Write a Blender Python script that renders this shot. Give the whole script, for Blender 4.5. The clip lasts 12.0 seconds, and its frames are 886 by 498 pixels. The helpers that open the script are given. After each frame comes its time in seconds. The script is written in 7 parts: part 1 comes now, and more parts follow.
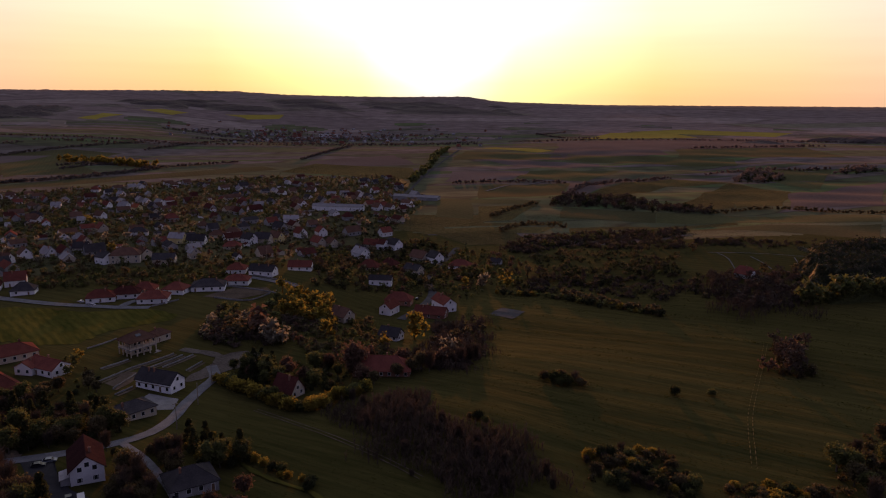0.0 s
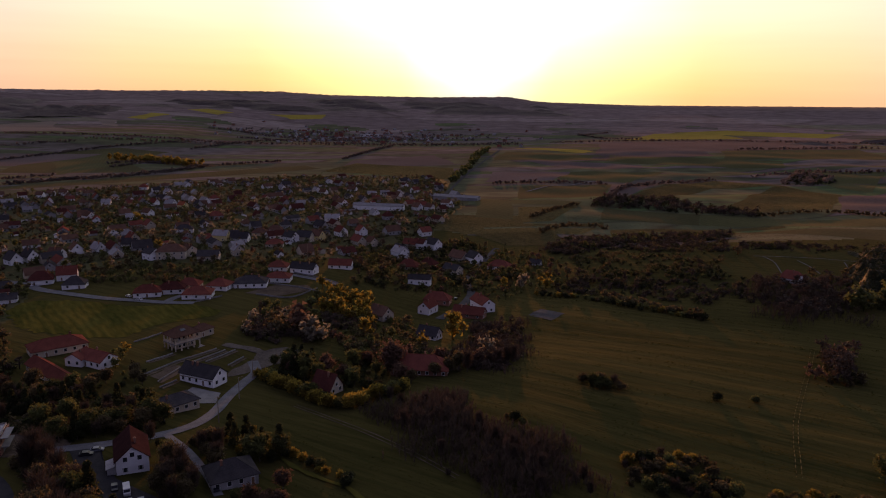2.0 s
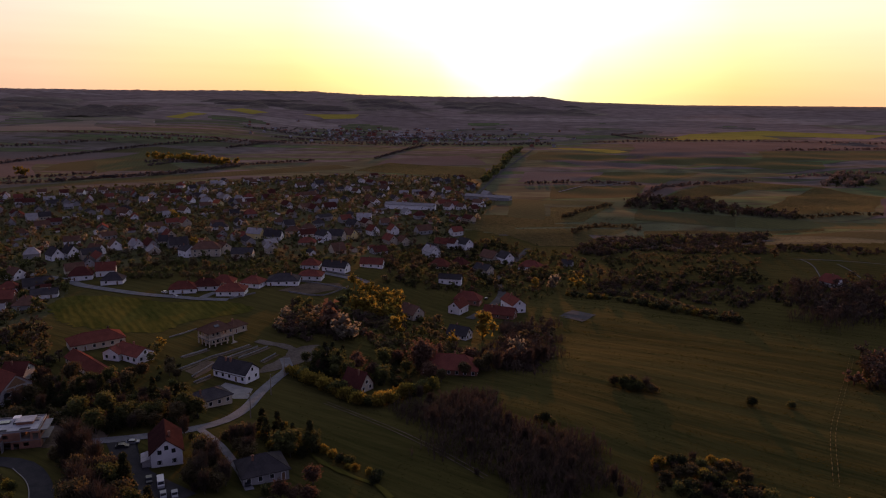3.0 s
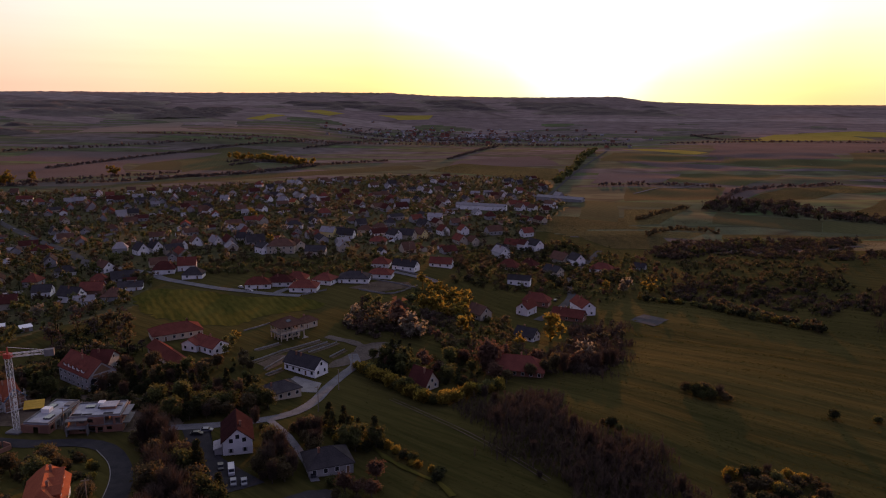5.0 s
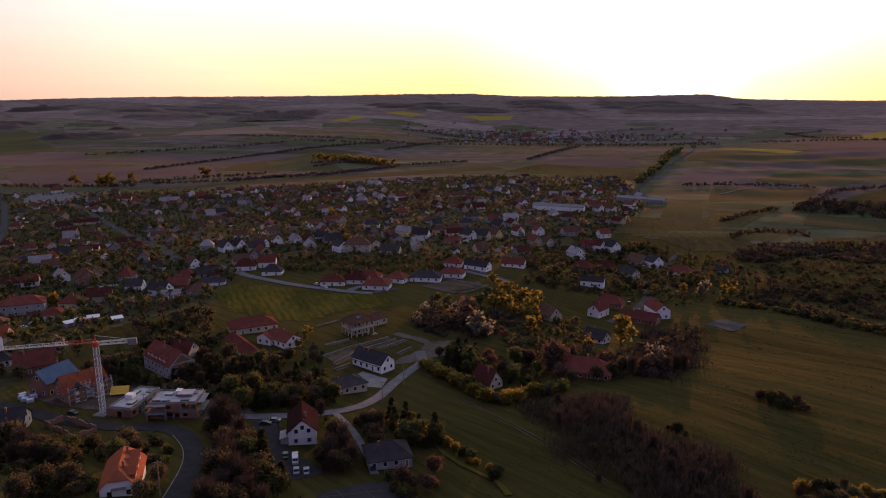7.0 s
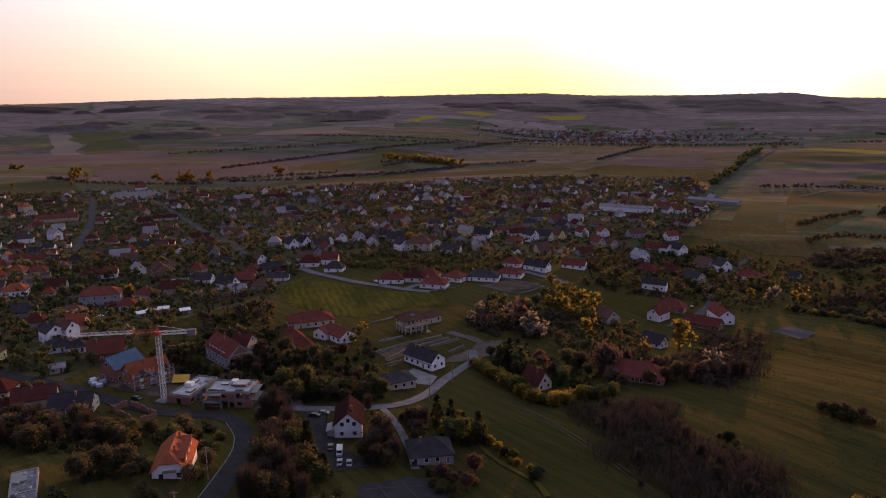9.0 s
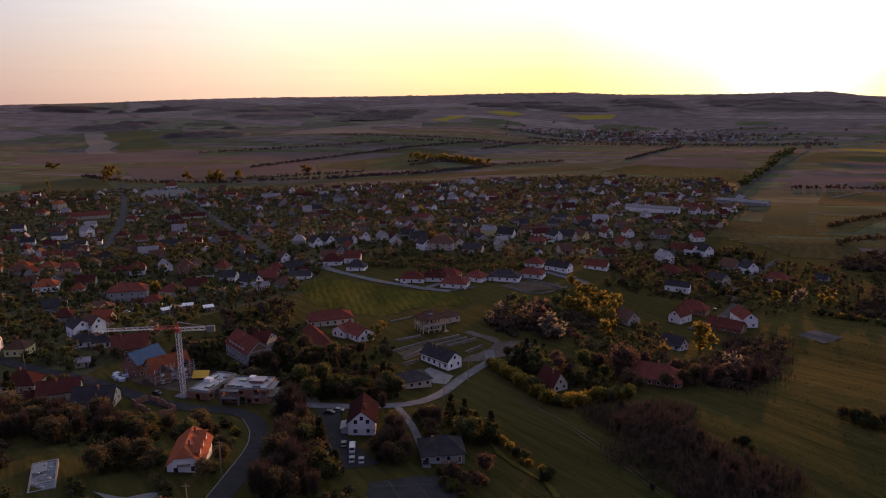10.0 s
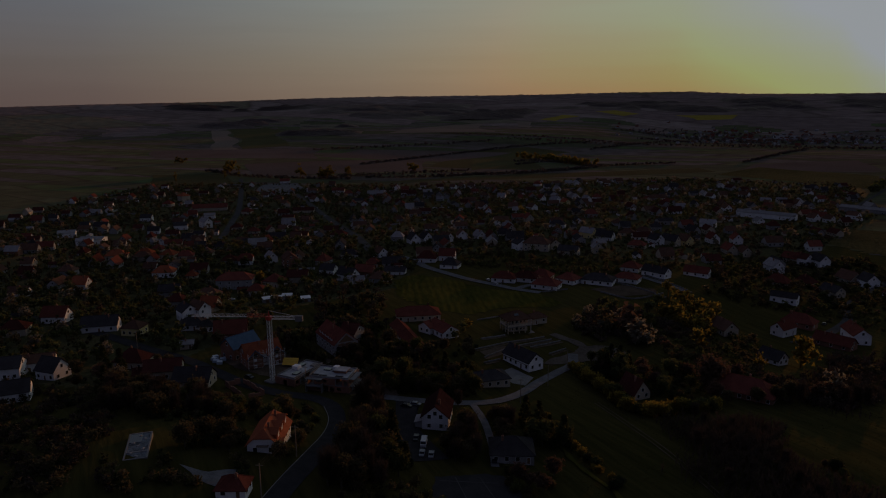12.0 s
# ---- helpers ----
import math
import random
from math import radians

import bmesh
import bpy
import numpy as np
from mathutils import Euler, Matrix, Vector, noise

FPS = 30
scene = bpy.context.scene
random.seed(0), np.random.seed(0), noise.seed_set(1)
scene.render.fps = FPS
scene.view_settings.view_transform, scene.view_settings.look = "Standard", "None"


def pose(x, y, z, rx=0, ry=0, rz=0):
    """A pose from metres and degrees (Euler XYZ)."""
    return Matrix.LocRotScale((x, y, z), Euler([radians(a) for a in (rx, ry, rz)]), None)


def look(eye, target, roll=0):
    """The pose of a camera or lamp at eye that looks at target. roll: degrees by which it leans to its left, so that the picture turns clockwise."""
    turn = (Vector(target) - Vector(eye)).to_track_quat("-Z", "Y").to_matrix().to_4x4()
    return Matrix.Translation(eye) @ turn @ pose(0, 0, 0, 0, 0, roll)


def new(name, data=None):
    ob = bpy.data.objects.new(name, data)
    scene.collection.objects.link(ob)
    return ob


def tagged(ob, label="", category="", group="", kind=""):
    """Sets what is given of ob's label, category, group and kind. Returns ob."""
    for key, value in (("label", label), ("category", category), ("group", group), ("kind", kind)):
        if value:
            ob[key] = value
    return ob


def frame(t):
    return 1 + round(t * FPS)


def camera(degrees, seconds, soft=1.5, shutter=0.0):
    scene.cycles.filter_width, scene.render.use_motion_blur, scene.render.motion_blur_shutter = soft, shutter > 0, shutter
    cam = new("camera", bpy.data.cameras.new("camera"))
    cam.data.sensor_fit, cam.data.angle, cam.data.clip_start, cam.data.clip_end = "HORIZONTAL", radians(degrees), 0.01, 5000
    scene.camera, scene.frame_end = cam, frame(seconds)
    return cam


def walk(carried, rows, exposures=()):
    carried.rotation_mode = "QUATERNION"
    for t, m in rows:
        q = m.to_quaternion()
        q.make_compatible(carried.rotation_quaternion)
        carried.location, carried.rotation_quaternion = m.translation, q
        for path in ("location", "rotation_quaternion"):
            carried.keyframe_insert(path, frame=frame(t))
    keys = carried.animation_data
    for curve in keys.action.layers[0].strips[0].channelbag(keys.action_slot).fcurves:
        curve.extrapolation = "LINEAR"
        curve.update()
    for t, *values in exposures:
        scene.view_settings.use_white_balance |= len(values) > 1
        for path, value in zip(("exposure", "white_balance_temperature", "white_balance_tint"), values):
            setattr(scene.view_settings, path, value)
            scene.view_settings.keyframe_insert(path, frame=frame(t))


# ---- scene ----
cam = camera(63.9, 12.0, 1.1)
PATH = [
    (0, (0.0, 0.0, 99.0), (0.0, 97.81, 78.21), 0.86),
    (0.5, (-0.07, -0.03, 99.1), (-1.13, 97.77, 78.27), 0.85),
    (1, (0.05, -0.06, 99.22), (-2.42, 97.71, 78.36), 0.86),
    (1.5, (0.17, -0.21, 99.23), (-3.77, 97.5, 78.35), 0.85),
    (2, (0.06, -0.16, 98.88), (-5.47, 97.49, 78.04), 0.88),
    (2.5, (0.03, -0.03, 98.88), (-7.44, 97.47, 77.96), 0.89),
    (3, (0.25, -0.22, 98.87), (-9.67, 97.06, 77.93), 0.87),
    (5, (1.84, -0.05, 98.4), (-18.04, 95.7, 77.47), 0.53),
    (5.5, (3.05, -0.05, 98.28), (-19.89, 95.0, 77.34), 0.32),
    (6, (4.62, -0.07, 98.23), (-21.99, 94.03, 77.31), 0.06),
    (6.5, (6.2, 0.03, 98.2), (-22.61, 93.48, 77.3), -0.14),
    (7, (7.82, 0.25, 98.1), (-23.09, 93.04, 77.24), -0.28),
    (9, (15.12, 1.75, 98.07), (-25.05, 90.93, 77.26), -0.58),
    (9.5, (17.0, 2.4, 98.09), (-24.92, 90.77, 77.26), -0.60),
    (10, (19.3, 2.82, 98.4), (-24.43, 90.3, 77.54), -0.63),
    (10.5, (21.18, 3.6, 98.42), (-25.17, 89.72, 77.56), -0.65),
    (11, (23.44, 4.17, 98.56), (-25.98, 88.57, 77.73), -0.68),
    (11.5, (25.7, 4.79, 98.83), (-27.39, 86.93, 77.99), -0.64),
    (12, (27.73, 5.77, 98.82), (-28.88, 85.53, 78.0), -0.59),
]
FADE = [(0, -0.15), (3, -0.02), (5, 0.25), (7, 0.43), (9.7, 0.60), (10, 0.33), (10.5, -0.14), (11, -0.70), (11.5, -1.30), (12, -1.95)]
walk(cam, [(t, look(eye, target, roll)) for t, eye, target, roll in PATH], [(t, stops, 6600 - 550 * min(1, max(0, (t - 9.6) / 1.9)), 23 - 16 * min(1, max(0, (t - 9.6) / 1.9))) for t, stops in FADE])

# ---- sky, sun and exposure ----
SUN_AZ, SUN_EL = 0.8, 3.2            # degrees to the left of +y, degrees up
SUN_DIR = Vector((-math.sin(radians(SUN_AZ)) * math.cos(radians(SUN_EL)), math.cos(radians(SUN_AZ)) * math.cos(radians(SUN_EL)), math.sin(radians(SUN_EL))))


def make_world():
    w = bpy.data.worlds.new("evening_sky")
    scene.world = w
    w.use_nodes = True
    nt = w.node_tree
    nt.nodes.clear()
    n, k = nt.nodes.new, nt.links.new
    sky = n("ShaderNodeTexSky")
    sky.sky_type, sky.sun_disc = "NISHITA", False
    sky.sun_elevation, sky.sun_rotation = radians(SUN_EL), radians(-SUN_AZ)
    sky.altitude, sky.air_density, sky.dust_density, sky.ozone_density = 150, 1.0, 2.0, 1.0
    dim = n("ShaderNodeVectorMath")
    dim.operation = "SCALE"
    dim.inputs["Scale"].default_value = SKY_GAIN
    k(sky.outputs[0], dim.inputs[0])
    # glow of the thin haze round the low sun, falling off with the angle to it
    co = n("ShaderNodeTexCoord")
    dot = n("ShaderNodeVectorMath")
    dot.operation = "DOT_PRODUCT"
    dot.inputs[1].default_value = SUN_DIR
    k(co.outputs["Generated"], dot.inputs[0])
    ang = n("ShaderNodeMath")
    ang.operation = "ARCCOSINE"
    k(dot.outputs["Value"], ang.inputs[0])
    turn = n("ShaderNodeMath")
    turn.operation = "DIVIDE"
    turn.inputs[1].default_value = math.pi
    k(ang.outputs[0], turn.inputs[0])
    ramp = n("ShaderNodeValToRGB")
    k(turn.outputs[0], ramp.inputs[0])
    e = ramp.color_ramp.elements
    stops = GLOW
    e[0].position, e[0].color = stops[0][0] / 180, (*stops[0][1], 1)
    e[1].position, e[1].color = stops[-1][0] / 180, (*stops[-1][1], 1)
    for d, c in stops[1:-1]:
        s = e.new(d / 180)
        s.color = (*c, 1)
    # warm band low over the land
    sep = n("ShaderNodeSeparateXYZ")
    k(co.outputs["Generated"], sep.inputs[0])
    low = n("ShaderNodeValToRGB")
    k(sep.outputs["Z"], low.inputs[0])
    e = low.color_ramp.elements
    e[0].position, e[0].color = 0.0, (*BAND[0][1], 1)
    e[1].position, e[1].color = BAND[-1][0], (*BAND[-1][1], 1)
    for d, c in BAND[1:-1]:
        s = e.new(d)
        s.color = (*c, 1)
    mul = n("ShaderNodeVectorMath")
    mul.operation = "MULTIPLY"
    k(ramp.outputs[0], mul.inputs[0])
    k(low.outputs[0], mul.inputs[1])
    # the haze turns orange low beside the sun
    near, flat = n("ShaderNodeMapRange"), n("ShaderNodeMapRange")
    near.inputs["From Min"].default_value, near.inputs["From Max"].default_value = 34 / 180, 16 / 180
    flat.inputs["From Min"].default_value, flat.inputs["From Max"].default_value = 0.10, 0.02
    k(turn.outputs[0], near.inputs["Value"])
    k(sep.outputs["Z"], flat.inputs["Value"])
    amount = n("ShaderNodeMath")
    amount.operation = "MULTIPLY"
    k(near.outputs[0], amount.inputs[0])
    k(flat.outputs[0], amount.inputs[1])
    warm = n("ShaderNodeMix")
    warm.data_type = "RGBA"
    warm.inputs[6].default_value, warm.inputs[7].default_value = (1, 1, 1, 1), (1.0, 0.86, 0.70, 1)
    k(amount.outputs[0], warm.inputs[0])
    mul2 = n("ShaderNodeVectorMath")
    mul2.operation = "MULTIPLY"
    k(mul.outputs[0], mul2.inputs[0])
    k(warm.outputs[2], mul2.inputs[1])
    mul = mul2
    # thin streaks of high cloud
    mapn = n("ShaderNodeMapping")
    mapn.inputs["Scale"].default_value = (1.2, 1.2, 22)
    k(co.outputs["Generated"], mapn.inputs[0])
    noi = n("ShaderNodeTexNoise")
    noi.inputs["Scale"].default_value, noi.inputs["Detail"].default_value = 3.0, 5
    k(mapn.outputs[0], noi.inputs["Vector"])
    cl = n("ShaderNodeMapRange")
    cl.inputs["From Min"].default_value, cl.inputs["From Max"].default_value = 0.4, 0.75
    cl.inputs["To Min"].default_value, cl.inputs["To Max"].default_value = 1.0, 0.95
    k(noi.outputs[0], cl.inputs["Value"])
    cs = n("ShaderNodeVectorMath")
    cs.operation = "SCALE"
    k(mul.outputs[0], cs.inputs[0])
    k(cl.outputs[0], cs.inputs["Scale"])
    add = n("ShaderNodeVectorMath")
    add.operation = "ADD"
    k(dim.outputs[0], add.inputs[0])
    k(cs.outputs[0], add.inputs[1])
    top = n("ShaderNodeVectorMath")
    top.operation = "MINIMUM"
    top.inputs[1].default_value = (1.17, 1.17, 1.17)
    k(add.outputs[0], top.inputs[0])
    bg = n("ShaderNodeBackground")
    k(top.outputs[0], bg.inputs[0])
    bg.inputs[1].default_value = 1.0
    out = n("ShaderNodeOutputWorld")
    k(bg.outputs[0], out.inputs[0])


SKY_GAIN = 0.03
# degrees from the sun, colour
GLOW = [(0, (6.0, 5.6, 5.2)), (3.2, (3.6, 3.0, 2.6)), (6, (2.0, 1.75, 1.55)), (11, (1.38, 1.33, 1.15)), (17, (1.15, 1.08, 0.84)), (26, (1.06, 1.03, 0.79)),
        (40, (0.79, 0.84, 0.79)), (60, (0.45, 0.47, 0.55)), (95, (0.225, 0.218, 0.345)), (180, (0.160, 0.163, 0.300))]
# height (sine), tint
BAND = [(0.0, (1.0, 0.66, 0.48)), (0.05, (1.0, 0.77, 0.61)), (0.12, (1.0, 0.93, 0.87)), (0.3, (0.95, 1.0, 1.06)), (1.0, (0.60, 0.62, 0.76))]
make_world()

sun = new("sun", bpy.data.lights.new("sun", "SUN"))
sun.data.energy, sun.data.angle, sun.data.color = 3.4, radians(0.6), (1.0, 0.41, 0.13)
sun.matrix_world = look(SUN_DIR * 100, (0, 0, 0))

# ---- materials ----
def material(name, base, second=None, scale=1.0, rough=0.8, bump=0.3, bscale=None, fine=None, metal=0.0, vary=0.15, spec=0.3,
             stretch=(1, 1, 1), rows=0.0, row_turn=0.0, row_depth=0.5, leafy=0.0, detail=6, objco=False, sheen=0.0):
    """Two colours mixed by a coarse and a fine noise, bump, and rows where there are any. scale: cycles a metre."""
    m = bpy.data.materials.new(name)
    m.use_nodes = True
    nt = m.node_tree
    n, k = nt.nodes.new, nt.links.new
    p = nt.nodes["Principled BSDF"]
    p.inputs["Roughness"].default_value, p.inputs["Metallic"].default_value = rough, metal
    p.inputs["Specular IOR Level"].default_value = spec
    if sheen:
        p.inputs["Sheen Weight"].default_value, p.inputs["Sheen Roughness"].default_value = sheen, 0.5
        p.inputs["Sheen Tint"].default_value = (1.0, 0.74, 0.58, 1)
    if objco:
        co = n("ShaderNodeTexCoord").outputs["Object"]
    else:
        co = n("ShaderNodeNewGeometry").outputs["Position"]
    mp = n("ShaderNodeMapping")
    mp.vector_type = "TEXTURE"
    mp.inputs["Scale"].default_value = tuple(1 / c for c in stretch)
    mp.inputs["Rotation"].default_value = (0, 0, radians(row_turn))
    k(co, mp.inputs[0])
    a, b = n("ShaderNodeTexNoise"), n("ShaderNodeTexNoise")
    a.inputs["Scale"].default_value, a.inputs["Detail"].default_value = scale, detail
    b.inputs["Scale"].default_value, b.inputs["Detail"].default_value = scale * 9 if fine is None else fine, 4
    for t in (a, b):
        k(mp.outputs[0], t.inputs["Vector"])
    mix = n("ShaderNodeMath")
    mix.operation = "MULTIPLY_ADD"
    mix.inputs[1].default_value = 0.45
    k(b.outputs[0], mix.inputs[0])
    half = n("ShaderNodeMath")
    half.operation = "MULTIPLY"
    half.inputs[1].default_value = 0.55
    k(a.outputs[0], half.inputs[0])
    k(half.outputs[0], mix.inputs[2])
    ramp = n("ShaderNodeValToRGB")
    ramp.color_ramp.elements[0].position, ramp.color_ramp.elements[1].position = 0.36, 0.64
    second = second or tuple(min(1, c * 1.5) for c in base)
    ramp.color_ramp.elements[0].color, ramp.color_ramp.elements[1].color = (*base, 1), (*second, 1)
    k(mix.outputs[0], ramp.inputs[0])
    col = ramp.outputs[0]
    if vary:
        info = n("ShaderNodeObjectInfo")
        mr = n("ShaderNodeMapRange")
        mr.inputs["To Min"].default_value, mr.inputs["To Max"].default_value = 1 - vary, 1 + vary
        k(info.outputs["Random"], mr.inputs["Value"])
        hsv = n("ShaderNodeHueSaturation")
        k(mr.outputs[0], hsv.inputs["Value"])
        k(col, hsv.inputs["Color"])
        col = hsv.outputs[0]
    k(col, p.inputs["Base Color"])
    height = b.outputs[0]
    if rows:
        wv = n("ShaderNodeTexWave")
        wv.bands_direction = "X"
        wv.inputs["Scale"].default_value = rows
        wv.inputs["Distortion"].default_value, wv.inputs["Detail"].default_value, wv.inputs["Detail Scale"].default_value = 1.5, 3, 0.6
        k(mp.outputs[0], wv.inputs["Vector"])
        ad = n("ShaderNodeMath")
        ad.operation = "MULTIPLY_ADD"
        ad.inputs[1].default_value = row_depth
        k(wv.outputs[0], ad.inputs[0])
        k(b.outputs[0], ad.inputs[2])
        height = ad.outputs[0]
        dk = n("ShaderNodeMix")
        dk.data_type, dk.blend_type = "RGBA", "MULTIPLY"
        mr2 = n("ShaderNodeMapRange")
        mr2.inputs["To Min"].default_value, mr2.inputs["To Max"].default_value = 0.92, 1.06
        k(wv.outputs[0], mr2.inputs["Value"])
        cmb = n("ShaderNodeCombineXYZ")
        for i in range(3):
            k(mr2.outputs[0], cmb.inputs[i])
        dk.inputs[0].default_value = 1.0
        k(col, dk.inputs[6])
        k(cmb.outputs[0], dk.inputs[7])
        k(dk.outputs[2], p.inputs["Base Color"])
        col = dk.outputs[2]
    if bump:
        bp = n("ShaderNodeBump")
        bp.inputs["Strength"].default_value = min(1.0, bump)
        bp.inputs["Distance"].default_value = bscale or 0.1
        k(height, bp.inputs["Height"])
        k(bp.outputs[0], p.inputs["Normal"])
    if leafy:
        tr = n("ShaderNodeBsdfTranslucent")
        k(col, tr.inputs[0])
        sh = n("ShaderNodeMixShader")
        sh.inputs[0].default_value = leafy
        k(p.outputs[0], sh.inputs[1])
        k(tr.outputs[0], sh.inputs[2])
        k(sh.outputs[0], nt.nodes["Material Output"].inputs[0])
    return m



def patchwork(name, colours, long, wide, turn, bump, bscale, grain, haze_sheen=0.065):
    """Land split into narrow plots of different colour, with darker boundaries and mottling."""
    m = bpy.data.materials.new(name)
    m.use_nodes = True
    nt = m.node_tree
    n, k = nt.nodes.new, nt.links.new
    p = nt.nodes["Principled BSDF"]
    p.inputs["Roughness"].default_value, p.inputs["Specular IOR Level"].default_value = 0.92, 0.0
    # tinted sheen brightens distant land the way haze would
    p.inputs["Sheen Weight"].default_value, p.inputs["Sheen Roughness"].default_value, p.inputs["Sheen Tint"].default_value = haze_sheen, 0.5, (1.0, 0.78, 0.70, 1)
    pos = n("ShaderNodeNewGeometry").outputs["Position"]
    wob = n("ShaderNodeTexNoise")
    wob.inputs["Scale"].default_value, wob.inputs["Detail"].default_value = 0.004, 3
    k(pos, wob.inputs["Vector"])
    shift = n("ShaderNodeVectorMath")
    shift.operation = "MULTIPLY_ADD"
    shift.inputs[1].default_value = (90, 90, 0)
    k(wob.outputs["Color"], shift.inputs[0])
    k(pos, shift.inputs[2])
    mp = n("ShaderNodeMapping")
    mp.vector_type = "TEXTURE"
    mp.inputs["Rotation"].default_value = (0, 0, radians(turn))
    mp.inputs["Scale"].default_value = (long, wide, 1e5)
    k(shift.outputs[0], mp.inputs[0])
    cells, edge = n("ShaderNodeTexVoronoi"), n("ShaderNodeTexVoronoi")
    edge.feature = "DISTANCE_TO_EDGE"
    for v in (cells, edge):
        v.voronoi_dimensions = "2D"
        v.inputs["Scale"].default_value = 1.0
        k(mp.outputs[0], v.inputs["Vector"])
    sep = n("ShaderNodeSeparateColor")
    k(cells.outputs["Color"], sep.inputs[0])
    ramp = n("ShaderNodeValToRGB")
    ramp.color_ramp.interpolation = "CONSTANT"
    e = ramp.color_ramp.elements
    e[0].position, e[0].color = 0, (*colours[0], 1)
    e[1].position, e[1].color = 1 / len(colours), (*colours[1], 1)
    for i, c in enumerate(colours[2:]):
        s = e.new((i + 2) / len(colours))
        s.color = (*c, 1)
    k(sep.outputs[0], ramp.inputs[0])
    noi = n("ShaderNodeTexNoise")
    noi.inputs["Scale"].default_value, noi.inputs["Detail"].default_value = grain, 8
    k(pos, noi.inputs["Vector"])
    mot = n("ShaderNodeMapRange")
    mot.inputs["From Min"].default_value, mot.inputs["From Max"].default_value = 0.3, 0.7
    mot.inputs["To Min"].default_value, mot.inputs["To Max"].default_value = 0.6, 1.35
    k(noi.outputs[0], mot.inputs["Value"])
    line = n("ShaderNodeMapRange")
    line.inputs["From Min"].default_value, line.inputs["From Max"].default_value = 0.0, 0.05
    line.inputs["To Min"].default_value, line.inputs["To Max"].default_value = 0.45, 1.0
    k(edge.outputs["Distance"], line.inputs["Value"])
    both = n("ShaderNodeMath")
    both.operation = "MULTIPLY"
    k(mot.outputs[0], both.inputs[0])
    k(line.outputs[0], both.inputs[1])
    sc = n("ShaderNodeVectorMath")
    sc.operation = "SCALE"
    k(ramp.outputs[0], sc.inputs[0])
    k(both.outputs[0], sc.inputs["Scale"])
    k(sc.outputs[0], p.inputs["Base Color"])
    bp = n("ShaderNodeBump")
    bp.inputs["Strength"].default_value, bp.inputs["Distance"].default_value = bump, bscale
    k(noi.outputs[0], bp.inputs["Height"])
    k(bp.outputs[0], p.inputs["Normal"])
    return m


M = {}
M["meadow"] = material("meadow", (0.027, 0.028, 0.008), (0.063, 0.054, 0.016), 0.02, 0.95, 0.6, 0.4, fine=0.7, vary=0, rows=0.05, row_turn=62, row_depth=0.15, stretch=(1, 0.09, 1), spec=0.001, sheen=0.015)
M["garden"] = material("garden_ground", (0.025, 0.033, 0.012), (0.068, 0.064, 0.029), 0.03, 0.9, 1.0, 0.6, fine=0.35, vary=0, spec=0.002, sheen=0.045)
M["farmland"] = patchwork("farmland", ((0.042, 0.060, 0.024), (0.080, 0.071, 0.066), (0.052, 0.066, 0.028), (0.090, 0.080, 0.076), (0.044, 0.078, 0.025), (0.064, 0.061, 0.052), (0.070, 0.080, 0.038), (0.038, 0.052, 0.026)), 330, 52, 12, 0.22, 1.0, 0.03)
# far hills: base colours paled towards purple, standing for evening haze
M["hill"] = patchwork("hazy_wooded_hill", ((0.100, 0.078, 0.080), (0.088, 0.070, 0.072), (0.110, 0.086, 0.086), (0.094, 0.076, 0.074), (0.078, 0.082, 0.052), (0.140, 0.116, 0.112), (0.096, 0.074, 0.076)), 900, 260, -8, 0.6, 6.0, 0.02, 0.11)
M["field_green"] = material("young_corn", (0.026, 0.034, 0.011), (0.052, 0.058, 0.020), 0.01, 0.92, 0.4, 0.4, fine=0.3, rows=0.05, row_turn=25, vary=0.2, spec=0.0, sheen=0.06, row_depth=0.4)
M["field_dry"] = material("dry_grass", (0.046, 0.044, 0.015), (0.110, 0.086, 0.030), 0.012, 0.92, 1.0, 1.3, fine=0.25, rows=0.09, row_turn=78, row_depth=0.9, vary=0.15, spec=0.0, sheen=0.06)
M["field_rape"] = material("flowering_rape", (0.19, 0.155, 0.022), (0.27, 0.22, 0.034), 0.02, 0.95, 0.5, 0.4, fine=0.3, vary=0.1, spec=0.0, sheen=0.05)
M["field_plough"] = material("ploughed_soil", (0.050, 0.040, 0.041), (0.084, 0.070, 0.068), 0.008, 0.92, 0.3, 0.4, fine=0.3, rows=0.04, row_turn=110, vary=0.2, spec=0.0, sheen=0.06)
M["field_pale"] = material("pale_stubble", (0.12, 0.098, 0.080), (0.175, 0.145, 0.118), 0.008, 0.95, 0.3, 0.3, fine=0.2, vary=0.1, spec=0.0, sheen=0.05)
M["asphalt"] = material("asphalt", (0.030, 0.030, 0.032), (0.048, 0.046, 0.046), 0.3, 0.75, 0.3, 0.02, vary=0, spec=0.0)
M["gravel"] = material("pale_gravel", (0.100, 0.100, 0.103), (0.175, 0.174, 0.176), 0.25, 0.9, 0.6, 0.05, vary=0.1, spec=0.0)
M["dirt"] = material("bare_earth", (0.060, 0.046, 0.034), (0.135, 0.105, 0.078), 0.15, 0.95, 0.8, 0.1, vary=0.1, spec=0.0)
M["dirt_pale"] = material("trodden_gravel", (0.065, 0.054, 0.044), (0.13, 0.112, 0.094), 0.12, 0.95, 0.8, 0.1, vary=0, spec=0.0)
M["concrete"] = material("concrete", (0.15, 0.146, 0.14), (0.24, 0.232, 0.22), 0.4, 0.85, 0.4, 0.03, spec=0.0)
M["grass"] = material("grass_blades", (0.034, 0.036, 0.008), (0.068, 0.060, 0.014), 0.03, 0.8, 0, fine=0.3, vary=0, leafy=0.5, spec=0.0)
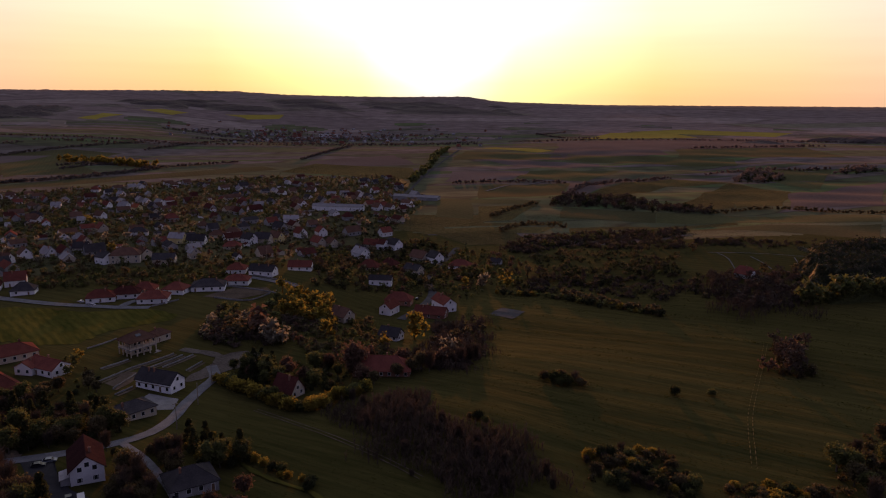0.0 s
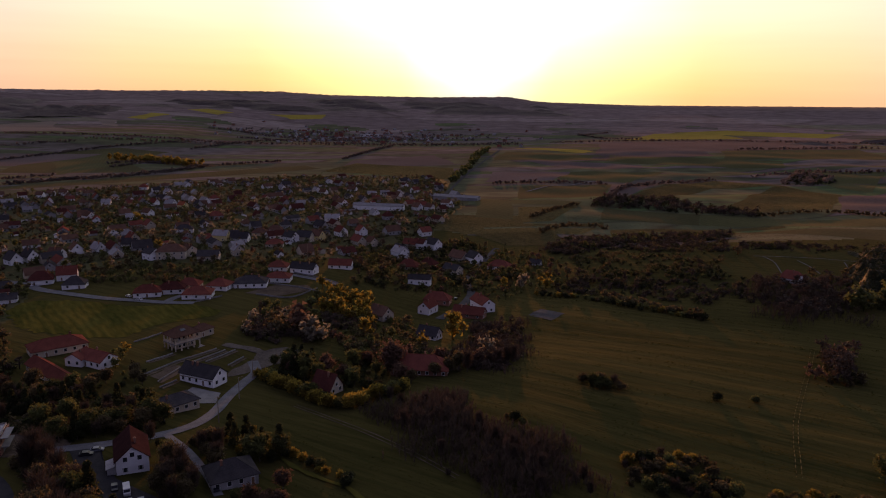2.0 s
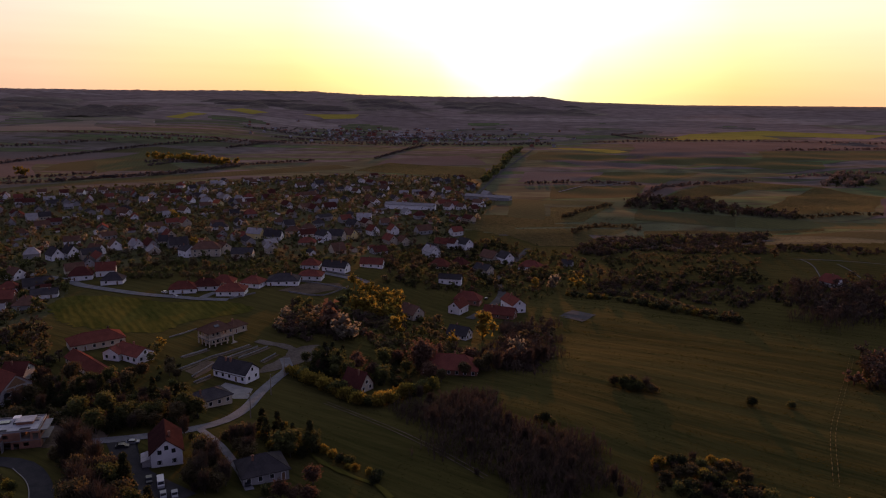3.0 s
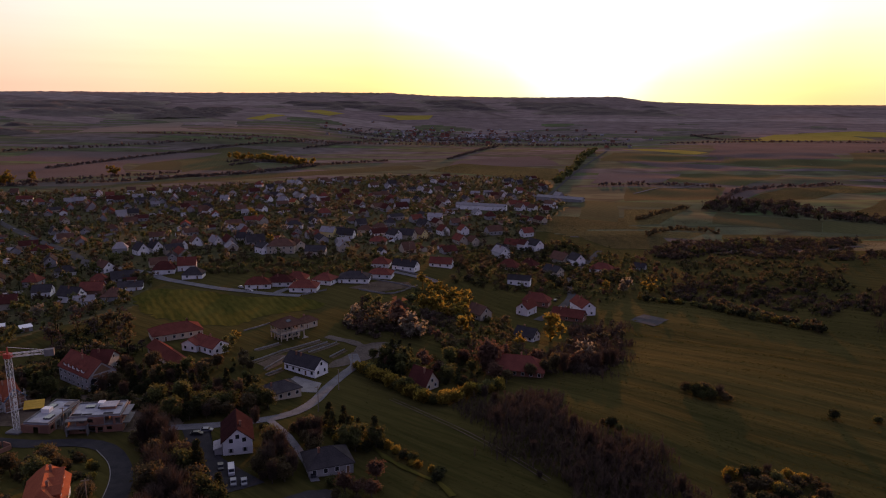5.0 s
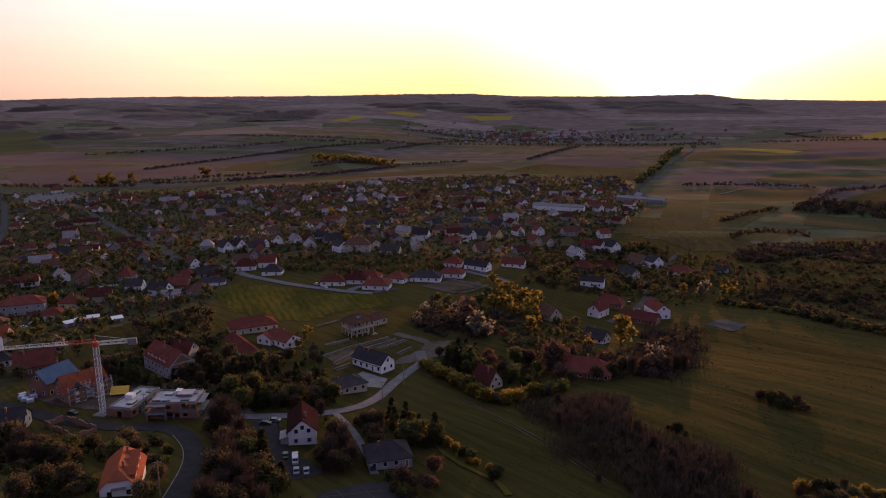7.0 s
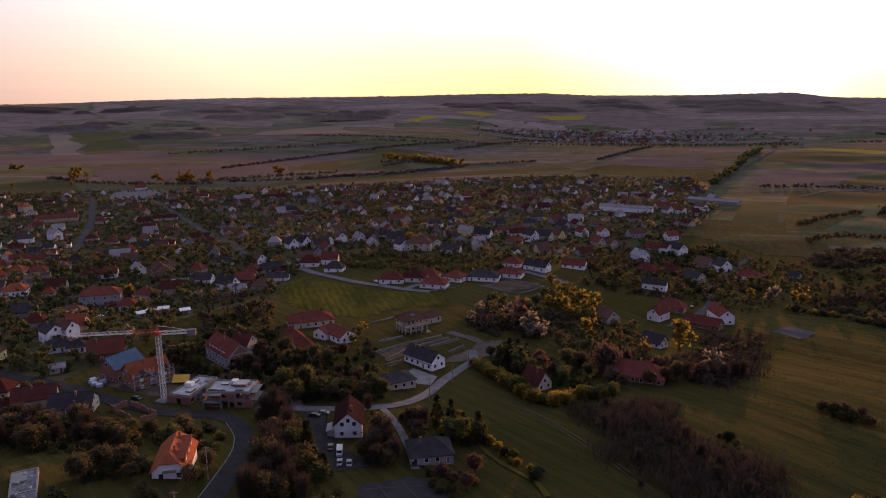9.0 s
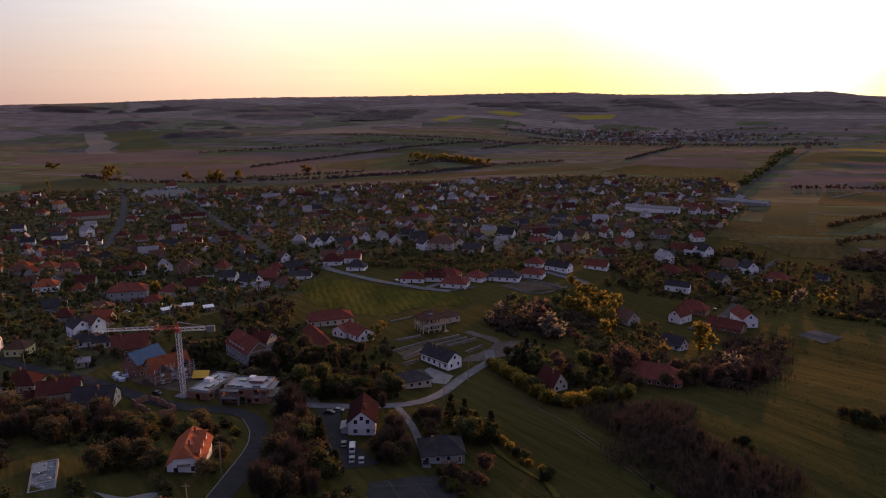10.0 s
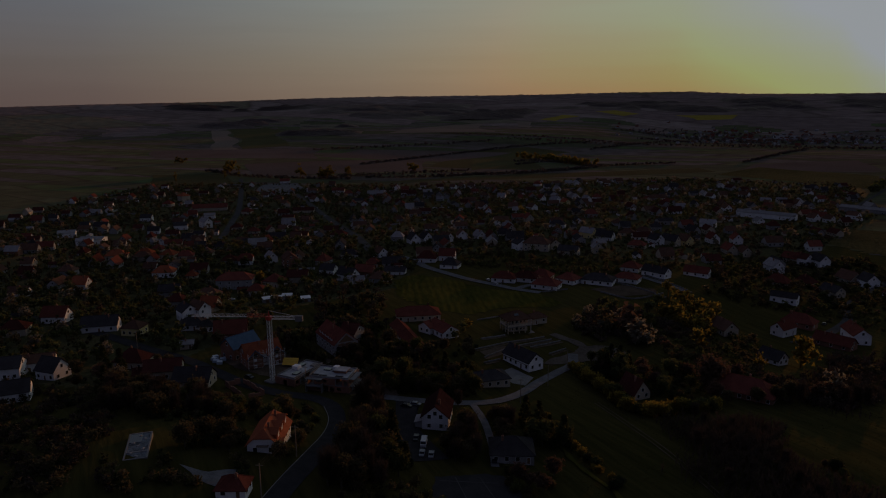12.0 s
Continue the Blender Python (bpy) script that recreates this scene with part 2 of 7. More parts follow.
for key, a, b in (("white", (0.60, 0.595, 0.585), (0.78, 0.77, 0.755)), ("cream", (0.36, 0.31, 0.235), (0.50, 0.43, 0.325)), ("grey", (0.22, 0.215, 0.21), (0.34, 0.33, 0.32)),
                  ("yellow", (0.56, 0.46, 0.20), (0.68, 0.57, 0.28))):
    M["wall_" + key] = material(key + "_render", a, b, 0.35, 0.85, 0.2, 0.02, fine=6, vary=0.12, spec=0.1)
M["wall_brick"] = material("brick_render", (0.170, 0.082, 0.055), (0.265, 0.135, 0.088), 0.4, 0.9, 0.5, 0.03, fine=5, vary=0.15)
for key, a, b in (("red", (0.110, 0.037, 0.028), (0.177, 0.059, 0.042)), ("darkred", (0.052, 0.019, 0.016), (0.090, 0.032, 0.026)), ("maroon", (0.026, 0.012, 0.012), (0.048, 0.021, 0.019)), ("orange", (0.202, 0.061, 0.032), (0.287, 0.091, 0.045)),
                  ("brown", (0.085, 0.048, 0.034), (0.14, 0.078, 0.055)), ("dark", (0.033, 0.031, 0.033), (0.062, 0.056, 0.055)), ("grey", (0.20, 0.19, 0.19), (0.30, 0.285, 0.28)), ("blue", (0.055, 0.090, 0.135), (0.085, 0.128, 0.180))):
    M["roof_" + key] = material(key + "_roof_tiles", a, b, 0.3, 0.9, 0.25, 0.03, fine=2.5, vary=0.2, objco=True, rows=1.4, row_depth=0.6, spec=0.0)
M["glass"] = material("window_glass", (0.02, 0.022, 0.025), (0.03, 0.032, 0.035), 0.5, 0.08, 0, vary=0, spec=0.8)
M["frame"] = material("white_frame", (0.65, 0.65, 0.63), (0.75, 0.75, 0.73), 2, 0.5, 0, vary=0)
M["woodwork"] = material("brown_woodwork", (0.12, 0.07, 0.04), (0.19, 0.11, 0.06), 2, 0.6, 0.2, 0.01)
M["steel_white"] = material("white_steel", (0.60, 0.60, 0.58), (0.72, 0.72, 0.70), 1, 0.45, 0, vary=0)
M["steel_red"] = material("red_steel", (0.40, 0.05, 0.03), (0.50, 0.08, 0.05), 1, 0.45, 0, vary=0)
M["timber"] = material("grey_timber", (0.14, 0.11, 0.08), (0.24, 0.19, 0.14), 1, 0.8, 0.4, 0.02)
M["yellow_panel"] = material("yellow_formwork", (0.60, 0.36, 0.04), (0.72, 0.46, 0.06), 1, 0.6, 0.2, 0.02)
M["tyre"] = material("tyre_rubber", (0.02, 0.02, 0.02), (0.03, 0.03, 0.03), 2, 0.8, 0, vary=0)
for key, a in (("silver", (0.17, 0.18, 0.20)), ("white", (0.45, 0.45, 0.45)), ("black", (0.03, 0.03, 0.035)), ("red", (0.30, 0.03, 0.03)), ("blue", (0.06, 0.10, 0.22))):
    M["car_" + key] = material(key + "_car_paint", a, a, 1, 0.3, 0, vary=0, spec=0.3)
for key, a, b in (("olive", (0.054, 0.060, 0.020), (0.100, 0.104, 0.034)), ("yellow", (0.140, 0.108, 0.022), (0.235, 0.175, 0.035)), ("dark", (0.022, 0.028, 0.012), (0.042, 0.048, 0.019)),
                  # wood: bare trees far off, their colour paled to stand for haze
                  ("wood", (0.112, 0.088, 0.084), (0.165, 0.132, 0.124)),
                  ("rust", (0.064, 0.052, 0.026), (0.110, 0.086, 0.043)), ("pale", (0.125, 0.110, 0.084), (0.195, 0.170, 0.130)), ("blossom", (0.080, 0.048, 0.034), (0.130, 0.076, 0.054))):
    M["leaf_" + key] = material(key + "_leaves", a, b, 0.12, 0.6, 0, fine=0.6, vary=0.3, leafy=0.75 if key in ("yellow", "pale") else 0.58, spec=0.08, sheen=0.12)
# meadow in a brighter colour that stands for sun on the grass
M["meadow_bright"] = material("sunlit_meadow", (0.030, 0.037, 0.009), (0.096, 0.080, 0.018), 0.06, 0.95, 0.5, 0.4, fine=0.5, vary=0, row_turn=40, stretch=(1, 0.2, 1), spec=0.0, sheen=0.0, rows=0.08, row_depth=0.5)
M["asphalt_pale"] = material("worn_grey_asphalt", (0.055, 0.053, 0.052), (0.095, 0.091, 0.088), 0.2, 0.8, 0.3, 0.02, vary=0, spec=0.0)
M["smooth_asphalt"] = material("smooth_grey_asphalt", (0.055, 0.053, 0.052), (0.085, 0.082, 0.080), 0.2, 0.9, 0.2, 0.01, vary=0, spec=0.0)
M["car_glass"] = material("tinted_car_glass", (0.012, 0.013, 0.015), (0.02, 0.021, 0.023), 0.5, 0.2, 0, vary=0, spec=0.15)
M["film"] = material("pale_blue_film", (0.26, 0.33, 0.39), (0.40, 0.47, 0.52), 1.5, 0.4, 0.3, 0.03, vary=0.15)
M["twig"] = material("bare_twigs", (0.040, 0.028, 0.021), (0.072, 0.050, 0.036), 0.15, 0.9, 0, vary=0.25, leafy=0.25)
M["membrane"] = material("pale_roof_membrane", (0.24, 0.24, 0.25), (0.42, 0.42, 0.43), 0.5, 0.8, 0.3, 0.02, fine=3, vary=0, spec=0.1)
M["pool_floor"] = material("flaking_pool_paint", (0.03, 0.034, 0.038), (0.20, 0.22, 0.24), 0.5, 0.8, 0.4, 0.03, fine=2.2, vary=0, spec=0.1)
M["bark"] = material("bark", (0.050, 0.040, 0.030), (0.095, 0.075, 0.055), 1.5, 0.9, 0.6, 0.03)

# ---- small mesh tools ----
def mesh(name, verts, faces, mats, slots=None, smooth_faces=False):
    me = bpy.data.meshes.new(name)
    me.from_pydata([tuple(map(float, v)) for v in verts], [], [tuple(map(int, f)) for f in faces])
    for m in mats:
        me.materials.append(m)
    if slots is not None:
        me.polygons.foreach_set("material_index", np.asarray(slots, dtype=np.int32))
    if smooth_faces:
        me.polygons.foreach_set("use_smooth", np.ones(len(me.polygons), dtype=bool))
    me.update()
    return me


def part(name, me, parent, label="", m=None):
    ob = new(name, me)
    ob.parent = parent
    if m is not None:
        ob.matrix_basis = m
    if label:
        ob["label"] = label
    return ob


def thing(name, x, y, z=None, turn=0.0, label="", category="", group="", kind=""):
    ob = new(name)
    ob.matrix_basis = pose(x, y, ground(x, y) if z is None else z, 0, 0, turn)
    return tagged(ob, label, category, group, kind)


class Shape:
    """Collects boxes and prisms into one mesh."""
    def __init__(self):
        self.v, self.f, self.s = [], [], []

    def add(self, verts, faces, slot=0):
        o = len(self.v)
        self.v += [tuple(p) for p in verts]
        self.f += [tuple(i + o for i in q) for q in faces]
        self.s += [slot] * len(faces)
        return self

    def box(self, x0, y0, z0, x1, y1, z1, slot=0):
        v = [(x0, y0, z0), (x1, y0, z0), (x1, y1, z0), (x0, y1, z0), (x0, y0, z1), (x1, y0, z1), (x1, y1, z1), (x0, y1, z1)]
        return self.add(v, [(3, 2, 1, 0), (4, 5, 6, 7), (0, 1, 5, 4), (1, 2, 6, 5), (2, 3, 7, 6), (3, 0, 4, 7)], slot)

    def beam(self, a, b, w, slot=0, w2=None):
        """A square bar from a to b."""
        a, b = Vector(a), Vector(b)
        d = (b - a).normalized()
        s = d.cross(Vector((0, 0, 1)) if abs(d.z) < 0.9 else Vector((1, 0, 0))).normalized()
        u = s.cross(d)
        v = []
        for p, r in ((a, w / 2), (b, (w2 or w) / 2)):
            v += [p + s * r + u * r, p - s * r + u * r, p - s * r - u * r, p + s * r - u * r]
        return self.add([tuple(p) for p in v], [(0, 1, 2, 3), (7, 6, 5, 4), (0, 4, 5, 1), (1, 5, 6, 2), (2, 6, 7, 3), (3, 7, 4, 0)], slot)

    def prism(self, outline, x0, x1, slot=0):
        """An outline of (y, z), run from x0 to x1."""
        k = len(outline)
        v = [(x0, y, z) for y, z in outline] + [(x1, y, z) for y, z in outline]
        f = [tuple(range(k))[::-1], tuple(range(k, 2 * k))] + [(i, (i + 1) % k, k + (i + 1) % k, k + i) for i in range(k)]
        return self.add(v, f, slot)

    def mesh(self, name, *mats):
        return mesh(name, self.v, self.f, mats, self.s)


# ---- the land ----
# ground heights: x, y, z of spots on the land
SPOTS = np.array([
    (-93, 170, -3), (-60, 172, -4.5), (-98, 248, -9), (-87, 254, -8), (-141, 250, -4), (-121, 274, -5.5), (-120, 380, -8),
    (-99, 416, -10), (0, 397, -22), (12, 209, 0), (48, 195, -6), (45, 256, -7), (34, 361, -13.5), (41, 442, -19),
    (-28, 370, -18), (-10, 537, -29), (186, 427, -8), (227, 484, -4), (121, 681, -23), (-617, 479, -38), (-809, 754, -36),
    (-334, 288, -19), (-160, 201, -5), (-163, 168, -1), (-131, 177, -1), (-109, 120, 9), (-129, 95, 14), (-262, 203, -8),
    (0, 0, 12), (40, 110, -2), (-87, 156, 0)]).reshape(-1, 3)
FARS = np.array([(800, 1600, -12), (-424, 2466, -40), (-1178, 2154, -2), (-200, 1100, -36), (-700, 1300, -38), (-1200, 900, -30),
    (300, 1200, -30), (600, 500, 0), (500, 60, 0), (1500, 1500, -10), (900, 3000, -25), (-600, 150, -25), (-400, -200, 10), (300, -300, 10)])
RIDGE_AZ = [-180, -60, -31, -18, -12, -9.4, -5, -3.8, -1.8, 0.4, 3.9, 8.3, 12.6, 16, 21, 27, 33, 41, 47, 51.6, 57, 61, 67, 80, 180]
RIDGE_Z = [60, 80, 84, 74, 69, 72, 78, 84, 108, 105, 99, 99.5, 104, 118, 119, 110.5, 109, 108, 100, 88, 84, 80, 71, 60, 60]
def smooth(a, b, v):
    u = np.clip((v - a) / (b - a), 0, 1)
    return u * u * (3 - 2 * u)
def land(x, y):
    x, y = np.asarray(x, float), np.asarray(y, float)
    pts = np.vstack([SPOTS, FARS])
    top = bot = 0
    r = np.hypot(x, y)
    for px, py, pz in pts:
        s = 14 + 0.10 * math.hypot(px, py)
        w = ((x - px) ** 2 + (y - py) ** 2 + s * s) ** -1.8 * s ** 1.6
        top = top + w * pz; bot = bot + w
    z = top / bot
    az = np.degrees(np.arctan2(-x, y))
    rz = np.interp(az, RIDGE_AZ, RIDGE_Z)
    k = smooth(2300, 4500, r)
    k = k * (0.8 + 0.2 * smooth(3600, 4500, r))
    roll = 12 * np.sin(x * 0.0042 + 1.3) * np.sin(y * 0.0031 + x * 0.001) * smooth(2300, 3200, r) * (1 - smooth(4000, 4500, r))
    z = z + (rz - z) * k + roll * np.clip((rz - 60) / 60, 0, 1)
    # old plough ridges across the meadow, and the swells of the open fields
    c = x * 0.42 + y * 0.907
    z = z + (0.20 * np.sin(c * 0.37 + 1.6 * np.sin(x * 0.03)) + 0.10 * np.sin(c * 0.62 + 2.0 * np.sin(x * 0.021 + 1))) * smooth(170, 230, r) * (1 - smooth(430, 540, r)) * smooth(-25, 25, x)
    z = z + (1.3 * np.sin(y * 0.042 + 1.8 * np.sin(x * 0.011)) + 0.8 * np.sin(x * 0.05 + y * 0.027)) * smooth(600, 750, r) * (1 - smooth(1500, 2000, r)) * smooth(20, 120, x)
    return z


def ground(x, y):
    return float(land(x, y))


def inside(poly, x, y):
    x, y = np.asarray(x, float), np.asarray(y, float)
    odd = np.zeros(x.shape, bool)
    for (ax, ay), (bx, by) in zip(poly, poly[1:] + poly[:1]):
        cross = (ay > y) != (by > y)
        with np.errstate(divide="ignore", invalid="ignore"):
            odd ^= cross & (x < (bx - ax) * (y - ay) / (by - ay) + ax)
    return odd


TOWN = [(-1008, 657), (-915, 755), (-726, 841), (-596, 922), (-458, 1039), (-314, 1191), (-87, 1212), (-21, 901), (-43, 673), (-60, 560), (-110, 490),
        (-163, 450), (-230, 443), (-262, 390), (-232, 314), (-248, 258), (-200, 130), (-330, 90), (-700, 200), (-900, 450)]


def smooth_line(points, step):
    """Catmull-Rom through the points, sampled every step metres."""
    p = [np.array(q, float) for q in points]
    p = [2 * p[0] - p[1]] + p + [2 * p[-1] - p[-2]]
    out = []
    for a, b, c, d in zip(p, p[1:], p[2:], p[3:]):
        k = max(1, int(np.linalg.norm(c - b) / step))
        for i in range(k):
            t = i / k
            out.append(0.5 * (2 * b + (c - a) * t + (2 * a - 5 * b + 4 * c - d) * t * t + (3 * b - a - 3 * c + d) * t ** 3))
    return out + [p[-2]]


def ribbon(name, points, width, mat, label, lift=0.1, step=4.0, category="road", rough_edge=0.0, shift=0.0):
    line = smooth_line(points, step)
    v, f = [], []
    rng = random.Random(len(points) * 31 + int(abs(points[0][0])))
    across = 4
    for i, p in enumerate(line):
        d = line[min(i + 1, len(line) - 1)] - line[max(i - 1, 0)]
        d = d / (np.linalg.norm(d) + 1e-9)
        side = np.array([-d[1], d[0]])
        w = width / 2 * (1 + rng.uniform(-rough_edge, rough_edge))
        for j in range(across + 1):
            q = p + side * (w * (j / across * 2 - 1) + shift)
            v.append((q[0], q[1], ground(q[0], q[1]) + lift + math.hypot(q[0], q[1]) * 0.0002 + 0.04 * (1 - (j / across * 2 - 1) ** 2)))
    for i in range(len(line) - 1):
        for j in range(across):
            a = i * (across + 1) + j
            f.append((a + 1, a, a + across + 1, a + across + 2))
    return tagged(new(name, mesh(name, v, f, [mat], None, True)), label, category, kind="structure")


def patch(name, outline, mat, label, lift=0.09, category="ground", edge=1.0):
    """A paved or bare piece of ground with an uneven outline."""
    pts = smooth_line(list(outline) + [outline[0]], 1.5)[:-1]
    if edge < 0.5:
        pts = [np.array(p, float) + (np.array(q, float) - np.array(p, float)) * i / 8 for p, q in zip(outline, list(outline[1:]) + [outline[0]]) for i in range(8)]
    cx, cy = np.mean([p[0] for p in pts]), np.mean([p[1] for p in pts])
    wob = [noise.noise(Vector((p[0] * 0.25, p[1] * 0.25, 3))) * 0.9 + noise.noise(Vector((p[0] * 0.8, p[1] * 0.8, 7))) * 0.4 for p in pts]
    pts = [p + (p - np.array((cx, cy))) / (np.hypot(p[0] - cx, p[1] - cy) + 0.1) * w * edge for p, w in zip(pts, wob)]
    rings, v, f = 8, [], []
    k = len(pts)
    for r in range(rings + 1):
        for p in pts:
            s = r / rings
            x, y = cx + (p[0] - cx) * s, cy + (p[1] - cy) * s
            v.append((x, y, ground(x, y) + lift + math.hypot(x, y) * 0.0002))
    for r in range(rings):
        for i in range(k):
            f.append((r * k + i, (r + 1) * k + i, (r + 1) * k + (i + 1) % k, r * k + (i + 1) % k))
    area = sum(p[0] * q[1] - q[0] * p[1] for p, q in zip(pts, pts[1:] + pts[:1]))
    if area < 0:
        f = [q[::-1] for q in f]
    return tagged(new(name, mesh(name, v, f, [mat], None, True)), label, category, kind="structure")


FIELDS = []     # name, corners, material, label


def build_land():
    """One sheet from the camera's foot to the hills."""
    az = np.concatenate([np.arange(-180, -44, 4.0), np.arange(-44, 76, 0.25), np.arange(76, 180.1, 4.0)])
    rad = [0.0, 15, 30, 45, 60]
    while rad[-1] < 4850:
        rad.append(rad[-1] + max(2.5, rad[-1] * 0.014))
    rad = np.array(rad)
    a, r = np.meshgrid(np.radians(az), rad, indexing="ij")
    x, y = -np.sin(a) * r, np.cos(a) * r
    z = land(x, y)
    rng = np.random.default_rng(3)
    z = z + rng.normal(0, 1, z.shape) * (0.015 * smooth(60, 200, r) + 1.6 * smooth(3600, 4400, r) * np.clip((z - 60) / 40, 0, 1))
    na, nr = a.shape
    verts = np.stack([x, y, z], -1).reshape(-1, 3)
    i, j = np.meshgrid(np.arange(na - 1), np.arange(nr - 1), indexing="ij")
    q = np.stack([i * nr + j, (i + 1) * nr + j, (i + 1) * nr + j + 1, i * nr + j + 1], -1).reshape(-1, 4)[:, ::-1]
    c = verts[q].mean(1)
    cr = np.hypot(c[:, 0], c[:, 1])
    wob = 60 * np.sin(c[:, 0] * 0.013) + 40 * np.sin(c[:, 1] * 0.021 + c[:, 0] * 0.007)
    slot = np.where(cr + wob < 660, 0, 2)
    slot[inside(TOWN, c[:, 0] + wob * 0.15, c[:, 1])] = 1
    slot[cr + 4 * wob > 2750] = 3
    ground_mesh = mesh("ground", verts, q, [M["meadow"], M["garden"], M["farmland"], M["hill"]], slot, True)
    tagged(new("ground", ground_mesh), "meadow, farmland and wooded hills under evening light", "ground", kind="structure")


def field(name, corners, mat, label, order):
    """A sown or mown plot that lies on the land, with slightly uneven edges."""
    k = 30
    a, b, c, d = (np.array(p, float) for p in corners)
    v = []
    for i in range(k + 1):
        for j in range(k + 1):
            s, t = i / k, j / k
            p = (a * (1 - s) + b * s) * (1 - t) + (d * (1 - s) + c * s) * t
            w = noise.noise(Vector((p[0] * 0.006, p[1] * 0.006, order))) * 0.012 * math.hypot(*p)
            x, y = p[0] + w, p[1] + w * 0.6
            v.append((x, y, ground(x, y) + 0.04 + math.hypot(x, y) * 0.00006 + order * 0.001))
    f = [(i * (k + 1) + j, (i + 1) * (k + 1) + j, (i + 1) * (k + 1) + j + 1, i * (k + 1) + j + 1) for i in range(k) for j in range(k)]
    area = sum(p[0] * r[1] - r[0] * p[1] for p, r in zip((a, b, c, d), (b, c, d, a)))
    if area < 0:
        f = [r[::-1] for r in f]
    tagged(new(name, mesh(name, v, f, [mat], None, True)), label, "field", kind="structure")


# ---- fields ----
RAPE, PALE, GREEN, PLOUGH, DRY = "bright yellow flowering rape field on the plain", "pale stubble field on the hillside", "dark green field of young crop", "bare brown ploughed field", "rough dry meadow lit by low sun"
for quad in (((-1303, 2541), (-1316, 2776), (-1244, 2764), (-1237, 2509)), ((-1259, 2992), (-1201, 3108), (-1075, 3049), (-1097, 2909)), ((-921, 3117), (-731, 3222), (-690, 3099), (-826, 3007)),
             ((433, 2311), (609, 2646), (842, 2730), (871, 2444)), ((685, 2703), (907, 2801), (1276, 2630), (1131, 2468)), ((86, 1869), (139, 1887), (261, 1756), (232, 1694))):
    FIELDS.append(("rape_field", quad, M["field_rape"], RAPE))
for quad in (((-1433, 1751), (-1493, 2072), (-1446, 2310), (-1131, 1891)), ((-1366, 2440), (-1304, 2427), (-1125, 2144), (-1200, 2193)), ((-2163, 1650), (-2091, 1673), (-1423, 1175), (-1516, 1172))):
    FIELDS.append(("stubble_field", quad, M["field_pale"], PALE))
for quad in (((-2117, 1705), (-2022, 1812), (-1452, 1363), (-1495, 1242)), ((-748, 841), (-604, 1116), (-352, 1366), (-305, 1312)), ((-824, 1148), (-885, 1361), (-755, 1443), (-586, 1217)),
             ((-1008, 657), (-1128, 737), (-1036, 822), (-923, 751)), ((-963, 1504), (-863, 1645), (-715, 1604), (-787, 1446)),
             ((-714, 1139), (-884, 1415), (-852, 1590), (-718, 1573))):
    FIELDS.append(("green_field", quad, M["field_green"], GREEN))
for quad in (((-974, 842), (-1144, 970), (-937, 1303), (-778, 1068)), ((-1463, 957), (-1659, 1086), (-1325, 1362), (-1123, 1139)), ((-1154, 1170), (-1198, 1383), (-837, 1537), (-877, 1262)),
             ((207, 1502), (338, 2013), (565, 1973), (489, 1573)), ((-279, 1321), (-267, 1485), (-111, 1625), (-64, 1434))):
    FIELDS.append(("ploughed_field", quad, M["field_plough"], PLOUGH))
for quad in (((-289, 1272), (-256, 1427), (-60, 1352), (-48, 1178)), ((165, 915), (284, 1135), (339, 1079), (199, 904)), ((284, 1135), (382, 1204), (463, 1131), (339, 1079)), ((253, 787), (354, 975), (391, 951), (327, 790)),
             ((354, 975), (467, 1140), (496, 1014), (391, 951)), ((391, 951), (496, 1014), (394, 810), (327, 790)), ((39, 810), (114, 834), (67, 719), (31, 702)), ((-3, 692), (124, 717), (122, 704), (-2, 672)),
             ((125, 684), (286, 689), (278, 669), (122, 668)), ((-75, 687), (-3, 689), (8, 635), (-67, 668)), ((-20, 641), (-3, 665), (110, 690), (92, 651)), ((-10, 644), (68, 659), (75, 593), (20, 599)), ((-48, 740), (38, 745), (39, 688), (-37, 678))):
    FIELDS.append(("dry_meadow", quad, M["field_dry"], DRY))
for quad in (((43, 1743), (275, 1632), (258, 1525), (24, 1518)), ((275, 1632), (598, 1471), (553, 1358), (256, 1513)), ((50, 1061), (201, 1123), (153, 936), (46, 889)), ((154, 1304), (333, 1337), (235, 1160), (110, 1162)),
             ((143, 831), (233, 763), (218, 713), (127, 731)), ((233, 763), (446, 716), (409, 655), (218, 713)), ((551, 1327), (699, 1288), (555, 1047), (530, 1092)), ((121, 665), (233, 663), (355, 565), (405, 648)),
             ((562, 1723), (920, 1844), (851, 1509), (492, 1505)), ((20, 840), (39, 880), (120, 870), (114, 840)), ((-10, 730), (-8, 900), (36, 880), (28, 720))):
    FIELDS.append(("green_field", quad, M["field_green"], GREEN))
for quad in (((76, 1509), (318, 1465), (298, 1372), (156, 1365)), ((14, 1290), (154, 1304), (110, 1162), (4, 1139)), ((474, 974), (697, 1120), (495, 789), (393, 798)), ((332, 2127), (957, 2419), (562, 1723), (261, 1623)),
             ((957, 2419), (1154, 2318), (920, 1844), (562, 1723)), ((206, 1130), (284, 1140), (165, 925), (155, 936))):
    FIELDS.append(("ploughed_field", quad, M["field_plough"], PLOUGH))
build_land()
for order, (name, corners, mat, label) in enumerate(FIELDS):
    field(name, corners, mat, label, order)

# part of the meadow painted brighter, where low sun falls on it
patch("green_meadow", ((-241, 332), (-239, 350), (-222, 350), (-200, 346), (-177, 340), (-149, 347), (-130, 332), (-150, 306), (-157, 286), (-185, 288), (-211, 300)), M["meadow_bright"], "green meadow between the houses, coloured brighter as if sunlit", 0.05, edge=4.0)

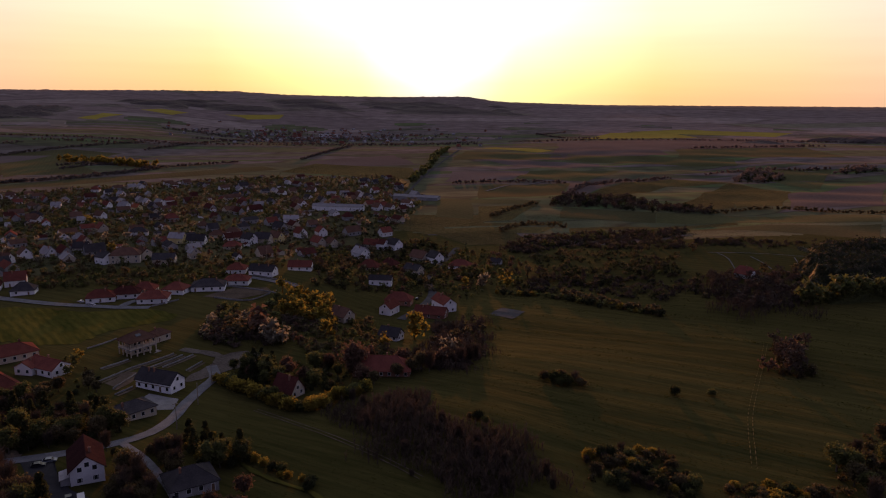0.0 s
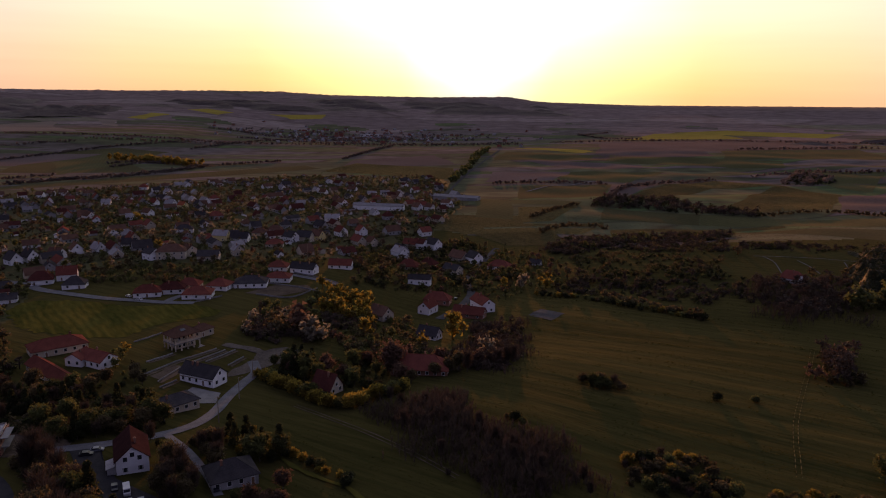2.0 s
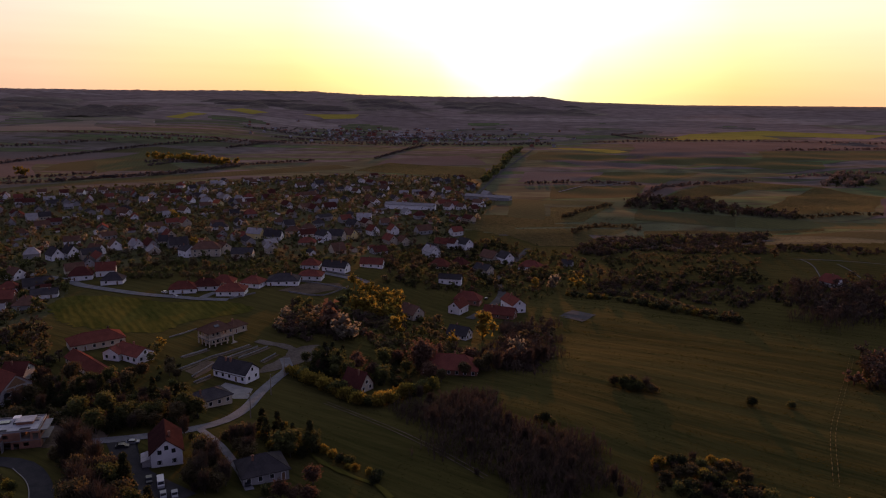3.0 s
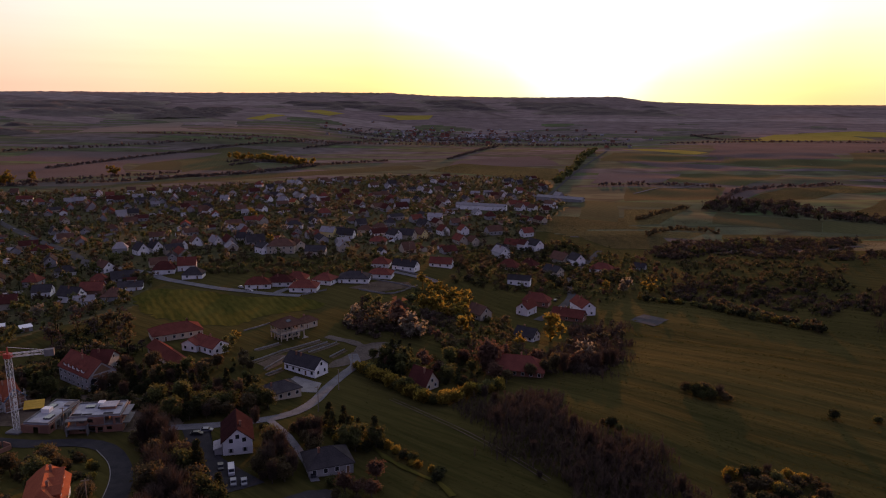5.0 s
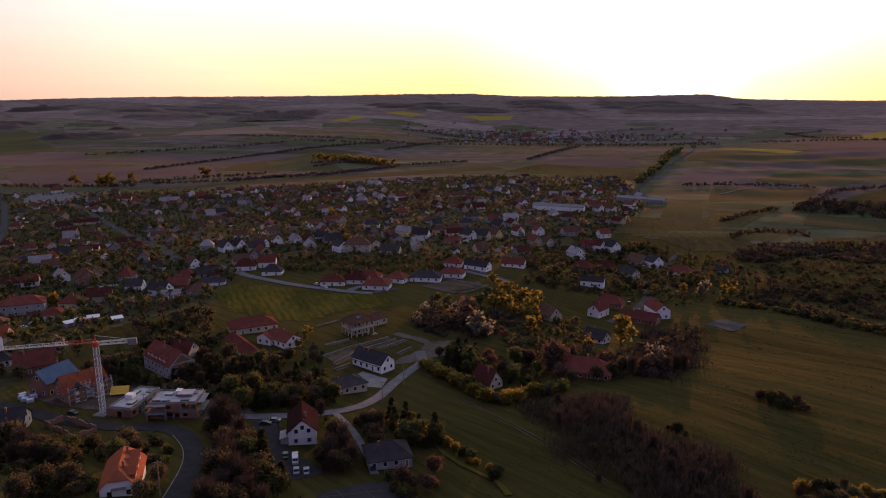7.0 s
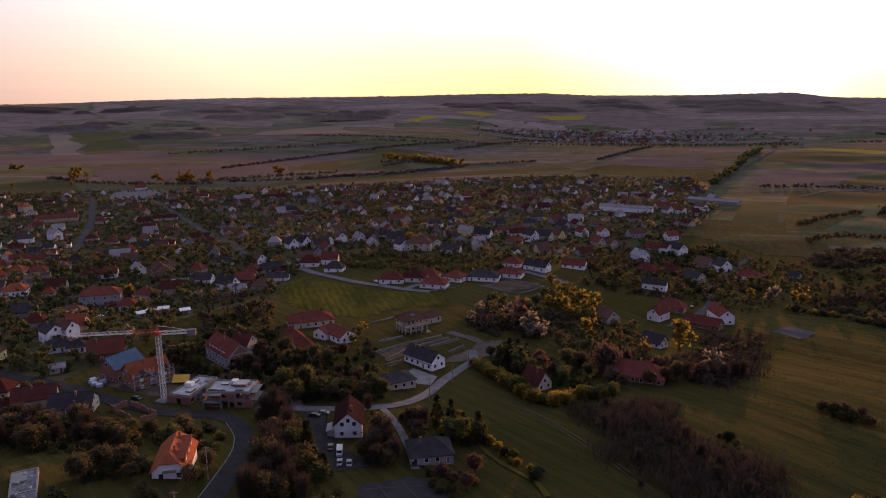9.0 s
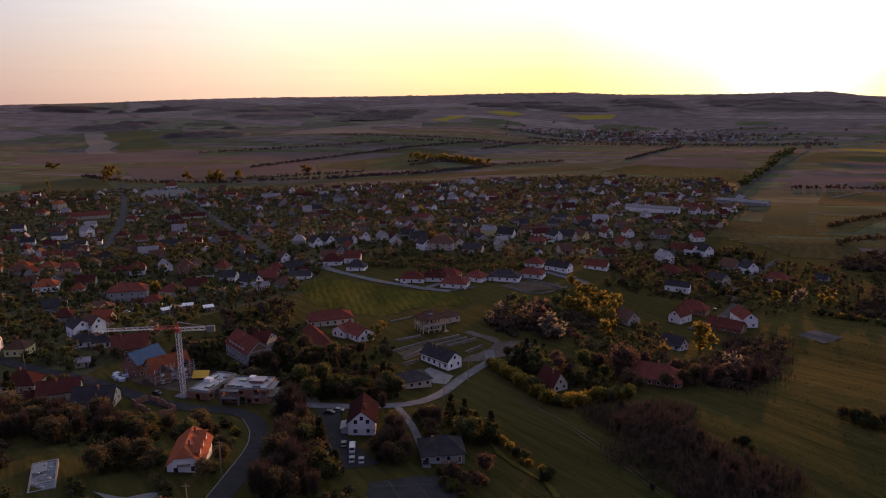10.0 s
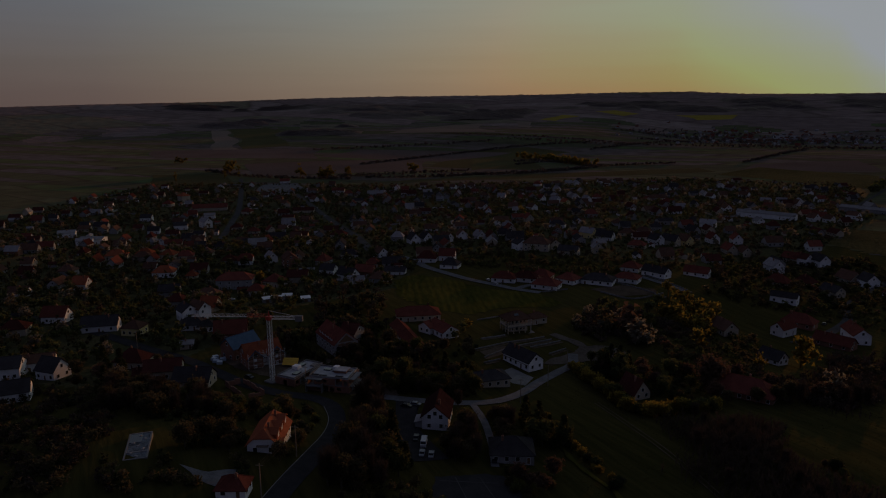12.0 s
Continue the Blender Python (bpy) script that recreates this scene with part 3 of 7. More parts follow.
# ---- roads, yards and tracks ----
ribbon("road", ((-86.5, 92), (-94, 109), (-101, 125.5), (-108, 139), (-114.5, 149), (-121.5, 157), (-130, 163.5), (-140, 165), (-154, 161), (-172, 160.5), (-188, 162.5), (-215, 167), (-244, 170), (-300, 172), (-380, 170)), 5.4, M["asphalt"], "dark asphalt road that bends up the hill", 0.12)
ribbon("kerb", ((-86.5, 92), (-94, 109), (-101, 125.5), (-108, 139), (-114.5, 149), (-121.5, 157), (-130, 163.5)), 0.22, M["concrete"], "pale concrete kerb along the bending road", 0.26, 3, "kerb", 0.0, 2.75)
ribbon("lane", ((-122, 180), (-109, 186), (-97, 194), (-90, 203), (-88, 216), (-89, 232), (-88, 248), (-87, 257), (-92, 268)), 4.2, M["gravel"], "pale paved lane past the yard", 0.15)
patch("gravel_yard", ((-93, 277), (-86, 285), (-77, 285), (-73, 275), (-79, 268), (-86, 262), (-90, 256), (-97, 251), (-97, 258), (-93, 268)), M["dirt_pale"], "pale gravel yard at the lane's end", edge=1.5)
ribbon("drive", ((-110, 285), (-104, 283), (-98, 282), (-91, 278)), 4.0, M["dirt_pale"], "pale gravel drive up to the villa", 0.12, 2, "drive", 0.2)
patch("paved_yard", ((-106, 231), (-105, 239), (-93, 235), (-91, 225), (-96, 224)), M["concrete"], "pale paved yard before the white hall", edge=0.2)
ribbon("track", ((-95, 195), (-84, 185), (-73, 172), (-66, 162)), 2.4, M["gravel"], "narrow pale track to the grey-roofed house", 0.12)
patch("parking_yard", ((-118, 182), (-110, 185), (-103, 174), (-95, 166), (-86, 161), (-78, 157), (-86, 147), (-95, 155), (-104, 165)), M["asphalt"], "worn grey yard with parked cars", edge=0.4)
ribbon("street", ((-303, 405), (-268, 389), (-247, 374), (-205, 356), (-179, 351), (-165, 349), (-150, 350)), 5.5, M["gravel"], "pale new street past the bungalows", 0.2)
ribbon("street", ((-165, 349), (-163, 362), (-150, 374)), 4.5, M["gravel"], "short pale street end", 0.25)
patch("building_plot", ((-131, 374), (-112, 370), (-96, 390), (-102, 399), (-120, 394)), M["dirt"], "bare earth of a building plot", edge=0.4)
ribbon("street", ((-122, 424), (-101, 414), (-84, 406)), 5.0, M["gravel"], "pale new street past the bungalows", 0.2)
ribbon("street", ((-736, 716), (-614, 633), (-473, 534), (-330, 412), (-303, 405)), 7.0, M["asphalt_pale"], "grey street through the town", 0.15)
ribbon("street", ((-540, 430), (-631, 519), (-698, 583), (-843, 705), (-960, 800)), 7.0, M["asphalt_pale"], "grey street through the town", 0.15)
ribbon("main_road", ((-60, 880), (-45, 1100), (-27, 1285), (4, 1530), (36, 1783)), 4.2, M["smooth_asphalt"], "straight grey road to the far village", 0.25, 12)
ribbon("street", ((-22, 362), (-12, 389), (-6, 421), (-9, 449), (-2, 526), (12, 590)), 5.0, M["asphalt_pale"], "narrow village street", 0.2)
for s in (-0.75, 0.75):
    ribbon("field_track", ((-63, 225), (-46, 212), (-33, 202), (-18, 189), (-5, 177)), 0.35, M["dirt"], "worn wheel track across the grass", 0.1, 3, "track", 0.3, s)
    ribbon("field_track", ((92, 190), (106, 226), (123, 260), (138, 289), (150, 313)), 0.22, M["field_dry"], "faint wheel track across the grass", 0.1, 3, "track", 0.3, s)
patch("car_park", ((-824, 713), (-871, 774), (-833, 810), (-763, 761), (-769, 697)), M["gravel"], "pale paved car park at the town's edge", 0.3, edge=0.2)
patch("building_site_ground", ((-209, 176), (-185, 170), (-163, 171), (-140, 174), (-120, 178), (-125, 200), (-160, 200), (-200, 196)), M["dirt"], "churned earth of the building site", 0.06)
patch("paved_court", ((26, 373), (34, 387), (46, 376), (37, 360)), M["asphalt_pale"], "grey paved court on the meadow", edge=0.2)
patch("sports_court", ((-75, 146), (-62, 159), (-52, 150), (-66, 134)), M["asphalt"], "dark asphalt court behind the houses")
for a, b in (((-73, 145), (-60.5, 155)), ((-71, 149.5), (-61, 141)), ((-66, 154), (-56, 146.5))):
    ribbon("court_line", (a, b), 0.25, M["asphalt_pale"], "worn pale line across the court", 0.12, 4.0, "marking")
TERRACES = (((-148, 281), (-145, 287), (-142, 295)), ((-132, 259), (-129, 264), (-126, 270)), ((-127, 246), (-124, 254), (-121, 262)), ((-121, 262), (-116, 270), (-111, 279)), ((-119, 241), (-118, 249), (-117, 256)),
            ((-110, 264), (-106, 272), (-103, 279)), ((-100, 262), (-98.5, 267), (-97, 272)), ((-116, 236), (-114.5, 240), (-113, 244)), ((-115, 262), (-111, 270), (-107, 278)))
for strip in TERRACES[1:]:
    ribbon("terrace_path", [(x + 1.3, y - 0.7) for x, y in strip], 1.1, M["dirt"], "trodden earth path along the terrace wall", 0.08, 2, "path", 0.3)
# bank crest: the brighter strip paints in its catch of low sun
ribbon("grassy_bank", ((-63, 192), (-52, 180.5), (-40, 173), (-34, 170), (-29, 164)), 1.6, M["meadow_bright"], "edge of a grassy bank, coloured brighter as if sunlit", 0.25, 3, "bank", 0.4)
for line in (((196, 498), (197, 480), (191, 452)), ((214, 484), (215, 468), (214, 450)), ((243, 480), (236, 458), (229, 436)), ((190, 499), (225, 492), (262, 480), (290, 470))):
    ribbon("garden_path", line, 0.7, M["gravel"], "narrow pale path along the plots", 0.1, 4, "path")
patch("terrace_bed", ((-124, 246), (-120, 258), (-115, 255), (-117, 243)), M["dirt"], "bare earth bed of the terraced garden", 0.05, edge=0.6)
patch("drive", ((-120, 99.4), (-112.7, 102.2), (-109.4, 108), (-103.5, 106.5), (-106, 99)), M["gravel"], "pale gravel drive beside the house", 0.1)

# ---- houses ----
WORDS = {"white": "white-rendered", "cream": "cream-rendered", "grey": "grey-rendered", "yellow": "yellow-rendered", "brick": "brick-walled"}
ROOFS = {"red": "red tiled", "darkred": "dark red tiled", "maroon": "dark maroon tiled", "orange": "orange tiled", "brown": "brown tiled", "dark": "dark slate", "grey": "grey tiled", "blue": "blue underlay-covered"}
SHAPES = {"gable": "gable roof", "hip": "hipped roof", "halfhip": "half-hipped roof"}
PLACED = []


def loft(rings, name, mats, slots=None):
    """One closed skin over square rings (half width x, half width y, z)."""
    v, f = [], []
    for rx, ry, z in rings:
        v += [(-rx, -ry, z), (rx, -ry, z), (rx, ry, z), (-rx, ry, z)]
    for k in range(len(rings) - 1):
        f += [(4 * k + i, 4 * k + (i + 1) % 4, 4 * k + 4 + (i + 1) % 4, 4 * k + 4 + i) for i in range(4)]
    n = 4 * len(rings)
    f += [(3, 2, 1, 0), (n - 4, n - 3, n - 2, n - 1)]
    return mesh(name, v, f, mats, slots)


def inset_panel(w, h, rim, deep, proud, name, *mats):
    """A frame with its panel set back, in one skin; faces -y."""
    a, b = w / 2, w / 2 - rim
    out = [(-a, 0), (a, 0), (a, h), (-a, h)]
    ins = [(-b, rim), (b, rim), (b, h - rim), (-b, h - rim)]
    v = [(x, 0.06, z) for x, z in out] + [(x, -proud, z) for x, z in out] + [(x, -proud, z) for x, z in ins] + [(x, -proud + deep, z) for x, z in ins]
    f, s = [], []
    for k, slot in ((0, 0), (4, 0), (8, 0)):
        for i in range(4):
            f.append((k + i, k + (i + 1) % 4, k + 4 + (i + 1) % 4, k + 4 + i))
            s.append(slot)
    f += [(12, 13, 14, 15), (3, 2, 1, 0)]
    s += [len(mats) - 1, 0]
    return mesh(name, v, f, mats, s)


WIN = inset_panel(1.25, 1.45, 0.09, 0.05, 0.06, "window_frame", M["frame"])
PANE = inset_panel(1.06, 1.26, 0.03, 0.01, 0.03, "pane", M["glass"])
WIN_FAR = inset_panel(1.25, 1.45, 0.10, 0.05, 0.06, "window", M["frame"], M["glass"])
DOOR = inset_panel(1.1, 2.15, 0.12, 0.05, 0.06, "door", M["frame"], M["woodwork"])
CHIM = loft(((0.28, 0.28, -1.6), (0.28, 0.28, 0.75), (0.36, 0.36, 0.75), (0.36, 0.36, 0.85), (0.16, 0.16, 0.85), (0.16, 0.16, 1.05)), "chimney", [M["wall_brick"]])


def walls(L, W, eave, ridge, style, mat):
    s = Shape()
    a, b = L / 2, W / 2
    if style == "gable":
        s.prism([(-b, -2.5), (b, -2.5), (b, eave), (0, ridge - 0.15), (-b, eave)], -a, a)
    elif style == "halfhip":
        m = eave + (ridge - eave) * 0.5
        s.prism([(-b, -2.5), (b, -2.5), (b, eave), (b / 2, m - 0.1), (-b / 2, m - 0.1), (-b, eave)], -a, a)
    else:
        s.box(-a, -b, -2.5, a, b, eave)
    return s.mesh("wall", mat)


def roof_mesh(L, W, eave, ridge, style, mat, over=0.55, th=0.22):
    s = Shape()
    a, b = L / 2 + over * 0.8, W / 2 + over
    drop = (ridge - eave) / (W / 2) * over
    e = eave - drop
    if style == "gable":
        s.prism([(-b, e), (0, ridge), (b, e), (b, e + th), (0, ridge + th * 1.15), (-b, e + th)], -a, a)
        s.beam((-a, 0, ridge + th * 1.2), (a, 0, ridge + th * 1.2), 0.22)
        return s.mesh("roof", mat)
    if style == "halfhip":
        m = e + (ridge - e) * 0.5
        r, q = a - W * 0.22, b * 0.5
        for zz in (0, th):
            s.v += [(-a, -b, e + zz), (a, -b, e + zz), (a, b, e + zz), (-a, b, e + zz), (-a, -q, m + zz), (a, -q, m + zz), (a, q, m + zz), (-a, q, m + zz), (-r, 0, ridge + zz), (r, 0, ridge + zz)]
        top = [(0, 1, 5, 9, 8, 4), (2, 3, 7, 8, 9, 6), (5, 6, 9), (7, 4, 8)]
        s.f += [tuple(i + 10 for i in t) for t in top] + [t[::-1] for t in top]
        edge = [0, 1, 5, 6, 2, 3, 7, 4]
        s.f += [(i, j, j + 10, i + 10) for i, j in zip(edge, edge[1:] + edge[:1])]
        s.s = [0] * len(s.f)
        return s.mesh("roof", mat)
    r = max(a - b * 0.95, 0.25)
    for zz in (0, th):
        s.v += [(-a, -b, e + zz), (a, -b, e + zz), (a, b, e + zz), (-a, b, e + zz), (-r, 0, ridge + zz), (r, 0, ridge + zz)]
    top = [(0, 1, 5, 4), (1, 2, 5), (2, 3, 4, 5), (3, 0, 4)]
    s.f += [tuple(i + 6 for i in t) for t in top] + [(3, 2, 1, 0)] + [(i, (i + 1) % 4, (i + 1) % 4 + 6, i + 6) for i in range(4)]
    s.s = [0] * len(s.f)
    s.beam((-r, 0, ridge + th), (r, 0, ridge + th), 0.2)
    for sx in (-1, 1):
        for sy in (-1, 1):
            s.beam((sx * r, 0, ridge + th), (sx * a, sy * b, e + th), 0.16)
    return s.mesh("roof", mat)


def house(x, y, yaw, L, W, eave, ridge, style, roof, wall, detail=None, name="house", label=""):
    """A house: walls, tiled roof, chimney, windows and a door. yaw: of the ridge. Fewer windows on those far off."""
    L = min(max(L, W * 0.9), 60)
    far = math.hypot(x, y)
    PLACED.append((x, y, max(L, W) / 2))
    rng = random.Random(int(x * 13 + y * 7))
    zs = [ground(x + dx, y + dy) for dx in (-W / 3, W / 3) for dy in (-W / 3, W / 3)]
    label = label or f"{WORDS[wall]} house with a {ROOFS[roof]} {SHAPES[style]}"
    h = thing(name, x, y, sum(zs) / 4, yaw, label, "house", "houses of the town")
    part("wall", walls(L, W, eave, ridge, style, M["wall_" + wall]), h)
    rf = part("roof", roof_mesh(L, W, eave, ridge, style, M["roof_" + roof]), h)
    if L < 30:
        for k in range(2 if L > 14 and far < 450 else 1):
            cx = rng.uniform(-0.3, 0.3) * L if k == 0 else rng.choice((-0.25, 0.25)) * L
            part("chimney", CHIM, rf, "", pose(cx, rng.choice((-1, 1)) * W * 0.12, ridge))
    floors = max(1, int(eave / 2.8))
    near = far < 330
    per = max(2, int(L / (3.0 if near else 4.5)))
    if far > 650:
        per = 2
    spots = []
    for fl in range(floors):
        z = 0.95 + fl * 2.8
        for side in (-1, 1):
            for i in range(min(per, 9)):
                u = (i + 0.5) / min(per, 9) * L - L / 2
                spots.append((u, side * W / 2, z, 0 if side < 0 else 180))
        if far < 650:
            for side in (-1, 1):
                for v in ((-0.25, 0.25) if near or W > 9 else (0.2,)):
                    spots.append((side * L / 2, v * W, z, 90 if side > 0 else -90))
    if style == "gable" and ridge - eave > 2.2 and far < 900:
        for side in (-1, 1):
            spots.append((side * L / 2, 0, eave + 0.1 if ridge - eave < 3.4 else eave + 0.5, 90 if side > 0 else -90))
    door_at = rng.randrange(min(per, 9))
    for k, (u, v, z, t) in enumerate(spots):
        if k == door_at and z < 1:
            part("door", DOOR, h, "", pose(u, v, 0.05, 0, 0, t))
            continue
        if near:
            w = part("window", WIN, h, "", pose(u, v, z, 0, 0, t))
            part("pane", PANE, w, "", pose(0, -0.02, 0.09))
        else:
            part("window", WIN_FAR, h, "", pose(u, v, z, 0, 0, t))
    return h


HILL_HOUSE = house(-116, 125, 125, 14.5, 8.4, 3.1, 7.0, 'halfhip', 'orange', 'white')
house(-66, 171, 33, 12.3, 10, 3, 6, 'hip', 'dark', 'grey')
NEAR_HOUSE = house(-95.8, 175.9, 119, 13.5, 8.2, 4.5, 8.0, 'gable', 'maroon', 'white')
house(-185, 150, 34, 13.0, 9, 3, 6.5, 'gable', 'dark', 'cream')
house(-102, 218, 50, 12.5, 9, 3.2, 5.2, 'hip', 'dark', 'cream')
house(-55, 240, 150, 9.0, 7, 2.6, 7.2, 'gable', 'darkred', 'cream')
house(-227, 106, 59, 13.0, 9, 4, 7, 'gable', 'dark', 'white')
house(-202, 149, 46, 13.0, 8, 4, 7, 'gable', 'darkred', 'cream')
house(-208, 144, 48, 6.0, 6, 2.5, 4, 'gable', 'darkred', 'brick')
house(-23, 263, 179, 22.0, 11, 3, 7, 'hip', 'red', 'brick')
HALL = house(-103.4, 245.5, -20, 15.8, 7.5, 3.8, 6.8, 'gable', 'dark', 'white')
house(-199, 182, 86, 12.6, 9, 5.5, 9, 'gable', 'blue', 'brick')
GUEST_HOUSE = house(-173.5, 211.5, -24, 23.8, 12, 6.5, 11.5, 'gable', 'red', 'grey', name='guest_house', label='grey three-storey guest house with a red tiled roof')
house(-227, 152, 29, 12.0, 9, 3.5, 7, 'hip', 'darkred', 'cream')
house(-242, 128, 16, 9.0, 8, 4, 8, 'gable', 'dark', 'white')
house(-260, 118, 48, 14.0, 9, 5, 8, 'gable', 'dark', 'white')
house(-175, 222.5, 10, 6.0, 8.5, 5.2, 8.2, 'gable', 'darkred', 'grey')
house(-157, 238, -36, 32.1, 6.5, 2.6, 4.8, 'gable', 'red', 'cream')
house(-260, 130, 57, 14.0, 8, 4, 6, 'gable', 'brown', 'white')
house(-149, 254, -23, 13.7, 8, 3.2, 5.6, 'gable', 'red', 'white')
house(-156, 254, 83, 8.0, 7, 3.2, 5.2, 'gable', 'red', 'white')
house(-228, 200, 46, 14.0, 10, 3.5, 8, 'gable', 'red', 'brick')
house(-173, 267, 43, 20.7, 11, 3.2, 6, 'hip', 'red', 'cream')
house(-249, 203, 43, 8.0, 7, 3, 5, 'hip', 'dark', 'white')
house(-24, 322, 157, 10.0, 7, 2.8, 5.8, 'gable', 'dark', 'white')
house(-258, 201, 44, 12.0, 8, 3, 5.5, 'hip', 'dark', 'white')
house(-274, 181, 28, 9.0, 8, 4, 6.5, 'hip', 'brown', 'yellow')
house(-273, 209, 165, 9.0, 8, 5.5, 8.5, 'gable', 'dark', 'white')
house(-270, 214, 179, 9.0, 7, 6, 9, 'gable', 'brown', 'white')
house(-323, 150, 48, 12.0, 9, 4, 7, 'hip', 'darkred', 'cream')
house(-52, 354, 141, 11.0, 8, 3.5, 7, 'gable', 'brown', 'cream')
house(-279, 227, 23, 9.0, 8, 3.5, 7.5, 'gable', 'orange', 'cream')
house(-6, 370, 164, 17.0, 8, 2.8, 5.8, 'gable', 'red', 'brick')
house(-330, 173, 35, 12.0, 8, 4, 8, 'gable', 'red', 'white')
house(-29, 375, 67, 11.0, 6.8, 4.2, 7, 'gable', 'red', 'white')
house(1, 387, -62, 15.0, 8, 5, 8, 'gable', 'red', 'white')
house(-308, 227, 35, 10.0, 9, 4, 7, 'hip', 'darkred', 'grey')
house(-153, 363, 10, 15.0, 11, 3, 6, 'hip', 'red', 'white')
house(-25, 396, 171, 15.0, 9, 3.2, 6.8, 'hip', 'red', 'brick')
house(-316, 253, 38, 14.0, 9, 3.5, 7, 'hip', 'brown', 'cream')
house(-181, 363, 19, 14.0, 9, 3, 6, 'hip', 'red', 'white')
house(-171, 371, 17, 14.0, 9, 3, 6, 'hip', 'darkred', 'white')
house(-302, 277, 39, 10.0, 9, 4, 7, 'hip', 'red', 'white')
house(-148, 382, 173, 12.0, 10, 3, 6, 'hip', 'red', 'white')
house(-249, 329, 19, 12.0, 9, 3, 6.5, 'hip', 'brown', 'grey')
house(-133, 391, 11, 18.0, 12, 3, 6, 'hip', 'dark', 'white')
house(-261, 320, 31, 10.0, 7, 3, 5, 'gable', 'grey', 'white')
house(-165, 381, 6, 12.0, 9, 3, 6, 'hip', 'red', 'cream')
house(-121, 406, 4, 14.0, 10, 3, 5.5, 'hip', 'red', 'white')
house(-345, 247, 46, 12.0, 9, 4, 7.5, 'gable', 'dark', 'grey')
house(-277, 330, 177, 13.0, 8, 4, 8, 'gable', 'dark', 'white')
house(-254, 350, 28, 13.0, 7, 2.8, 5, 'gable', 'dark', 'white')
house(-39, 434, 177, 14.0, 7, 4, 6, 'gable', 'dark', 'white')
house(-314, 302, 18, 12.0, 10, 4, 7.5, 'hip', 'red', 'cream')
house(-272, 341, 20, 12.0, 9, 4, 7.5, 'gable', 'red', 'brick')
house(-333, 286, 41, 22.0, 12, 6.5, 10, 'hip', 'red', 'grey')
house(-309, 317, 36, 13.0, 9, 4, 7.5, 'gable', 'darkred', 'cream')
house(-112, 431, 167, 16.0, 8, 3.5, 6.5, 'gable', 'dark', 'white')
house(-232, 380, 18, 12.0, 9, 3, 6.5, 'hip', 'dark', 'white')
house(-130, 436, 4, 12.0, 10, 3, 6, 'hip', 'red', 'white')
house(-305, 341, 24, 10.0, 9, 3.5, 6.5, 'gable', 'dark', 'white')
house(-93, 452, 179, 15.0, 8, 3, 6, 'gable', 'red', 'white')
house(-287, 366, 30, 10.0, 8, 3, 6, 'hip', 'red', 'white')
house(-408, 227, 33, 9.0, 8, 4, 8, 'gable', 'orange', 'white')
house(-259, 391, 25, 13.0, 9, 3.5, 7.5, 'hip', 'darkred', 'white')
house(189, 432, 136, 10.0, 8, 3, 7, 'halfhip', 'red', 'white')
house(-249, 401, 24, 11.0, 8, 4, 8, 'gable', 'red', 'white')
house(-378, 286, 39, 7.0, 6, 2.5, 5, 'hip', 'orange', 'cream')
house(-20, 477, 144, 12.0, 8, 4, 7, 'gable', 'dark', 'cream')
house(-51, 481, 168, 14.0, 9, 3, 7, 'hip', 'red', 'cream')
house(-397, 278, 41, 14.0, 10, 4, 7.5, 'hip', 'orange', 'white')
house(-329, 361, 14, 9.0, 9, 3.5, 7.5, 'hip', 'red', 'grey')
house(-348, 346, 147, 12.0, 10, 6, 10, 'gable', 'brown', 'brick')
house(-185, 460, 9, 14.0, 9, 4, 7, 'gable', 'dark', 'cream')
house(-305, 395, 159, 10.0, 8, 3.5, 7, 'gable', 'brown', 'white')
house(-326, 385, 37, 13.0, 9, 3, 6, 'hip', 'dark', 'white')
house(-381, 334, 40, 10.0, 9, 3.5, 7.5, 'halfhip', 'red', 'white')
house(-370, 348, 158, 9.0, 7, 4, 7.5, 'gable', 'grey', 'white')
house(-39, 507, 156, 12.0, 9, 3, 7, 'hip', 'darkred', 'cream')
house(13, 510, 165, 16.0, 10, 3, 6.5, 'hip', 'red', 'white')
house(-213, 465, 16, 19.0, 11, 6, 10, 'hip', 'brown', 'cream')
house(-173, 482, 127, 9.0, 7, 4.5, 8, 'gable', 'grey', 'cream')
house(-393, 329, 41, 11.0, 9, 3, 6, 'hip', 'darkred', 'grey')
house(-225, 461, 148, 10.0, 9, 5, 8, 'gable', 'dark', 'white')
house(-205, 475, 145, 8.0, 8, 5, 8, 'gable', 'brown', 'cream')
house(40, 520, 157, 8.0, 6, 2.6, 4.8, 'gable', 'dark', 'grey')
house(-6, 538, 127, 11.0, 9, 5, 9, 'gable', 'dark', 'white')
house(-436, 322, 45, 12.0, 8, 3.5, 6.5, 'hip', 'red', 'cream')
house(-64, 539, 134, 12.0, 9, 5, 9, 'gable', 'grey', 'white')
house(-18, 545, 139, 14.0, 10, 3.5, 8, 'gable', 'brown', 'cream')
house(-315, 448, 147, 11.0, 8, 4, 8.5, 'gable', 'dark', 'white')
house(-295, 465, 169, 10.0, 8, 3.5, 7.5, 'gable', 'brown', 'white')
house(-160, 528, 9, 13.0, 9, 3, 6, 'hip', 'red', 'cream')
house(-309, 457, 146, 11.0, 8, 4, 8.5, 'gable', 'dark', 'white')
house(-451, 318, 26, 11.0, 9, 4, 7, 'hip', 'orange', 'cream')
house(-278, 488, 151, 9.0, 8, 3, 7, 'gable', 'grey', 'white')
house(-291, 482, 133, 9.0, 8, 4, 8, 'gable', 'brown', 'white')
house(-262, 503, 9, 10.0, 8, 4, 7.5, 'gable', 'dark', 'white')
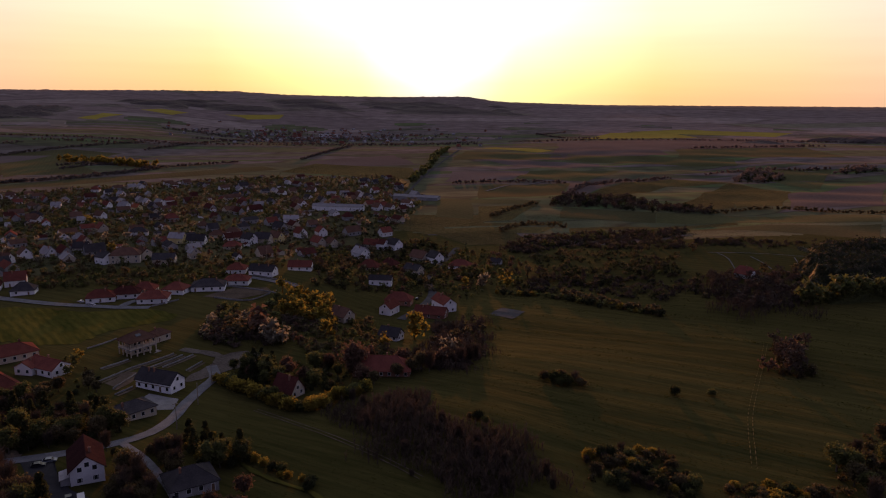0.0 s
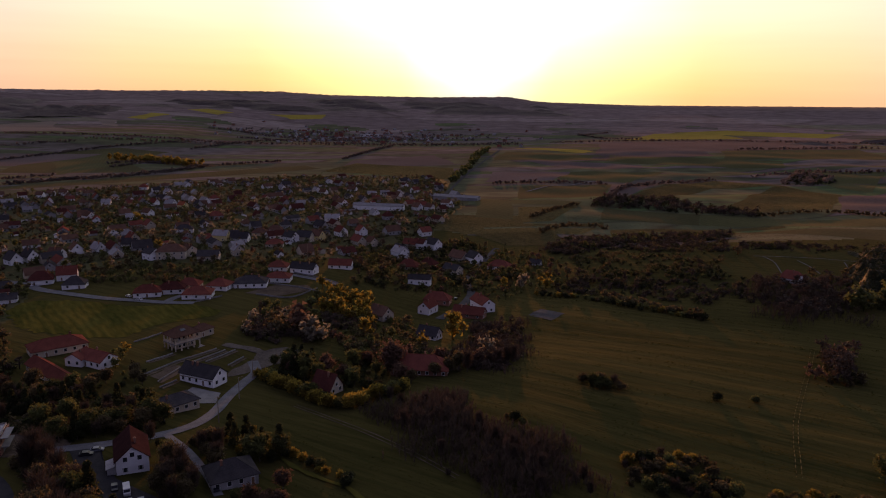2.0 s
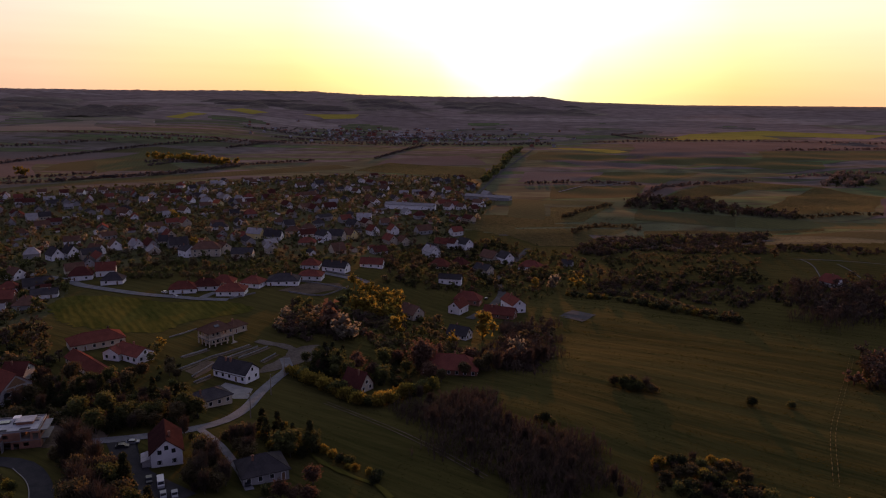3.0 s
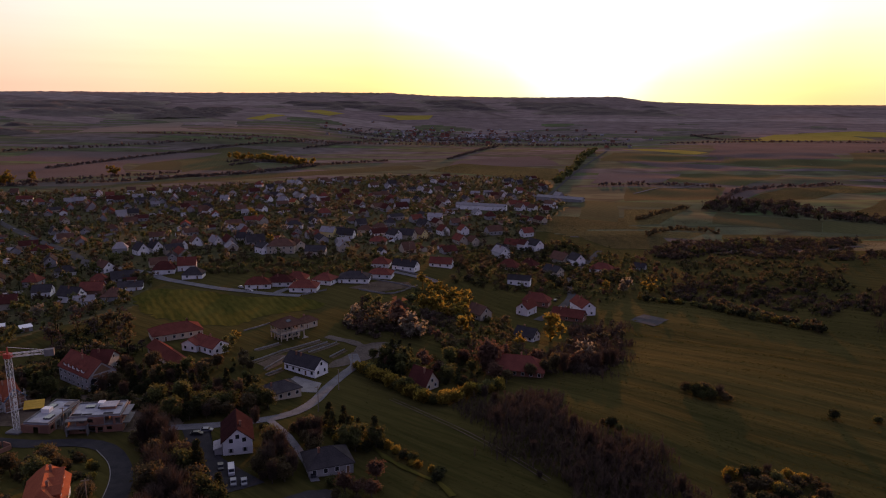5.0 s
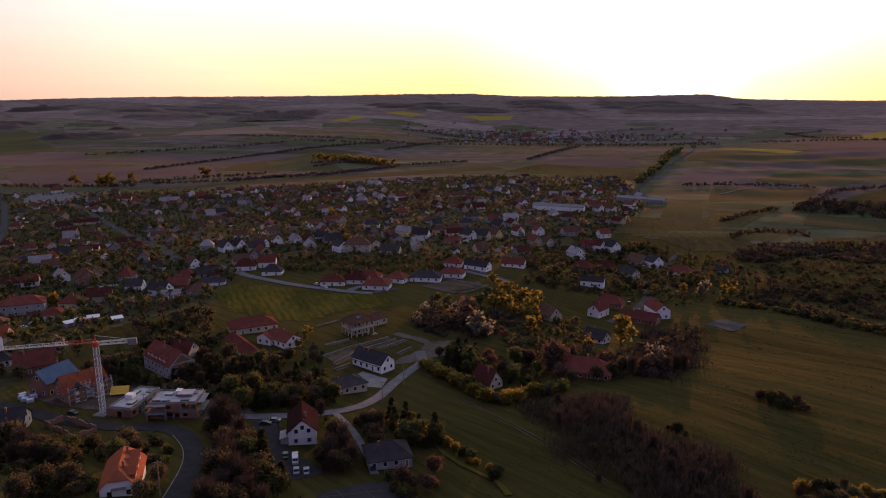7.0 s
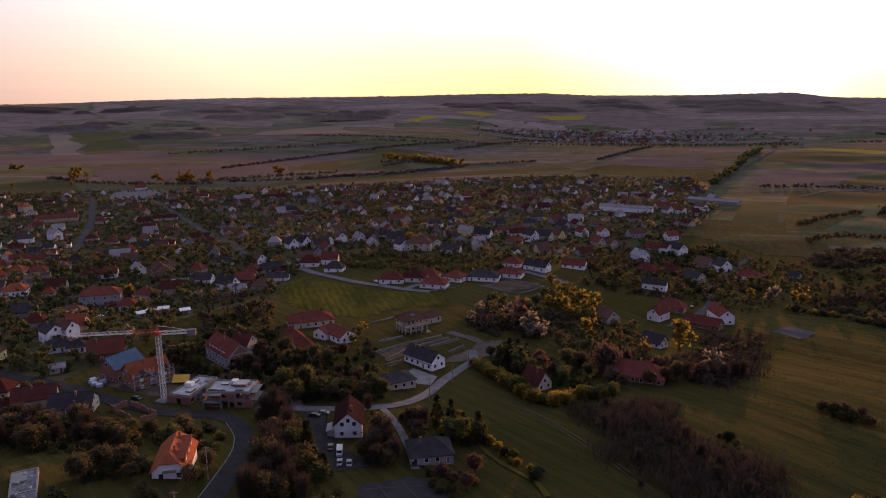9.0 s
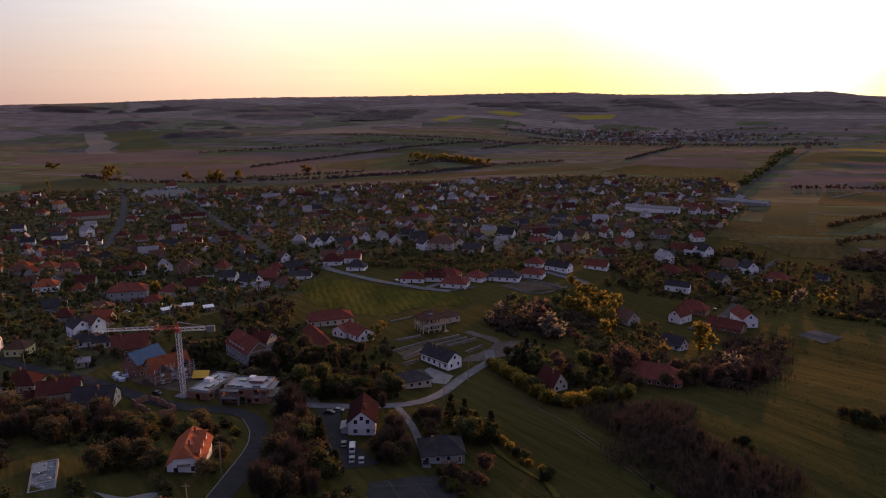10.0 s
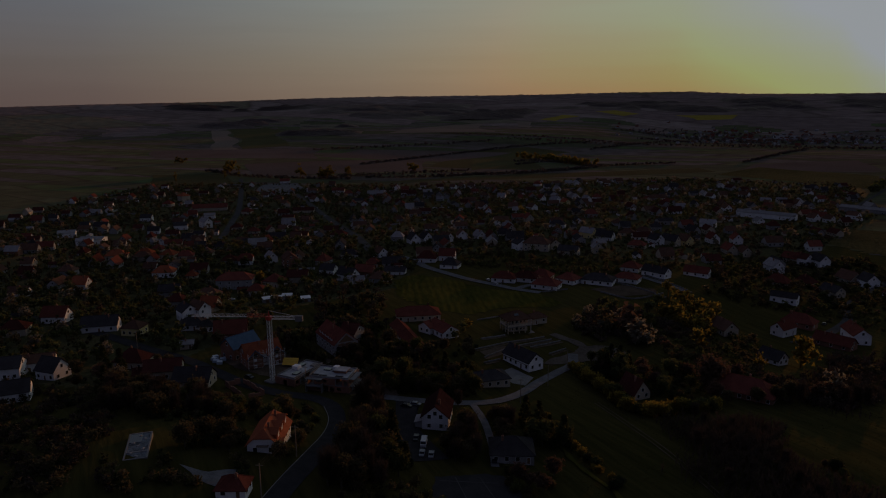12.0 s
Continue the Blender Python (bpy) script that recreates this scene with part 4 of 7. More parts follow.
house(-478, 315, 38, 13.0, 9, 4, 7, 'hip', 'orange', 'cream')
house(-193, 545, 1, 14.0, 9, 3.5, 7.5, 'gable', 'dark', 'white')
house(-156, 560, 147, 11.0, 8, 4.5, 8.5, 'gable', 'dark', 'white')
house(-92, 575, 131, 9.0, 8, 4, 7.5, 'gable', 'brown', 'cream')
house(-103, 574, 132, 12.0, 8, 4, 8, 'gable', 'red', 'cream')
house(-208, 545, 173, 12.0, 8, 5, 8.5, 'gable', 'grey', 'yellow')
house(-52, 582, 157, 10.0, 9, 5, 8, 'gable', 'darkred', 'white')
house(-146, 566, 166, 13.0, 8, 4.5, 8.5, 'gable', 'dark', 'cream')
house(-41, 583, 136, 12.0, 9, 5, 9, 'gable', 'dark', 'white')
house(-60, 584, 158, 12.0, 9, 3.5, 7, 'gable', 'red', 'cream')
house(-138, 577, 150, 11.0, 8, 4.5, 8.5, 'gable', 'brown', 'yellow')
house(-273, 529, 139, 9.0, 8, 4, 8, 'gable', 'red', 'cream')
house(-499, 340, 27, 10.0, 8, 4, 7, 'hip', 'red', 'cream')
house(-188, 581, 10, 13.0, 9, 3, 6, 'hip', 'brown', 'cream')
house(-124, 605, 133, 10.0, 8, 4.5, 8.5, 'gable', 'red', 'white')
house(-412, 464, 28, 14.0, 9, 3, 6, 'hip', 'darkred', 'cream')
house(-108, 617, 122, 10.0, 8, 4.5, 8.5, 'gable', 'red', 'white')
house(-181, 601, 8, 12.0, 8, 3, 6, 'hip', 'brown', 'white')
house(-253, 580, 15, 14.0, 8, 4, 7, 'hip', 'dark', 'white')
house(-296, 605, 137, 9.0, 8, 4, 8, 'gable', 'red', 'cream')
house(-147, 677, 4, 14.0, 8, 4, 7, 'gable', 'grey', 'white')
house(-456, 536, 172, 9.0, 8, 3, 6.5, 'gable', 'grey', 'white')
house(-620, 342, 53, 14.0, 9, 5, 7, 'gable', 'grey', 'white')
house(-506, 502, 1, 9.0, 8, 3, 6.5, 'gable', 'brown', 'white')
house(-538, 494, 158, 8.0, 8, 3.5, 7, 'gable', 'red', 'cream')
house(-532, 506, 27, 9.0, 8, 3, 6.5, 'gable', 'brown', 'white')
house(-552, 484, 35, 12.0, 9, 3, 6, 'hip', 'red', 'cream')
house(-581, 457, 43, 8.0, 6, 4, 6, 'gable', 'dark', 'white')
house(-589, 492, 41, 12.0, 9, 3, 6, 'hip', 'darkred', 'cream')
house(-683, 358, 54, 16.0, 9, 5, 7, 'gable', 'grey', 'white')
house(-643, 428, 47, 12.0, 9, 3.5, 7, 'gable', 'dark', 'white')
house(-59, 773, 146, 9.0, 8, 4, 7, 'gable', 'brown', 'white')
house(-73, 773, 142, 10.0, 8, 4, 8, 'gable', 'brown', 'white')
house(-342, 698, 157, 10.0, 8, 4, 7.5, 'gable', 'brown', 'white')
house(-115, 769, 175, 56.0, 10, 5, 7, 'gable', 'grey', 'white')
house(-641, 459, 50, 14.0, 9, 5, 8, 'gable', 'dark', 'white')
house(-396, 683, 151, 10.0, 9, 4, 7.5, 'gable', 'brown', 'white')
house(-629, 482, 168, 15.0, 9, 7, 11, 'gable', 'grey', 'white')
house(-43, 815, 154, 12.0, 8, 4, 7, 'gable', 'brown', 'white')
house(-335, 767, 155, 9.0, 8, 4, 7, 'gable', 'orange', 'yellow')
house(-670, 518, 48, 12.0, 7, 5, 7, 'gable', 'grey', 'white')
house(-607, 607, 41, 25.0, 9, 3, 6, 'gable', 'darkred', 'cream')
house(-357, 785, 166, 11.0, 9, 4, 8, 'gable', 'grey', 'white')
house(-661, 566, 20, 12.0, 9, 3.5, 7, 'hip', 'red', 'cream')
house(-327, 809, 148, 10.0, 9, 4, 8.5, 'gable', 'grey', 'white')
house(-380, 793, 157, 9.0, 8, 4, 8, 'gable', 'red', 'white')
house(-34, 883, 165, 58.0, 14, 4.5, 6.5, 'gable', 'grey', 'grey')
house(-346, 821, 134, 9.0, 8, 4, 8, 'gable', 'grey', 'white')
house(-721, 557, 48, 42.0, 11, 4, 8, 'gable', 'red', 'cream')
house(-440, 798, 20, 10.0, 9, 3.5, 7, 'gable', 'grey', 'white')
house(-418, 812, 138, 9.0, 8, 4, 8, 'gable', 'brown', 'white')
house(-659, 677, 175, 10.0, 8, 3.5, 7, 'gable', 'brown', 'white')
house(-792, 546, 26, 12.0, 10, 4, 7.5, 'hip', 'red', 'cream')
house(-114, 955, 118, 10.0, 9, 4, 8, 'gable', 'grey', 'white')
house(-153, 962, 0, 12.0, 8, 3, 6, 'gable', 'grey', 'white')
house(-137, 975, 179, 12.0, 8, 3, 6, 'gable', 'grey', 'white')
house(-221, 965, 154, 10.0, 8, 4, 7.5, 'gable', 'brown', 'white')
house(-416, 909, 156, 9.0, 8, 4, 8, 'gable', 'grey', 'white')
house(-813, 584, 175, 12.0, 12, 8, 12, 'hip', 'orange', 'cream')
house(-237, 990, 134, 10.0, 8, 4, 7.5, 'gable', 'grey', 'white')
house(-189, 1010, 162, 12.0, 9, 3.5, 7.5, 'gable', 'brown', 'white')
house(-692, 765, 33, 9.0, 8, 3.5, 7, 'gable', 'red', 'white')
house(-564, 867, 4, 9.0, 8, 4, 7.5, 'gable', 'brown', 'white')
house(-701, 762, 38, 10.0, 8, 3.5, 7, 'gable', 'red', 'white')
house(-528, 898, 21, 10.0, 8, 4, 7.5, 'gable', 'brown', 'white')
house(-560, 883, 3, 9.0, 8, 4, 7.5, 'gable', 'brown', 'white')
house(-291, 1004, 147, 9.0, 8, 4, 7.5, 'gable', 'grey', 'white')
house(-549, 893, 22, 10.0, 8, 4, 7.5, 'gable', 'brown', 'white')
house(-475, 963, 7, 11.0, 9, 4, 8, 'hip', 'red', 'white')
house(-859, 808, 42, 16.0, 9, 3.5, 7, 'gable', 'red', 'white')
house(-101, 101, 34, 7.0, 5.5, 2.6, 4.6, 'hip', 'red', 'white')
house(-462, 303, 43, 13.0, 9, 4, 7, 'hip', 'brown', 'cream')
house(-495, 301, 45, 16.0, 10, 4, 7.5, 'hip', 'orange', 'cream')
house(-629, 355, 37, 22.0, 12, 5, 6.5, 'gable', 'grey', 'white')
house(-294, 176, 47, 16.0, 9, 3.5, 7, 'gable', 'dark', 'white')


# more houses fill the town along its gardens
def fill_town(count, poly, lo, hi, seed):
    rng = random.Random(seed)
    xs, ys = [p[0] for p in poly], [p[1] for p in poly]
    made = tries = 0
    while made < count and tries < 40000:
        tries += 1
        x, y = rng.uniform(min(xs), max(xs)), rng.uniform(min(ys), max(ys))
        if not bool(inside(poly, np.array([x]), np.array([y]))[0]) or not lo < math.hypot(x, y) < hi:
            continue
        L, W = rng.uniform(8.5, 13), rng.uniform(6.8, 8.5)
        if any((x - a) ** 2 + (y - b) ** 2 < (r + L / 2 + 5.5) ** 2 for a, b, r in PLACED) or on_street(x, y):
            continue
        turn = 132 + 8 * math.sin(x * 0.004) + (90 if rng.random() < 0.45 else 0) + rng.uniform(-6, 6)
        two = rng.random() < 0.3
        house(x, y, turn, L, W, 4.2 if two else 2.9, 7.8 if two else 6.0, rng.choice(("gable", "gable", "hip")),
              rng.choice(("brown", "red", "darkred", "dark", "grey", "brown", "dark")), rng.choice(("grey", "grey", "cream", "grey", "brick", "white")))
        made += 1


STREETS = [((-736, 716), (-614, 633)), ((-614, 633), (-473, 534)), ((-473, 534), (-330, 412)), ((-540, 430), (-631, 519)), ((-631, 519), (-698, 583)), ((-698, 583), (-843, 705)), ((-60, 880), (-45, 1100))]


def on_street(x, y, gap=10):
    p = Vector((x, y))
    for a, b in STREETS:
        a, b = Vector(a), Vector(b)
        t = max(0, min(1, (p - a).dot(b - a) / (b - a).length_squared))
        if (p - a - (b - a) * t).length < gap:
            return True
    return False


PLACED.append((-812, 752, 42))
fill_town(125, TOWN, 300, 1000, 5)


SHED_MATS = [M["wall_white"], M["wall_cream"], M["wall_grey"], M["roof_brown"], M["roof_red"], M["roof_dark"], M["roof_grey"], M["roof_darkred"]]
SHED_WORDS = ["small garden shed with a brown pitched roof", "small garden shed with a red pitched roof", "small garden shed with a dark pitched roof", "small garden shed with a grey pitched roof", "small garden shed with a dark red roof"]



def back_rows(count, seed):
    """Sheds and garden walls stand singly; the small houses of the far quarters, past those already placed, are joined."""
    rng = random.Random(seed)
    s = Shape()
    made = 0
    while made < count:
        x, y = rng.uniform(-1000, -20), rng.uniform(250, 1210)
        d = math.hypot(x, y)
        if d < 420 or not bool(inside(TOWN, np.array([x]), np.array([y]))[0]) or on_street(x, y, 8) or any((x - a) ** 2 + (y - b) ** 2 < (r + 6) ** 2 for a, b, r in PLACED):
            continue
        made += 1
        o = len(s.v)
        turn = 132 + (90 if rng.random() < 0.5 else 0) + rng.uniform(-8, 8)
        if rng.random() < 0.45:
            L, W, e, r = rng.uniform(4, 8), rng.uniform(3, 5), rng.uniform(2.2, 2.8), rng.uniform(3.2, 4.2)
        elif rng.random() < 0.75:
            L, W, e, r = rng.uniform(9, 15), rng.uniform(7, 9), rng.uniform(2.9, 4.2), rng.uniform(6, 8)
        else:
            L, W, e, r = rng.uniform(8, 22), 0.35, 1.6, 1.7
        if W > 1:
            PLACED.append((x, y, L / 2))
        wall, tile = rng.choice((0, 1, 2, 2, 2)), rng.choice((3, 3, 4, 5, 5, 6, 7, 7))
        if L < 8 and W > 1:
            h = thing("shed", x, y, None, turn, SHED_WORDS[tile - 3], "shed", "sheds in the town's gardens")
            part("wall", Shape().prism([(-W / 2, -2), (W / 2, -2), (W / 2, e), (0, r - 0.15), (-W / 2, e)], -L / 2, L / 2).mesh("wall", SHED_MATS[wall]), h)
            k = (r - e) / (W / 2) * 0.4
            part("roof", Shape().prism([(-W / 2 - 0.4, e - k), (0, r), (W / 2 + 0.4, e - k), (0, r + 0.2)], -L / 2 - 0.3, L / 2 + 0.3).mesh("roof", SHED_MATS[tile]), h)
            part("door", Shape().box(-0.6, -W / 2 - 0.05, 0, 0.6, -W / 2 + 0.02, 2.0).mesh("door", M["woodwork"]), h)
            continue
        if W < 1:
            h = thing("garden_wall", x, y, None, turn, "plain rendered wall between two gardens", "wall", "garden walls of the town")
            part("wall_piece", Shape().box(-L / 2, -0.17, -2, L / 2, 0.17, 1.6).mesh("wall_piece", SHED_MATS[wall]), h)
            part("coping", Shape().box(-L / 2, -0.24, 1.6, L / 2, 0.24, 1.7).mesh("coping", M["concrete"]), h)
            continue
        s.prism([(-W / 2, -3), (W / 2, -3), (W / 2, e), (0, r - 0.15), (-W / 2, e)], -L / 2, L / 2, wall)
        if W > 1:
            k = (r - e) / (W / 2) * 0.5
            s.prism([(-W / 2 - 0.5, e - k), (0, r), (W / 2 + 0.5, e - k), (0, r + 0.25)], -L / 2 - 0.4, L / 2 + 0.4, tile)
            for u in (-0.28, 0.05, 0.3):
                for v in (-1, 1):
                    if L > 8.5:
                        s.box(u * L - 0.6, v * W / 2 - 0.04, 1.0, u * L + 0.6, v * W / 2 + 0.04, 2.3, 8)
        m = pose(x, y, ground(x, y), 0, 0, turn)
        s.v[o:] = [tuple(m @ Vector(p)) for p in s.v[o:]]
    me = s.mesh("back_rows", M["wall_white"], M["wall_cream"], M["wall_grey"], M["roof_brown"], M["roof_red"], M["roof_dark"], M["roof_grey"], M["roof_darkred"], M["glass"])
    tagged(new("back_rows", me), "small plain houses of the town's far quarters, many together", "houses", kind="stuff")


back_rows(430, 8)


def smaller(h, size):
    """Shrinks a thing with all its parts."""
    h.matrix_basis = h.matrix_basis @ Matrix.Scale(size, 4)


def flat_shed(x, y, yaw, L, W, label):
    """A low shed under a pale, slightly tilted sheet roof."""
    h = thing("shed", x, y, None, yaw, label, "shed", "sheds by the guest house")
    PLACED.append((x, y, L / 2))
    part("wall", Shape().box(-L / 2, -W / 2, -1.0, L / 2, W / 2, 2.2).mesh("wall", M["wall_grey"]), h)
    part("roof", Shape().prism([(-W / 2 - 0.3, 2.2), (W / 2 + 0.3, 2.7), (W / 2 + 0.3, 2.85), (-W / 2 - 0.3, 2.35)], -L / 2 - 0.3, L / 2 + 0.3).mesh("roof", M["wall_white"]), h)
    part("door", Shape().box(-0.9, -W / 2 - 0.04, 0, 0.9, -W / 2 + 0.02, 1.9).mesh("door", M["woodwork"]), h)


for x, y, yaw, L, W in ((-268, 262, 30, 6.0, 3.6), (-268, 270, 42, 5.4, 3.6), (-250, 267, 54, 4.8, 3.6), (-270, 257, 66, 4.2, 3.6)):
    flat_shed(x, y, yaw, L, W, "low grey shed with a pale sheet roof")


# ---- the villa ----
def villa(x, y, yaw):
    h = thing("villa", x, y, ground(x, y) - 0.3, yaw, "cream two-storey villa with arcades and a brown hipped roof", "house", "houses of the town")
    PLACED.append((x, y, 10))
    L, W = 12.0, 8.8
    part("wall", walls(8.8, 5.6, 6.5, 6.6, "hip", M["wall_cream"]), h, "", pose(0.6, 0.8, 0))
    rf = part("roof", roof_mesh(L, W, 6.7, 9.4, "hip", M["roof_brown"]), h)
    part("chimney", CHIM, rf, "", pose(1.8, 0.7, 8.6))
    part("skylight", Shape().box(-1.1, -0.7, -0.05, 1.1, 0.7, 0.08).mesh("skylight", M["glass"]), rf, "dark blue roof window", pose(-0.8, -2.2, 8.4, 31, 0, 0))
    deck = Shape().box(-L / 2, -W / 2, 3.1, L / 2, W / 2, 3.4).mesh("balcony", M["concrete"])
    part("balcony", deck, h)
    part("terrace", Shape().box(-L / 2 - 1, -W / 2 - 1.5, -2.5, L / 2 + 1, W / 2 + 1, 0.1).mesh("terrace", M["concrete"]), h)
    post = loft(((0.28, 0.28, 0), (0.28, 0.28, 0.2), (0.19, 0.19, 0.3), (0.19, 0.19, 2.6), (0.3, 0.3, 3.1)), "column", [M["wall_cream"]])
    arch = Shape()
    for i in range(8):
        a0, a1 = math.pi * i / 8, math.pi * (i + 1) / 8
        p0, p1 = (-math.cos(a0) * 1.15, math.sin(a0) * 0.8), (-math.cos(a1) * 1.15, math.sin(a1) * 0.8)
        arch.add([(p0[0], -0.15, p0[1]), (p1[0], -0.15, p1[1]), (p1[0], -0.15, 0.95), (p0[0], -0.15, 0.95), (p0[0], 0.15, p0[1]), (p1[0], 0.15, p1[1]), (p1[0], 0.15, 0.95), (p0[0], 0.15, 0.95)],
                 [(0, 1, 2, 3), (7, 6, 5, 4), (0, 4, 5, 1), (3, 2, 6, 7)])
    arch = arch.mesh("arch", M["wall_cream"])
    rail = Shape().prism([(-0.04, 0), (0.04, 0), (0.04, 0.9), (0.09, 0.9), (0.09, 1.02), (-0.09, 1.02), (-0.09, 0.9), (-0.04, 0.9)], -1.25, 1.25)
    rail = rail.mesh("railing", M["wall_cream"])
    for fl, z in ((0, 0.1), (1, 3.4)):
        for side, n, ln, t in (("front", 4, L, 0), ("left", 3, W, -90)):
            for i in range(n + 1):
                u = -ln / 2 + 0.3 + (ln - 0.6) * i / n
                place = pose(u, -W / 2 + 0.3, z) if side == "front" else pose(-L / 2 + 0.3, u, z)
                part("column", post, h, "", place @ Matrix.Scale(3.1 / 3.1, 4))
                if i < n:
                    c = u + (ln - 0.6) / n / 2
                    m = pose(c, -W / 2 + 0.3, z, 0, 0, 0) if side == "front" else pose(-L / 2 + 0.3, c, z, 0, 0, -90)
                    if fl == 0:
                        part("arch", arch, h, "", m @ pose(0, 0, 2.2))
                    else:
                        part("railing", rail, h, "", m)
    for u in (-2.9, -1.0, 1.0, 2.9):
        for z in (0.9, 4.2):
            w = part("window", WIN, h, "", pose(u + 0.6, 0.8 - 2.8, z))
            part("pane", PANE, w, "", pose(0, -0.02, 0.09))
    for v in (-1.2, 1.4):
        for z in (0.9, 4.2):
            w = part("window", WIN, h, "", pose(0.6 - 4.4, 0.8 + v, z, 0, 0, -90))
            part("pane", PANE, w, "", pose(0, -0.02, 0.09))


villa(-126, 279.4, 55)
house(-124, 296, 62, 8, 6, 3.2, 5.0, "hip", "brown", "cream", label="low cream wing with a brown hipped roof")


# ---- buildings under construction ----
def shell(x, y, yaw, L, W, floors, seed, label):
    """An unfinished block: floor slabs, brick bays with openings, flat roof with kerb."""
    rng = random.Random(seed)
    h = thing("unfinished_block", x, y, ground(x, y), yaw, label, "building", "building site")
    PLACED.append((x, y, L * 0.55))
    for fl in range(floors + 1):
        z = fl * 3.0
        cut = 0.0 if fl < floors else 0.6
        part("slab", Shape().box(-L / 2 + cut, -W / 2 + cut, z - (2.5 if fl == 0 else 0), L / 2 - cut, W / 2 - cut, z + 0.28).mesh("slab", M["concrete"] if fl < floors else M["membrane"]), h)
    part("core", Shape().box(-L / 5, -W / 6, 0.28, L / 5, W / 3, floors * 3.0).mesh("core", M["wall_brick"]), h)
    for fl in range(floors):
        z0, z1 = fl * 3.0 + 0.28, fl * 3.0 + 3.0
        for side, n, ln, dep, t in ((0, int(L / 3), L, W, 0), (1, int(L / 3), L, W, 180), (2, int(W / 3), W, L, 90), (3, int(W / 3), W, L, -90)):
            for i in range(n):
                u0, u1 = -ln / 2 + ln * i / n, -ln / 2 + ln * (i + 1) / n
                s = Shape()
                kind = rng.random()
                e = dep / 2 - 0.35
                if kind < 0.42:
                    s.prism([(-e - 0.3, z0), (-e, z0), (-e, z1), (-e - 0.3, z1)], u0, u1)
                elif kind < 0.8:
                    s.v += [(u0, -e - 0.3, z0), (u1, -e - 0.3, z0), (u1, -e - 0.3, z1), (u0, -e - 0.3, z1)]
                    a, b, c = u0 + (u1 - u0) * 0.25, u1 - (u1 - u0) * 0.2, rng.choice((z0 + 0.05, z0 + 0.9))
                    s.v += [(a, -e - 0.3, c), (b, -e - 0.3, c), (b, -e - 0.3, z1 - 0.5), (a, -e - 0.3, z1 - 0.5)]
                    s.v += [(p[0], -e, p[2]) for p in s.v[:8]]
                    for o in (0, 8):
                        for k in range(4):
                            q = (k + o, (k + 1) % 4 + o, (k + 1) % 4 + 4 + o, k + 4 + o)
                            s.f.append(q if o == 0 else q[::-1])
                    for k in range(4):
                        s.f.append((4 + k, 4 + (k + 1) % 4, 12 + (k + 1) % 4, 12 + k))
                        s.f.append((k, k + 8, (k + 1) % 4 + 8, (k + 1) % 4))
                    s.s = [0] * len(s.f)
                else:
                    s.box(u0, -e - 0.25, z0, u0 + 0.3, -e + 0.05, z1)
                part("brick_wall" if kind < 0.8 else "pillar", s.mesh("bay", M["wall_brick"] if kind < 0.72 else M["concrete"]), h, "", pose(0, 0, 0, 0, 0, t))
    top = floors * 3.0 + 0.28
    for a, b, c, d in ((-L / 2 + 0.6, -W / 2 + 0.6, L / 2 - 0.6, -W / 2 + 0.85), (-L / 2 + 0.6, W / 2 - 0.85, L / 2 - 0.6, W / 2 - 0.6), (-L / 2 + 0.6, -W / 2 + 0.85, -L / 2 + 0.85, W / 2 - 0.85), (L / 2 - 0.85, -W / 2 + 0.85, L / 2 - 0.6, W / 2 - 0.85)):
        part("kerb", Shape().box(a, b, top, c, d, top + 0.45).mesh("kerb", M["concrete"]), h)
    for k in range(3):
        u, v = rng.uniform(-0.33, 0.33) * L, rng.uniform(-0.25, 0.25) * W
        part("roof_light", Shape().box(u - 1.5, v - 1.0, top, u + 1.5, v + 1.0, top + 0.5).mesh("roof_light", M["glass"] if k else M["concrete"]), h)
    part("stair_head", Shape().box(-1.2, W / 2 - 4.2, top, 1.0, W / 2 - 1.6, top + 1.3).mesh("stair_head", M["wall_white"]), h)
    return h


block = shell(-142.5, 177.5, 22, 18, 13, 2, 3, "unfinished brick block with a white flat roof")
smaller(block, 0.86)
for z in (3.0, 6.0):
    part("balcony_slab", Shape().box(9.0, -5.5, z - 0.1, 11.2, 3.0, z + 0.15).mesh("balcony_slab", M["concrete"]), block)
    part("balcony_slab", Shape().box(-9.0, -8.6, z - 0.1, -2.0, -6.5, z + 0.15).mesh("balcony_slab", M["concrete"]), block)
part("terrace_wall", Shape().box(-9.0, -8.6, -2.0, -8.7, -6.5, 4.0).mesh("terrace_wall", M["concrete"]), block)
part("terrace_wall", Shape().box(-2.3, -8.6, -2.0, -2.0, -6.5, 4.0).mesh("terrace_wall", M["concrete"]), block)
part("penthouse", Shape().box(0.5, -0.5, 6.28, 5.6, 3.6, 7.3).mesh("penthouse", M["wall_brick"]), block, "raw brick upper storey")
part("penthouse_roof", Shape().box(0.1, -0.9, 7.3, 6.0, 4.0, 7.5).mesh("penthouse_roof", M["membrane"]), block, "white roof membrane")
for a, b in ((-6.5, -4.0), (-3.0, -4.5), (4.0, -4.2)):
    part("roof_sheet", Shape().box(a - 1.6, b - 0.9, 6.28, a + 1.6, b + 0.9, 6.42).mesh("roof_sheet", M["roof_dark"]), block, "dark sheet on the roof")
shell(-159, 177, 98, 18, 9, 1, 5, "unfinished low brick block with a pale flat roof")


